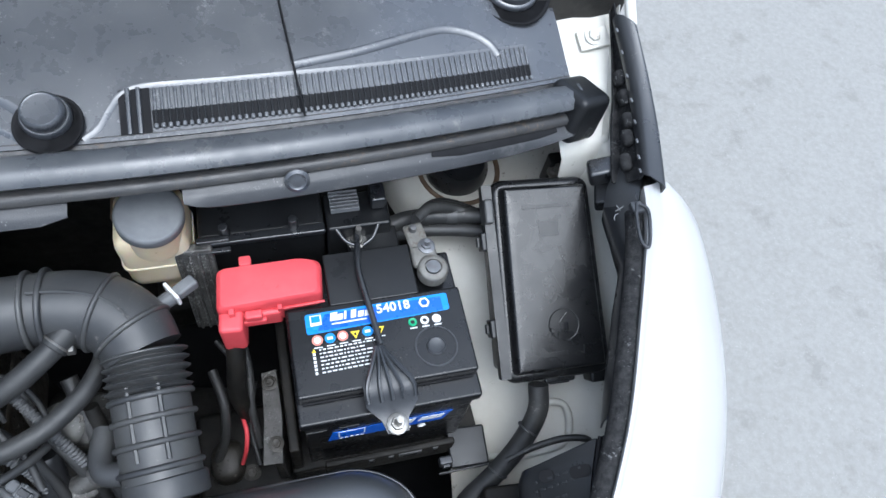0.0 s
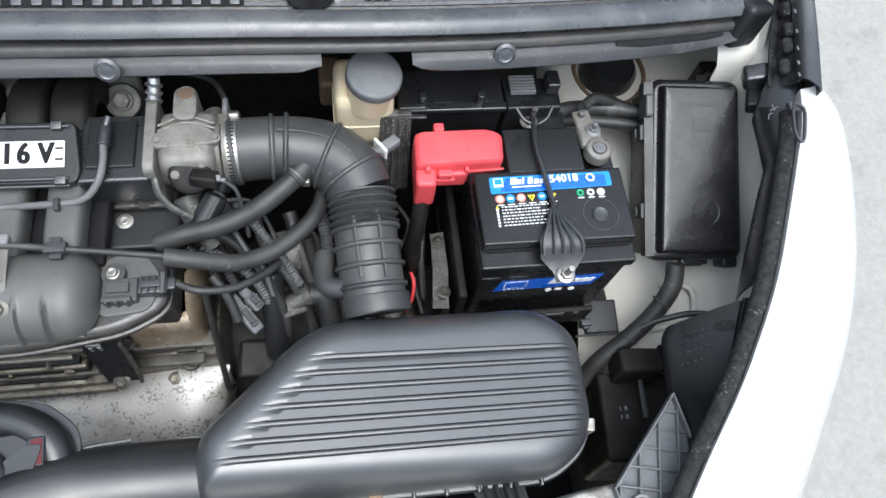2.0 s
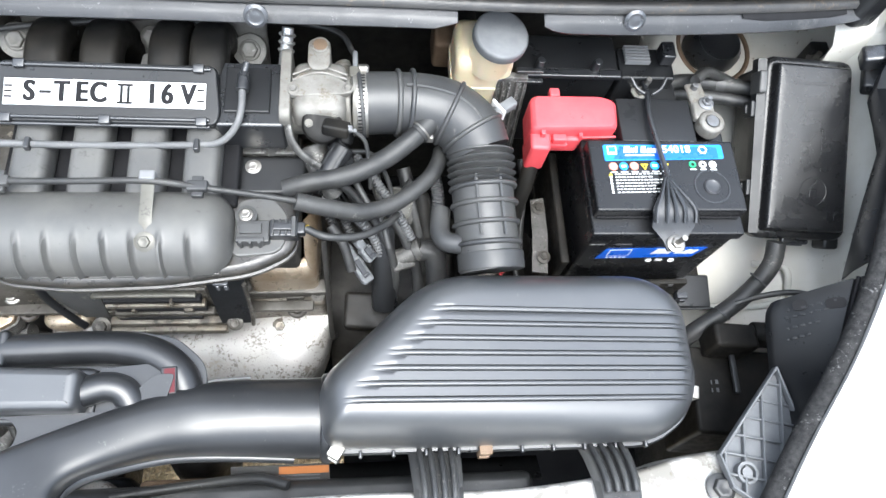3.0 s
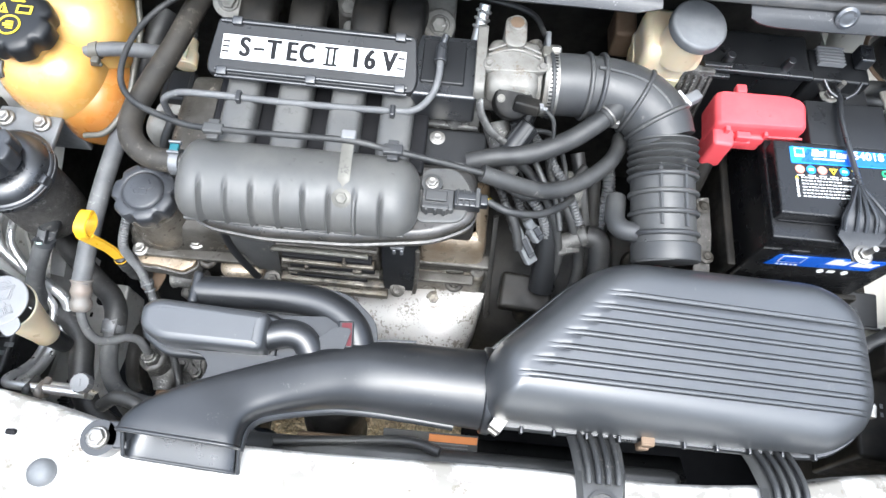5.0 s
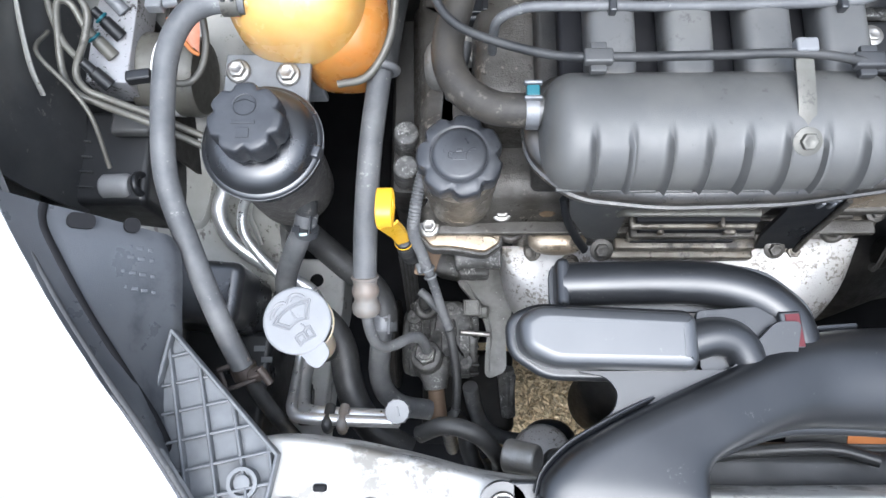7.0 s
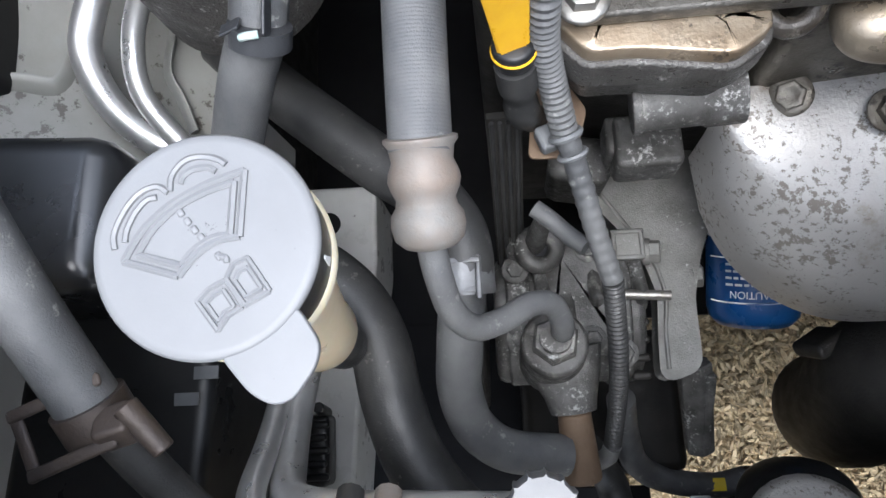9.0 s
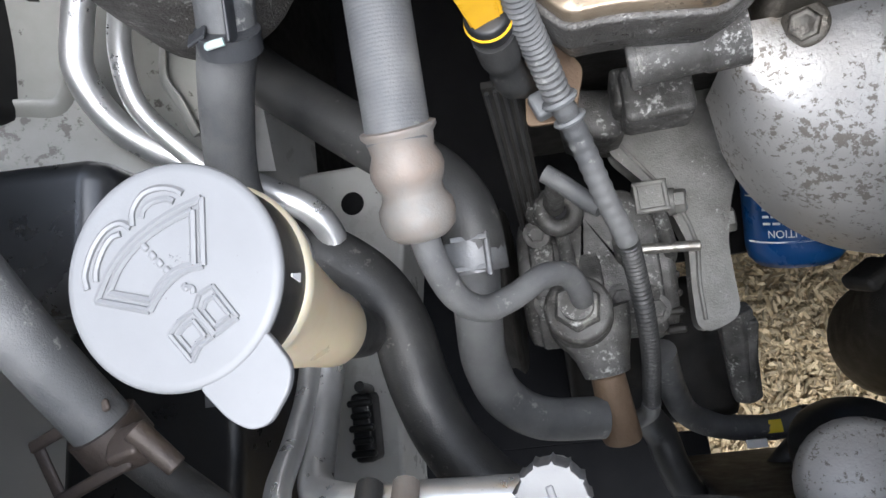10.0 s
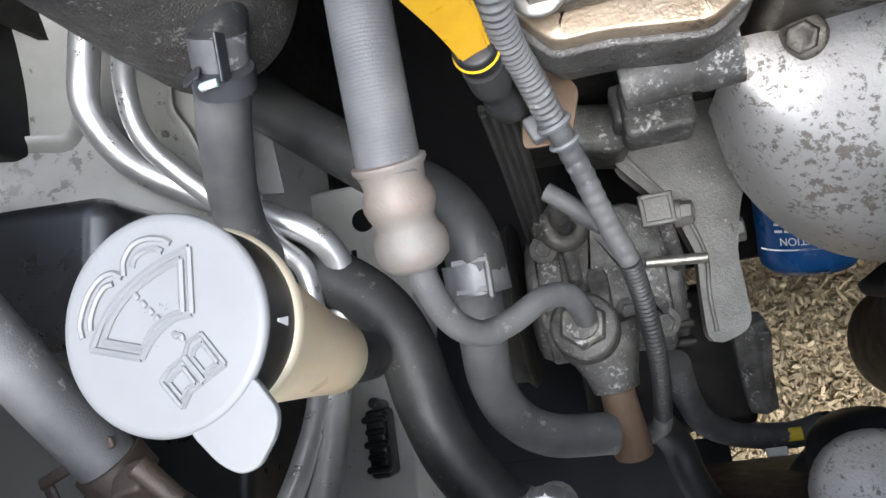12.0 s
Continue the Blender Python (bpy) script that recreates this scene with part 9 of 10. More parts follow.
part("foil_tag", sheet([[Vector((-0.641, 0.238, 0.788)), Vector((-0.63, 0.243, 0.794)), Vector((-0.615, 0.247, 0.786))], [Vector((-0.634, 0.226, 0.782)), Vector((-0.626, 0.229, 0.789)), Vector((-0.613, 0.225, 0.782))], [Vector((-0.622, 0.211, 0.776)), Vector((-0.619, 0.211, 0.779)), Vector((-0.615, 0.208, 0.774))]], 0.001), COPPER_TAPE, ac, "folded orange foil tag")
part("tag_edge", tube([(-0.643, 0.237, 0.789), (-0.635, 0.225, 0.784), (-0.622, 0.209, 0.778), (-0.614, 0.205, 0.775)], 0.0022, 8, 5), LABEL_ORANGE, ac)
part("lead", tube([(-0.648, 0.168, 0.80), (-0.62, 0.166, 0.79), (-0.606, 0.177, 0.79), (-0.60, 0.2, 0.795), (-0.60, 0.225, 0.81), (-0.605, 0.25, 0.825)], 0.0034, 10, 6), LINE_GREY, ac)
part("tag_wire", tube([(-0.64, 0.262, 0.815), (-0.632, 0.262, 0.823), (-0.625, 0.25, 0.81), (-0.622, 0.238, 0.797)], 0.0011, 6, 5), RUST, ac)
bb = thing("brake_unit_bracket", (-0.69, 0.29, 0.70), "black steel bracket standing behind the brake unit", "bracket")
part("plate", box((-0.695, 0.303, 0.80), (0.06, 0.052, 0.10), 0.004, 2, (0, 0, -8)), PLASTIC, bb)
part("bolt", bolt((-0.70, 0.306, 0.851), (0, -0.1, 1), 0.009, 0.008, 1.4), STEEL, bb)
bl = thing("brake_pipes", (-0.66, 0.33, 0.75), "bent steel brake pipes clipped along the bulkhead corner", "pipe")
for pts in ([(-0.755, 0.225, 0.80), (-0.752, 0.26, 0.845), (-0.735, 0.31, 0.872), (-0.69, 0.335, 0.877), (-0.64, 0.35, 0.87)], [(-0.738, 0.262, 0.83), (-0.70, 0.272, 0.868), (-0.655, 0.29, 0.875), (-0.63, 0.33, 0.87), (-0.62, 0.38, 0.87)], [(-0.615, 0.255, 0.80), (-0.625, 0.28, 0.84), (-0.622, 0.34, 0.87), (-0.61, 0.40, 0.88)], [(-0.605, 0.26, 0.79), (-0.612, 0.29, 0.835), (-0.61, 0.34, 0.86), (-0.595, 0.41, 0.87)]):
    part("pipe", tube(pts, 0.0036, 10, 8), LINE_GREY, bl)
part("corner_cover", box((-0.785, 0.20, 0.79), (0.05, 0.14, 0.15), 0.015, 3, (0, 0, -6)), PLASTIC, bl, "black corner cover")
lb = thing("loom_box", (-0.7, 0.11, 0.62), "dark slotted wiring box in the corner of the bay", "wiring box")
part("body", box((-0.722, 0.115, 0.69), (0.11, 0.10, 0.10), 0.008), PLASTIC, lb)
part("lid", box((-0.685, 0.148, 0.748), (0.04, 0.03, 0.014), 0.004), PLASTIC_DUSTY, lb, "greyed lid")
for k in range(4):
    part("slot_edge", box((-0.745 + 0.003 * k, 0.13 - 0.016 * k, 0.742), (0.034, 0.0016, 0.002), 0.0005, 1, (0, 0, -4)), PLASTIC_DUSTY, lb)
pl = thing("wing_plug", (-0.69, 0.083, 0.72), "pale grey plastic plug with a black collar", "plug")
part("plug", lathe([(0, 0), (0.010, 0), (0.0125, 0.003), (0.0125, 0.026), (0.010, 0.03), (0, 0.03)], (-0.713, 0.083, 0.737), (1, 0.02, 0.05), 24), CAP_GREY, pl)
part("collar", torus((-0.674, 0.085, 0.739), (1, 0.05, 0.3), 0.0095, 0.0038, 24, 8), PLASTIC, pl, "black collar")

# ---- washer bottle ----
wb = thing("washer_bottle", (-0.48, -0.06, 0.60), "cream washer bottle neck with a pale grey flip cap", "washer bottle")
WC, WA = Vector((-0.5022, -0.0545, 0.7745)), Vector((0.04, -0.05, 1)).normalized()
WY = Vector((-0.57, 0.82, 0))
WY = (WY - WA * WY.dot(WA)).normalized()
WX = WY.cross(WA)
WM = Matrix.Translation(WC) @ Matrix((WX, WY, WA)).transposed().to_4x4() @ Matrix.Diagonal((1.04, 1.04, 1, 1))


def onto(bm):
    return moved(bm, WM)


part("neck", sweep([WC + WA * -0.0185, WC + WA * -0.0205, WC + WA * -0.024, Vector((-0.506, -0.0545, 0.735)), Vector((-0.507, -0.058, 0.70)), Vector((-0.507, -0.061, 0.672)), Vector((-0.507, -0.062, 0.655)), Vector((-0.507, -0.062, 0.645))], lambda u: 0.0262 if u < 0.08 else 0.0255 - 0.0085 * smooth01(0.1, 0.85, u) - 0.008 * smooth01(0.9, 1.0, u), 40), CREAM, wb)
part("pump_stub", cyl((-0.507, -0.062, 0.648), (-0.51, -0.062, 0.60), 0.014, 0.012, 20), PLASTIC, wb)
part("neck_flange", lathe([(0.0245, -0.0265), (0.0285, -0.0255), (0.029, -0.0215), (0.0275, -0.02), (0.024, -0.0198)], WC, WA, 48), CREAM, wb)
part("cap_skirt", lathe([(0.0265, -0.0205), (0.0278, -0.02), (0.0286, -0.0015), (0, -0.0015)], WC, WA, 56), PLASTIC, wb, "black cap ring")
part("ring_mark", onto(moved(prism([(-0.0012, -0.003), (0.0012, -0.003), (0.0006, 0.003), (-0.0002, 0.003)], 0, 0.0004), pose(0.0207, -0.0186, -0.009, 90, 0, 48))), LABEL_WHITE, wb)
washer_cap = part("cap", onto(lathe([(0.0272, -0.0018), (0.0284, -0.0006), (0.0286, 0.0008), (0.0278, 0.0018), (0.026, 0.0021), (0, 0.0021)], (0, 0, 0), (0, 0, 1), 72)), CAP_GREY, wb)
part("lift_tab", onto(moved(prism(rounded([(-0.0130, -0.0235), (0.0090, -0.0250), (0.0082, -0.0370), (0.004, -0.0408), (-0.005, -0.0436), (-0.0096, -0.0416), (-0.0122, -0.036)], 0.004, 5), -0.0016, 0.0012, 0.0006), pose(0, 0, 0, 0, 0, 1))), CAP_GREY, washer_cap)
ZC = 0.0022


def bead(pts, r=0.0008):
    part("symbol_bead", onto(tube([(x, y, ZC) for x, y in pts], r, 6, 5)), CAP_GREY, washer_cap)


TOP = [(-0.0184, 0.0086), (-0.0105, 0.0122), (-0.0012, 0.0135), (0.009, 0.0122), (0.0184, 0.0092)]
LOW = [(-0.0094, -0.0029), (-0.005, -0.0014), (-0.0003, -0.0010), (0.004, -0.0018), (0.008, -0.0040)]


def shrunk(pts, k, c=(0.0, 0.0055)):
    return [(c[0] + (x - c[0]) * k, c[1] + (y - c[1]) * k) for x, y in pts]


for k in (1.0, 0.8):
    top, low = shrunk(TOP, k), shrunk(LOW, k)
    bead(top, 0.0010)
    bead(low, 0.0010)
    bead([top[0], low[0]], 0.0010)
    bead([top[-1], low[-1]], 0.0010)
for arc in ([(-0.0185, 0.0125), (-0.0165, 0.016), (-0.011, 0.0195), (-0.0055, 0.0208), (-0.0015, 0.0195), (0.0, 0.0165)], [(-0.0155, 0.0125), (-0.0135, 0.0148), (-0.0095, 0.0172), (-0.0055, 0.0182), (-0.003, 0.0172)], [(0.0005, 0.0165), (0.003, 0.0195), (0.0075, 0.0208), (0.0115, 0.0192), (0.0145, 0.016), (0.0155, 0.0135)], [(0.0035, 0.0165), (0.0055, 0.0178), (0.0085, 0.0175), (0.0115, 0.0155), (0.0125, 0.0135)]):
    bead(arc, 0.0009)
for x, y in ((-0.0004, 0.0102), (-0.0002, 0.0072), (0.0, 0.0044), (0.0003, 0.0016), (0.0012, -0.0048)):
    part("symbol_drop", onto(box((x, y, ZC), (0.0018, 0.0022, 0.0012), 0.0004, 1)), CAP_GREY, washer_cap)
bead([(0.0012, -0.0048), (0.0024, -0.0062), (0.0018, -0.0074)], 0.0008)
for k in (1.0, 0.62):
    for c, page in (((-0.0052, -0.0152), [(-0.0092, -0.0108), (-0.0052, -0.0100), (-0.0008, -0.0106), (-0.001, -0.0188), (-0.005, -0.0182), (-0.0090, -0.0198), (-0.0092, -0.0108)]), ((0.0031, -0.0148), [(-0.0004, -0.0104), (0.0028, -0.0086), (0.0066, -0.0094), (0.0064, -0.0196), (0.003, -0.0192), (-0.0004, -0.0188), (-0.0004, -0.0104)])):
        page = shrunk(page, k, c)
        for a, b in zip(page, page[1:]):
            bead([a, b], 0.0007)

# small filler cap at the front of the bay
fc = thing("small_filler_cap", (-0.42, -0.13, 0.69), "small grey fluted plastic cap on an aluminium pipe", "cap")
part("cap", lathe([(0.0112, -0.012), (0.0115, 0.0), (0.0108, 0.0022), (0.0, 0.0025)], (-0.4195, -0.1295, 0.7085), (0.0, -0.05, 1), 104, lambda a, k: 1 + (0.1 * max(0, math.cos(13 * a)) ** 5 if k in (0, 1, 2) else 0)), CAP_GREY, fc)
part("grip_bar", box((-0.419, -0.1295, 0.7108), (0.0025, 0.0095, 0.0016), 0.0005, 1, (0, 0, 12)), CAP_GREY, fc)
part("stub", cyl((-0.4195, -0.129, 0.67), (-0.4195, -0.1295, 0.70), 0.008, None, 16), PIPE_ALLOY, fc)

# ---- lower left corner of the bay, seen close at the end ----
rl = thing("chassis_rail", (-0.56, -0.05, 0.2), "grey painted chassis rail with a round hole", "car body panel")
rail_poly = rounded([(-0.615, 0.09), (-0.612, -0.30), (-0.552, -0.30), (-0.549, -0.16), (-0.541, -0.06), (-0.528, 0.02), (-0.528, 0.088)], 0.008, 4)
part("rail", prism(rail_poly, 0.34, 0.417, 0.004), RAIL_PAINT, rl)
part("hole", lathe([(0, 0), (0.0095, 0), (0.0095, 0.0012), (0, 0.0012)], (-0.567, 0.057, 0.417), (0, 0, 1), 24), INK_VOID, rl)
for p, l in (((-0.578, 0.03, 0.4175), 0.008), ((-0.553, 0.004, 0.4175), 0.006)):
    part("slot", box(p, (0.004, l, 0.002), 0.0005, 1), INK_VOID, rl)
part("cable_clip", merge(box((-0.569, -0.118, 0.43), (0.017, 0.05, 0.024), 0.004, 2), *[box((-0.569, -0.10 - 0.009 * k, 0.443), (0.019 - 0.004 * (k % 2), 0.005, 0.006), 0.0015, 1) for k in range(5)], cyl((-0.567, -0.092, 0.425), (-0.566, -0.088, 0.45), 0.005, 0.004, 12, 0.001)), PLASTIC, rl, "black plastic cable clip")
part("upstand", sheet([[Vector((-0.70, y, 0.56)), Vector((-0.64, y, 0.53 - 0.2 * max(0, -y))), Vector((-0.615, y, 0.45)), Vector((-0.61, y, 0.38))] for y in (-0.2, -0.05, 0.05, 0.14)], 0.002), RAIL_PAINT, rl)
part("bay_ledge", sheet([[Vector((-0.78, y, 0.60)), Vector((-0.70, y, 0.575)), Vector((-0.64, y, 0.555)), Vector((-0.585, y, 0.55 - 0.3 * (0.16 - y)))] for y in (0.06, 0.1, 0.16)], 0.002), RAIL_PAINT, rl)
ub = thing("black_side_box", (-0.6, 0.0, 0.5), "black plastic box with rounded corners on the inner wing", "plastic box")
part("body", box((-0.626, -0.012, 0.64), (0.09, 0.066, 0.12), 0.012, 3, (0, 0, -4)), PLASTIC_SATIN, ub)
part("lower_box", box((-0.62, -0.1, 0.56), (0.1, 0.12, 0.12), 0.008, 2, (0, 0, -4)), PLASTIC, ub)
for k in range(3):
    part("text_bar", box((-0.58 + 0.009 * (k % 2), -0.062 - 0.012 * k, 0.622), (0.012, 0.006, 0.001), 0, 1), CAP_DARK, ub)
bh = thing("radiator_hose", (-0.46, -0.05, 0.45), "thick black rubber radiator hose", "hose")
part("hose", tube([(-0.575, 0.0, 0.575), (-0.555, -0.006, 0.58), (-0.53, -0.017, 0.582), (-0.508, -0.036, 0.58), (-0.496, -0.06, 0.578), (-0.49, -0.09, 0.575), (-0.478, -0.122, 0.572), (-0.455, -0.15, 0.57), (-0.42, -0.17, 0.56)], 0.0165, 18, 8), RUBBER, bh)
part("hose_clamp", lathe([(0.0168, -0.006), (0.0178, -0.006), (0.0178, 0.006), (0.0168, 0.006)], (-0.565, -0.002, 0.578), (1, -0.3, 0.1), 24), DULL, bh)
uh2 = thing("pump_suction_hose", (-0.43, -0.06, 0.5), "dull grey-black suction hose with a band clamp and elbow", "hose")
part("upper_hose", tube([(-0.58, 0.115, 0.60), (-0.55, 0.084, 0.60), (-0.519, 0.057, 0.60), (-0.489, 0.032, 0.60), (-0.464, 0.013, 0.604), (-0.451, -0.006, 0.606), (-0.4475, -0.022, 0.604), (-0.4485, -0.036, 0.60)], 0.0152, 18, 8), RUBBER, uh2)
part("hose", tube([(-0.448, -0.028, 0.602), (-0.450, -0.045, 0.596), (-0.4525, -0.063, 0.587), (-0.455, -0.085, 0.566), (-0.449, -0.105, 0.546), (-0.431, -0.1185, 0.53), (-0.399, -0.123, 0.514)], 0.0122, 18, 8), RUBBER_GREY, uh2)
part("band_clamp", merge(lathe([(0.0154, -0.008), (0.0162, -0.008), (0.0162, 0.008), (0.0154, 0.008)], (-0.4485, -0.032, 0.601), (0.02, -0.97, -0.18), 28), box((-0.440, -0.034, 0.6155), (0.003, 0.022, 0.004), 0.001), box((-0.448, -0.026, 0.6175), (0.018, 0.0028, 0.0016), 0.0005), box((-0.448, -0.04, 0.615), (0.018, 0.0028, 0.0016), 0.0005)), DULL, uh2)
part("end_fitting", merge(cyl((-0.392, -0.098, 0.516), (-0.389, -0.138, 0.503), 0.0098, 0.0118, 20, 0.002), cyl((-0.393, -0.088, 0.518), (-0.392, -0.1, 0.515), 0.0088, None, 16, 0.001)), RUST, uh2, "brown rusted elbow fitting")

# power steering pump
pp = thing("power_steering_pump", (-0.39, -0.035, 0.40), "grimy grey cast power steering pump", "pump")


def cast_plate(x0, x1, r, lobes, turn, c=(-0.034, 0.458), ear=0.14):
    """A cast flange across the pump's axis, with rounded ears for its bolts."""
    return lathe([(r * 0.5, x0), (r, x0), (r * 1.03, x0 + 0.002), (r * 1.03, x1 - 0.002), (r, x1), (r * 0.5, x1)], (0, *c), (1, 0, 0), 72, lambda a, k: 1 + (ear * max(0, math.cos(lobes * (a - turn))) ** 3 if 0 < k < 5 else 0))


part("body", cyl((-0.436, -0.034, 0.458), (-0.340, -0.036, 0.459), 0.043, 0.044, 40, 0.006), ALLOY_DIRTY, pp)
part("front_cover", cast_plate(-0.428, -0.412, 0.044, 3, 0.5), ALLOY_DIRTY, pp)
part("middle_plate", cast_plate(-0.398, -0.385, 0.045, 4, 0.2), ALLOY_DIRTY, pp)
part("rear_plate", cast_plate(-0.364, -0.350, 0.046, 4, 0.9), ALLOY_DIRTY, pp)
for x in (-0.405, -0.372, -0.344):
    part("casting_rib", box((x, -0.014, 0.494), (0.009, 0.046, 0.02), 0.004, 2, (-24, 0, 3)), ALLOY_DIRTY, pp)
part("upper_deck", loft([[Vector((px_, py_, z)) for px_, py_ in inset(rounded([(-0.412, -0.06), (-0.352, -0.066), (-0.345, -0.012), (-0.36, 0.014), (-0.402, 0.012)], 0.01, 4), d)] for d, z in ((0, 0.47), (0, 0.496), (0.003, 0.502), (0.012, 0.5035))]), ALLOY_DIRTY, pp)
part("side_lug", merge(torus((-0.405, 0.002, 0.515), (0.15, -0.35, 1), 0.0105, 0.0055, 24, 8), box((-0.413, 0.008, 0.498), (0.026, 0.022, 0.03), 0.007, 3)), ALLOY_DIRTY, pp)
part("lug_bore", lathe([(0, 0), (0.0085, 0), (0.0085, 0.001), (0, 0.001)], (-0.405, 0.002, 0.513), (0.15, -0.35, 1), 20), INK_VOID, pp)
part("square_boss", merge(box((-0.3485, 0.004, 0.497), (0.0205, 0.02, 0.016), 0.002), box((-0.3485, 0.0125, 0.5045), (0.021, 0.003, 0.003), 0.001), box((-0.3485, -0.0045, 0.5045), (0.021, 0.003, 0.003), 0.001), box((-0.3572, 0.004, 0.5045), (0.003, 0.02, 0.003), 0.001), box((-0.3398, 0.004, 0.5045), (0.003, 0.02, 0.003), 0.001)), BRACKET_ALLOY, pp)
part("bolt", bolt((-0.338, 0.0005, 0.496), (1, -0.1, 0.25), 0.0075, 0.011, 1.15), BRACKET_ALLOY, pp)
part("steel_pin", cyl((-0.362, -0.028, 0.508), (-0.326, -0.031, 0.508), 0.0032, None, 12, 0.0008), STEEL, pp)
part("arm", tube([(-0.409, 0.011, 0.574), (-0.401, 0.004, 0.574), (-0.391, -0.006, 0.573), (-0.383, -0.013, 0.575)], 0.0052, 10, 4), RUBBER_GREY, pp)
part("arm_stay", cyl((-0.404, 0.006, 0.572), (-0.408, 0.006, 0.51), 0.005, 0.007, 12, 0.001), ALLOY_DIRTY, pp)
part("port", lathe([(0.021, 0.0), (0.0205, 0.018), (0.0185, 0.032), (0.0175, 0.05), (0.0185, 0.052), (0.0185, 0.058), (0.016, 0.061), (0, 0.061)], (-0.401, -0.0665, 0.498), (-0.03, 0.08, 1), 32), ALLOY_DIRTY, pp)
part("port_nut", merge(lathe([(0.0128, 0), (0.0132, 0.002), (0.0132, 0.010), (0.0115, 0.0125), (0, 0.0125)], (-0.4025, -0.0618, 0.558), (-0.03, 0.08, 1), 6), lathe([(0.0088, 0.012), (0.0084, 0.018), (0, 0.018)], (-0.4025, -0.0618, 0.558), (-0.03, 0.08, 1), 20)), ALLOY_DIRTY, pp)
part("snout", loft([duct_ring(c, (0.1, -0.9, -0.15), w, h, 0.35, 28) for c, w, h in (((-0.396, -0.06, 0.51), 0.024, 0.02), ((-0.395, -0.076, 0.512), 0.021, 0.02), ((-0.393, -0.088, 0.513), 0.016, 0.0165), ((-0.392, -0.098, 0.514), 0.0135, 0.0135))]), ALLOY_DIRTY, pp)
for x, y, z, r in ((-0.42, -0.052, 0.498, 0.0075), (-0.376, -0.055, 0.505, 0.007), (-0.357, -0.064, 0.498, 0.0075), (-0.374, 0.002, 0.505, 0.0065), (-0.421, -0.008, 0.503, 0.007)):
    part("pump_bolt", merge(cyl((x, y, z - 0.012), (x, y, z), r * 1.3, r * 1.15, 16, 0.001), bolt((x, y, z), (0, -0.1, 1), r * 0.8, 0.006)), ALLOY_DIRTY, pp)
for k in range(4):
    part("casting_fin", box((-0.345, -0.044 - 0.011 * k, 0.49 - 0.003 * k), (0.012, 0.005, 0.016), 0.0015, 1, (8, 0, 0)), GRIME_SHADED, pp)
part("pulley", lathe([(0.02, -0.012), (0.058, -0.012), (0.06, -0.01), (0.055, -0.004), (0.055, 0.004), (0.06, 0.01), (0.058, 0.012), (0.02, 0.012)], (-0.456, -0.034, 0.44), (1, 0, 0), 36), GRIME_SHADED, pp)

# pump bracket
pb = thing("pump_bracket", (-0.33, 0.0, 0.42), "pitted grey cast bracket holding the pump", "bracket")
BR = rounded([(-0.362, 0.072), (-0.328, 0.074), (-0.296, 0.074), (-0.287, 0.035), (-0.301, 0.0), (-0.308, -0.028), (-0.308, -0.072), (-0.328, -0.079), (-0.3265, -0.05), (-0.324, -0.025), (-0.331, 0.0), (-0.347, 0.025), (-0.364, 0.046)], 0.007, 4)
part("plate", loft([[Vector((q.x, q.y, z)) for q in inset(BR, d)] for d, z in ((0.003, 0.452), (0.0, 0.456), (0.0, 0.474), (0.002, 0.4775), (0.004, 0.478))]), BRACKET_ALLOY, pb)
part("edge_bead", tube([(-0.3605, 0.05, 0.4785), (-0.346, 0.0275, 0.4785), (-0.330, 0.002, 0.4785), (-0.323, -0.025, 0.4785), (-0.3255, -0.05, 0.4785), (-0.326, -0.074, 0.4785)], 0.0014, 8, 6), BRACKET_ALLOY, pb)
part("leg", merge(cyl((-0.304, -0.068, 0.452), (-0.299, -0.128, 0.42), 0.013, 0.0105, 6, 0.002), box((-0.296, -0.10, 0.44), (0.007, 0.055, 0.012), 0.002, 2, (28, 0, -5))), ALLOY_DIRTY, pb)
part("head_lug", lathe([(0, 0), (0.0125, 0), (0.0135, 0.001), (0.0135, 0.004), (0.0124, 0.0048), (0.0124, 0.03), (0.0136, 0.032), (0.0136, 0.048), (0, 0.048)], (-0.366, 0.0345, 0.6445), (1, 0.0, 0.12), 28), ALLOY_DIRTY, pb)
part("lower_lug", merge(box((-0.346, 0.042, 0.572), (0.036, 0.03, 0.03), 0.004), box((-0.362, 0.048, 0.57), (0.012, 0.022, 0.024), 0.003)), ALLOY_DIRTY, pb)
part("back_web", box((-0.375, 0.06, 0.49), (0.04, 0.03, 0.09), 0.008, 2, (8, 0, -12)), ALLOY_DIRTY, pb)
part("bolt", bolt((-0.305, -0.012, 0.468), (1, 0, 0.1), 0.008, 0.01, 1.3), BRACKET_ALLOY, pb)

# sensor cable with its conduit
sc = thing("sensor_cable", (-0.38, -0.02, 0.6), "grey taped sensor cable running into black conduit", "cable")
part("upper_conduit", ribbed([(-0.388, 0.115, 0.765), (-0.4, 0.075, 0.75), (-0.4065, 0.046, 0.728), (-0.4065, 0.039, 0.70), (-0.4025, 0.034, 0.675), (-0.3965, 0.02, 0.65)], 0.0058, 0.0034, 0.0006, 16), RUBBER_GREY, sc)
part("taped_run", ribbed([(-0.397, 0.0215, 0.653), (-0.390, 0.005, 0.635), (-0.384, -0.013, 0.62), (-0.378, -0.028, 0.607), (-0.3745, -0.037, 0.60)], 0.0053, 0.006, 0.00022, 16), RUBBER_GREY, sc)
part("lower_conduit", ribbed([(-0.3745, -0.037, 0.60), (-0.371, -0.051, 0.575), (-0.368, -0.071, 0.55), (-0.3665, -0.093, 0.52), (-0.368, -0.119, 0.49)], 0.0049, 0.0034, 0.0007, 16), RUBBER, sc)
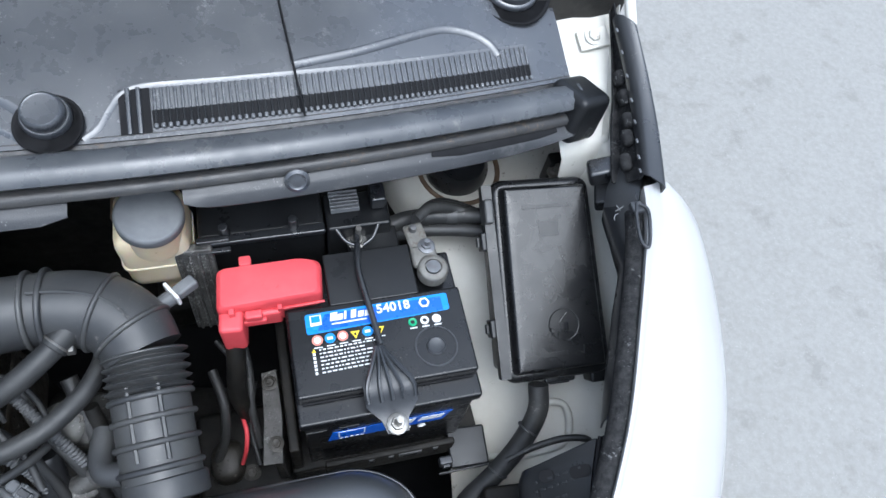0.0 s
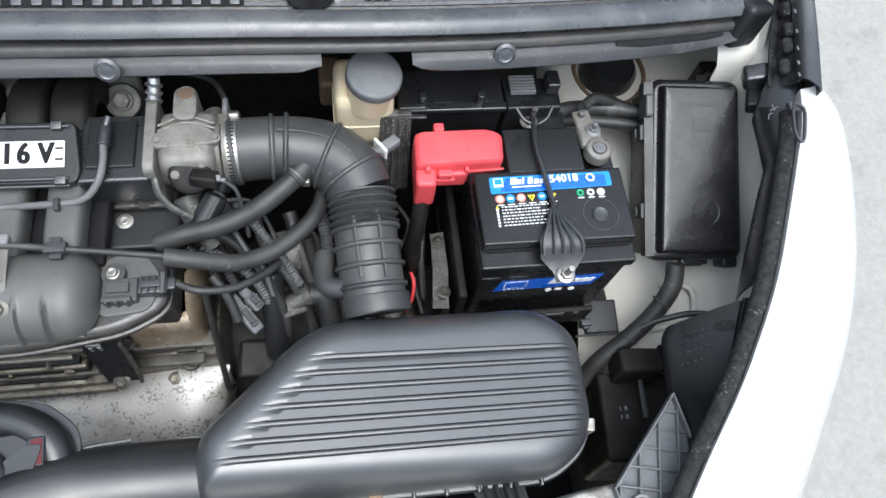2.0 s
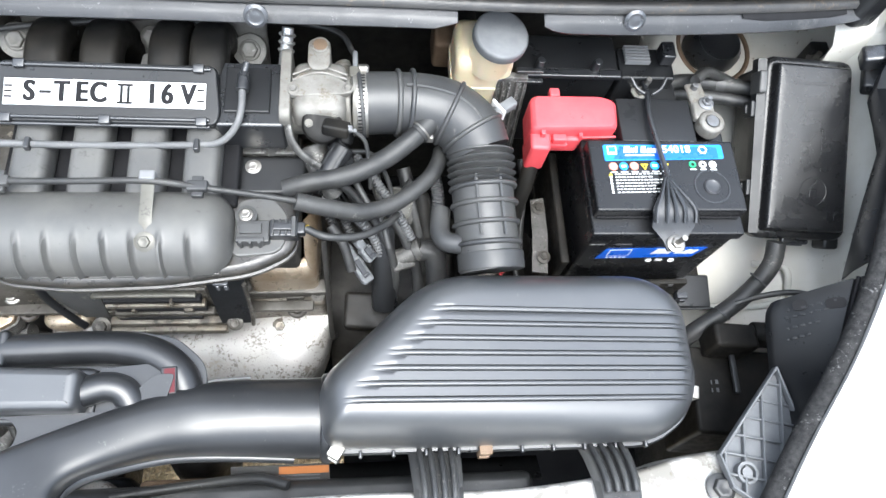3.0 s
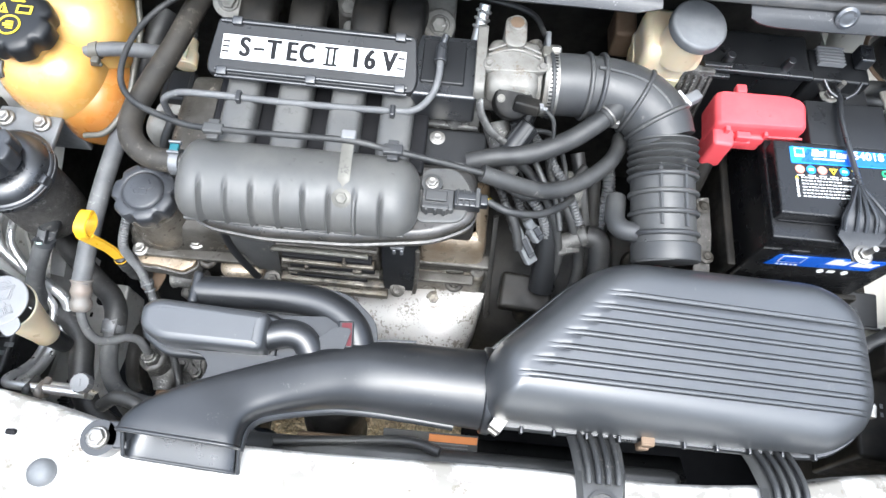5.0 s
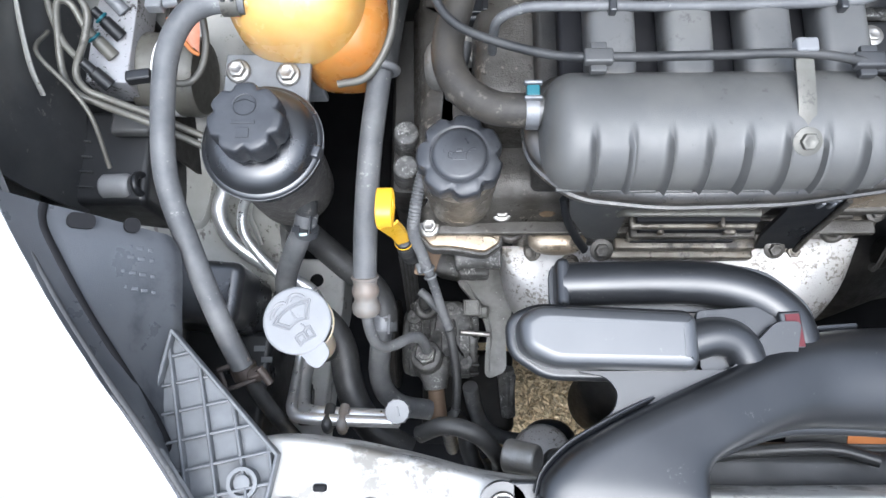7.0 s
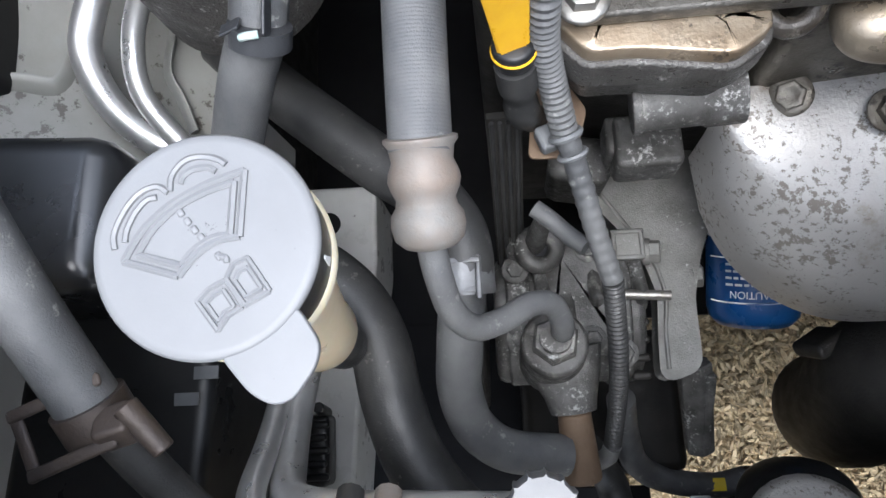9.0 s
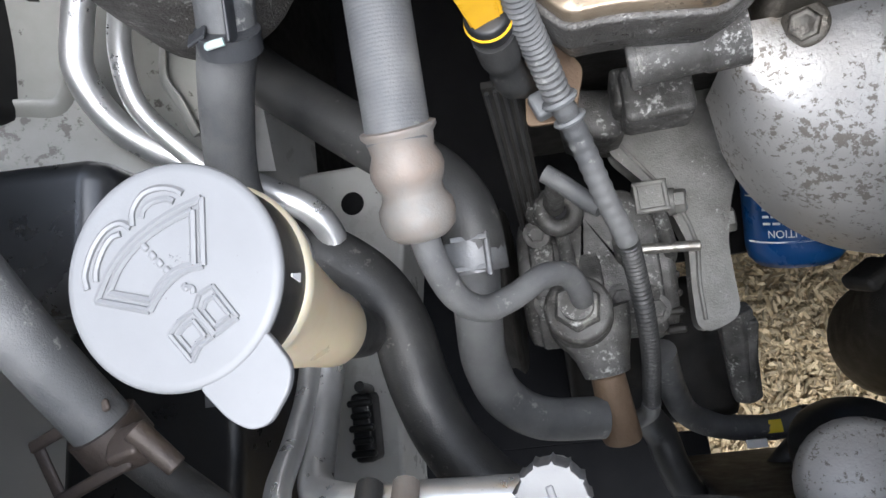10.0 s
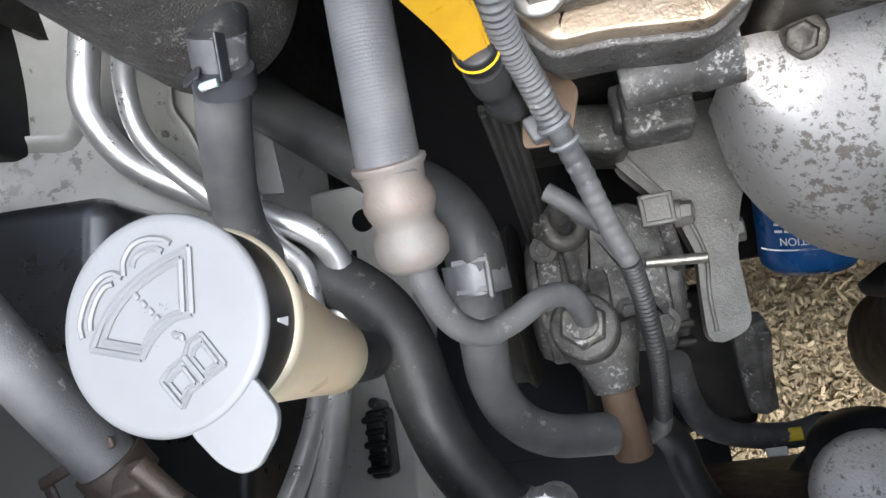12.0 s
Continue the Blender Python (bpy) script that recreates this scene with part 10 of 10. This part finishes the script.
part("tail", tube([(-0.368, -0.119, 0.49), (-0.370, -0.126, 0.48), (-0.378, -0.131, 0.47)], 0.0058, 12, 5), RUBBER_GREY, sc)
part("clip", merge(box((-0.401, 0.024, 0.642), (0.016, 0.012, 0.009), 0.002, 2, (0, 0, 20)), torus((-0.3965, 0.0205, 0.6505), (0.3, -0.75, -0.6), 0.0066, 0.0016, 20, 6), torus((-0.3935, 0.0135, 0.6445), (0.3, -0.75, -0.6), 0.0062, 0.0013, 20, 6)), CAP_DARK, sc)
part("tag_plate", prism(rounded([(-0.413, 0.019), (-0.3905, 0.018), (-0.383, 0.042), (-0.391, 0.056), (-0.408, 0.058)], 0.004, 4), 0.6265, 0.629, 0.0006), RUST, sc, "rusty tag plate")

# belt
dbelt = thing("drive_belt", (-0.42, 0.04, 0.3), "dark ribbed accessory drive belt", "belt")
for k in range(4):
    x = -0.4295 + 0.0043 * k
    part("belt_rib", tube([(x, 0.0425, 0.62), (x, 0.0275, 0.56), (x, -0.0325, 0.40), (x, -0.0425, 0.30)], 0.0014, 6, 4), RUBBER, dbelt)
part("belt", sheet([[Vector((-0.432, 0.045, 0.62)), Vector((-0.414, 0.045, 0.62))], [Vector((-0.432, 0.03, 0.56)), Vector((-0.414, 0.03, 0.56))], [Vector((-0.432, -0.03, 0.40)), Vector((-0.414, -0.03, 0.40))], [Vector((-0.432, -0.04, 0.30)), Vector((-0.414, -0.04, 0.30))]], 0.004), GRIME_SHADED, dbelt)
tc = thing("timing_cover", (-0.41, 0.15, 0.3), "dusty dark timing cover beside the oil filler", "engine cover")
part("cover", loft([[Vector((p.x, p.y, z)) for p in inset(rounded([(-0.435, 0.09), (-0.31, 0.085), (-0.31, 0.3), (-0.435, 0.3)], 0.01, 4), d)] for d, z in ((0, 0.35), (0, 0.68), (0.004, 0.688))]), GRIME_SHADED, tc)
part("boss", merge(cyl((-0.416, 0.11, 0.67), (-0.416, 0.11, 0.72), 0.016, 0.013, 20, 0.003), cyl((-0.416, 0.145, 0.67), (-0.416, 0.145, 0.725), 0.016, 0.013, 20, 0.003)), ALLOY_DIRTY, tc)

# oil filter
of2 = thing("oil_filter", (-0.225, 0.0, 0.33), "blue painted oil filter canister with white print", "oil filter")
FC = Vector((0, 0, 0))
FAXIS = Vector((0.02, 0.94, 0.34)).normalized()
FSIDE = FAXIS.cross(Vector((-0.33, -0.2, 0.92))).normalized()
FM = Matrix.Translation((-0.2425, 0.025, 0.425)) @ Matrix((FSIDE, FAXIS.cross(FSIDE), FAXIS)).transposed().to_4x4() @ Matrix.Diagonal((0.95, 0.95, 1.02, 1)) @ Matrix.Rotation(radians(28), 4, "Z") @ Matrix.Translation((0, 0, -0.418))
part("canister", moved(lathe([(0.0, 0.352), (0.028, 0.353), (0.0335, 0.359), (0.035, 0.366), (0.035, 0.415), (0.033, 0.42), (0, 0.42)], FC, (0, 0, 1), 44), FM), FILTER_BLUE, of2)
part("steel_rim", moved(lathe([(0.033, 0.418), (0.0358, 0.42), (0.0358, 0.426), (0.03, 0.428), (0, 0.428)], FC, (0, 0, 1), 44), FM), STEEL, of2)


def wrapped(bm):
    """Bends a flat mesh (x along, y up) round the canister."""
    for v in bm.verts:
        a = radians(-118) + v.co.x / 0.0353
        r = 0.0353 + v.co.z
        v.co = FM @ Vector((r * math.cos(a), r * math.sin(a), v.co.y))
    return bm


part("print_line", wrapped(prism([(-0.036 + 0.003 * k, 0.372) for k in range(25)] + [(0.036 - 0.003 * k, 0.373) for k in range(25)], 0, 0.0003)), LABEL_WHITE, of2)
part("print_line", wrapped(prism([(-0.036 + 0.003 * k, 0.404) for k in range(25)] + [(0.036 - 0.003 * k, 0.405) for k in range(25)], 0, 0.0003)), LABEL_WHITE, of2)
part("caution_word", wrapped(lettering("CAUTION", 0.0075, pose(0.0, 0.3785, 0, 0, 0, 180), 0.0001)), LABEL_WHITE, of2)
for r in range(4):
    x = -0.02
    while x < 0.02 - 0.006 * (r % 2):
        w = rnd.uniform(0.002, 0.006)
        part("text_bar", wrapped(prism([(x, 0.3845 + 0.0048 * r), (x + w, 0.3845 + 0.0048 * r), (x + w, 0.3862 + 0.0048 * r), (x, 0.3862 + 0.0048 * r)], 0, 0.0002)), LABEL_WHITE, of2)
        x += w + 0.0015
fm = thing("filter_mount", (-0.22, 0.05, 0.42), "dark oil filter mount on the block", "engine part")
part("mount", merge(cyl((-0.242, 0.015, 0.427), (-0.242, 0.045, 0.438), 0.032, None, 28, 0.004), box((-0.22, 0.075, 0.45), (0.1, 0.07, 0.06), 0.01)), GRIME_SHADED, fm)
ep = thing("catalytic_converter", (-0.15, -0.09, 0.2), "dark brown-black catalytic converter on the exhaust down pipe", "exhaust")
part("pipe", tube([(-0.12, 0.02, 0.55), (-0.13, -0.01, 0.50), (-0.145, -0.05, 0.45)], 0.026, 20, 6), GRIME_SHADED, ep)
part("body", sweep(curve([(-0.145, -0.045, 0.455), (-0.150, -0.062, 0.43), (-0.153, -0.085, 0.39), (-0.152, -0.1, 0.33), (-0.15, -0.105, 0.25)], 6), lambda u: 0.03 + 0.02 * smooth01(0.05, 0.3, u) - 0.02 * smooth01(0.8, 1, u), 32), GRIME_SHADED, ep)
part("flange", box((-0.197, -0.055, 0.40), (0.03, 0.012, 0.03), 0.004, 2, (20, 10, 30)), GRIME_SHADED, ep)

# front hoses and compressor pieces
fh = thing("front_hose", (-0.32, -0.13, 0.45), "black rubber hose with a yellow paint mark", "hose")
part("hose", tube([(-0.35, -0.09, 0.42), (-0.343, -0.118, 0.38), (-0.330, -0.142, 0.342), (-0.304, -0.156, 0.322), (-0.265, -0.162, 0.314), (-0.238, -0.158, 0.31)], 0.0105, 16, 6), RUBBER_GREY, fh)
part("paint_mark", sheet([[Vector((-0.264 + 0.012 * u, -0.162 + 0.0107 * math.cos(a), 0.3143 + 0.0108 * math.sin(a))) for a in (0.9, 1.2, 1.6, 1.9)] for u in (-0.5, 0, 0.5)], 0.0003), LABEL_YELLOW, fh, "yellow paint mark")
part("elbow", tube([(-0.24, -0.158, 0.31), (-0.232, -0.16, 0.309), (-0.236, -0.172, 0.308), (-0.26, -0.194, 0.305), (-0.274, -0.217, 0.295)], 0.011, 16, 6), RUBBER, fh)
part("white_tag", box((-0.28, -0.172, 0.326), (0.016, 0.007, 0.003), 0.0008), LABEL_WHITE, fh)
fh2 = thing("lower_hose", (-0.35, -0.16, 0.3), "curved black rubber hose at the radiator", "hose")
part("hose", tube([(-0.375, -0.125, 0.40), (-0.366, -0.136, 0.38), (-0.356, -0.153, 0.37), (-0.352, -0.172, 0.37), (-0.343, -0.196, 0.367), (-0.325, -0.225, 0.35)], 0.0125, 16, 6), RUBBER, fh2)
cp = thing("ac_compressor", (-0.25, -0.15, 0.35), "dark round compressor with an alloy end", "compressor")
part("hub", blob((-0.25, -0.165, 0.45), (0.035, 0.033, 0.05), 2.2), PLASTIC, cp)
part("alloy_end", lathe([(0.034, 0), (0.036, 0.004), (0.036, 0.02), (0.03, 0.026), (0, 0.027)], (-0.262, -0.178, 0.49), (-0.2, 0.25, 1), 28), SHIELD, cp)
ap = thing("front_pipe_loop", (-0.36, -0.15, 0.6), "black rubber hose loop behind the front crossmember", "hose")
part("front_loop", tube([(-0.40, -0.15, 0.68), (-0.375, -0.142, 0.70), (-0.345, -0.15, 0.70), (-0.325, -0.17, 0.67), (-0.32, -0.185, 0.62)], 0.0085, 14, 8), RUBBER, ap)
part("drop_pipe", tube([(-0.372, -0.145, 0.695), (-0.371, -0.155, 0.66), (-0.37, -0.165, 0.60)], 0.007, 12, 5), RUBBER, ap)
dt = thing("dryer_bottle", (-0.30, -0.175, 0.65), "grey alloy fitting beside the snorkel mouth", "fitting")
part("body", cyl((-0.318, -0.168, 0.70), (-0.29, -0.172, 0.715), 0.016, 0.014, 20, 0.003), ALLOY, dt)
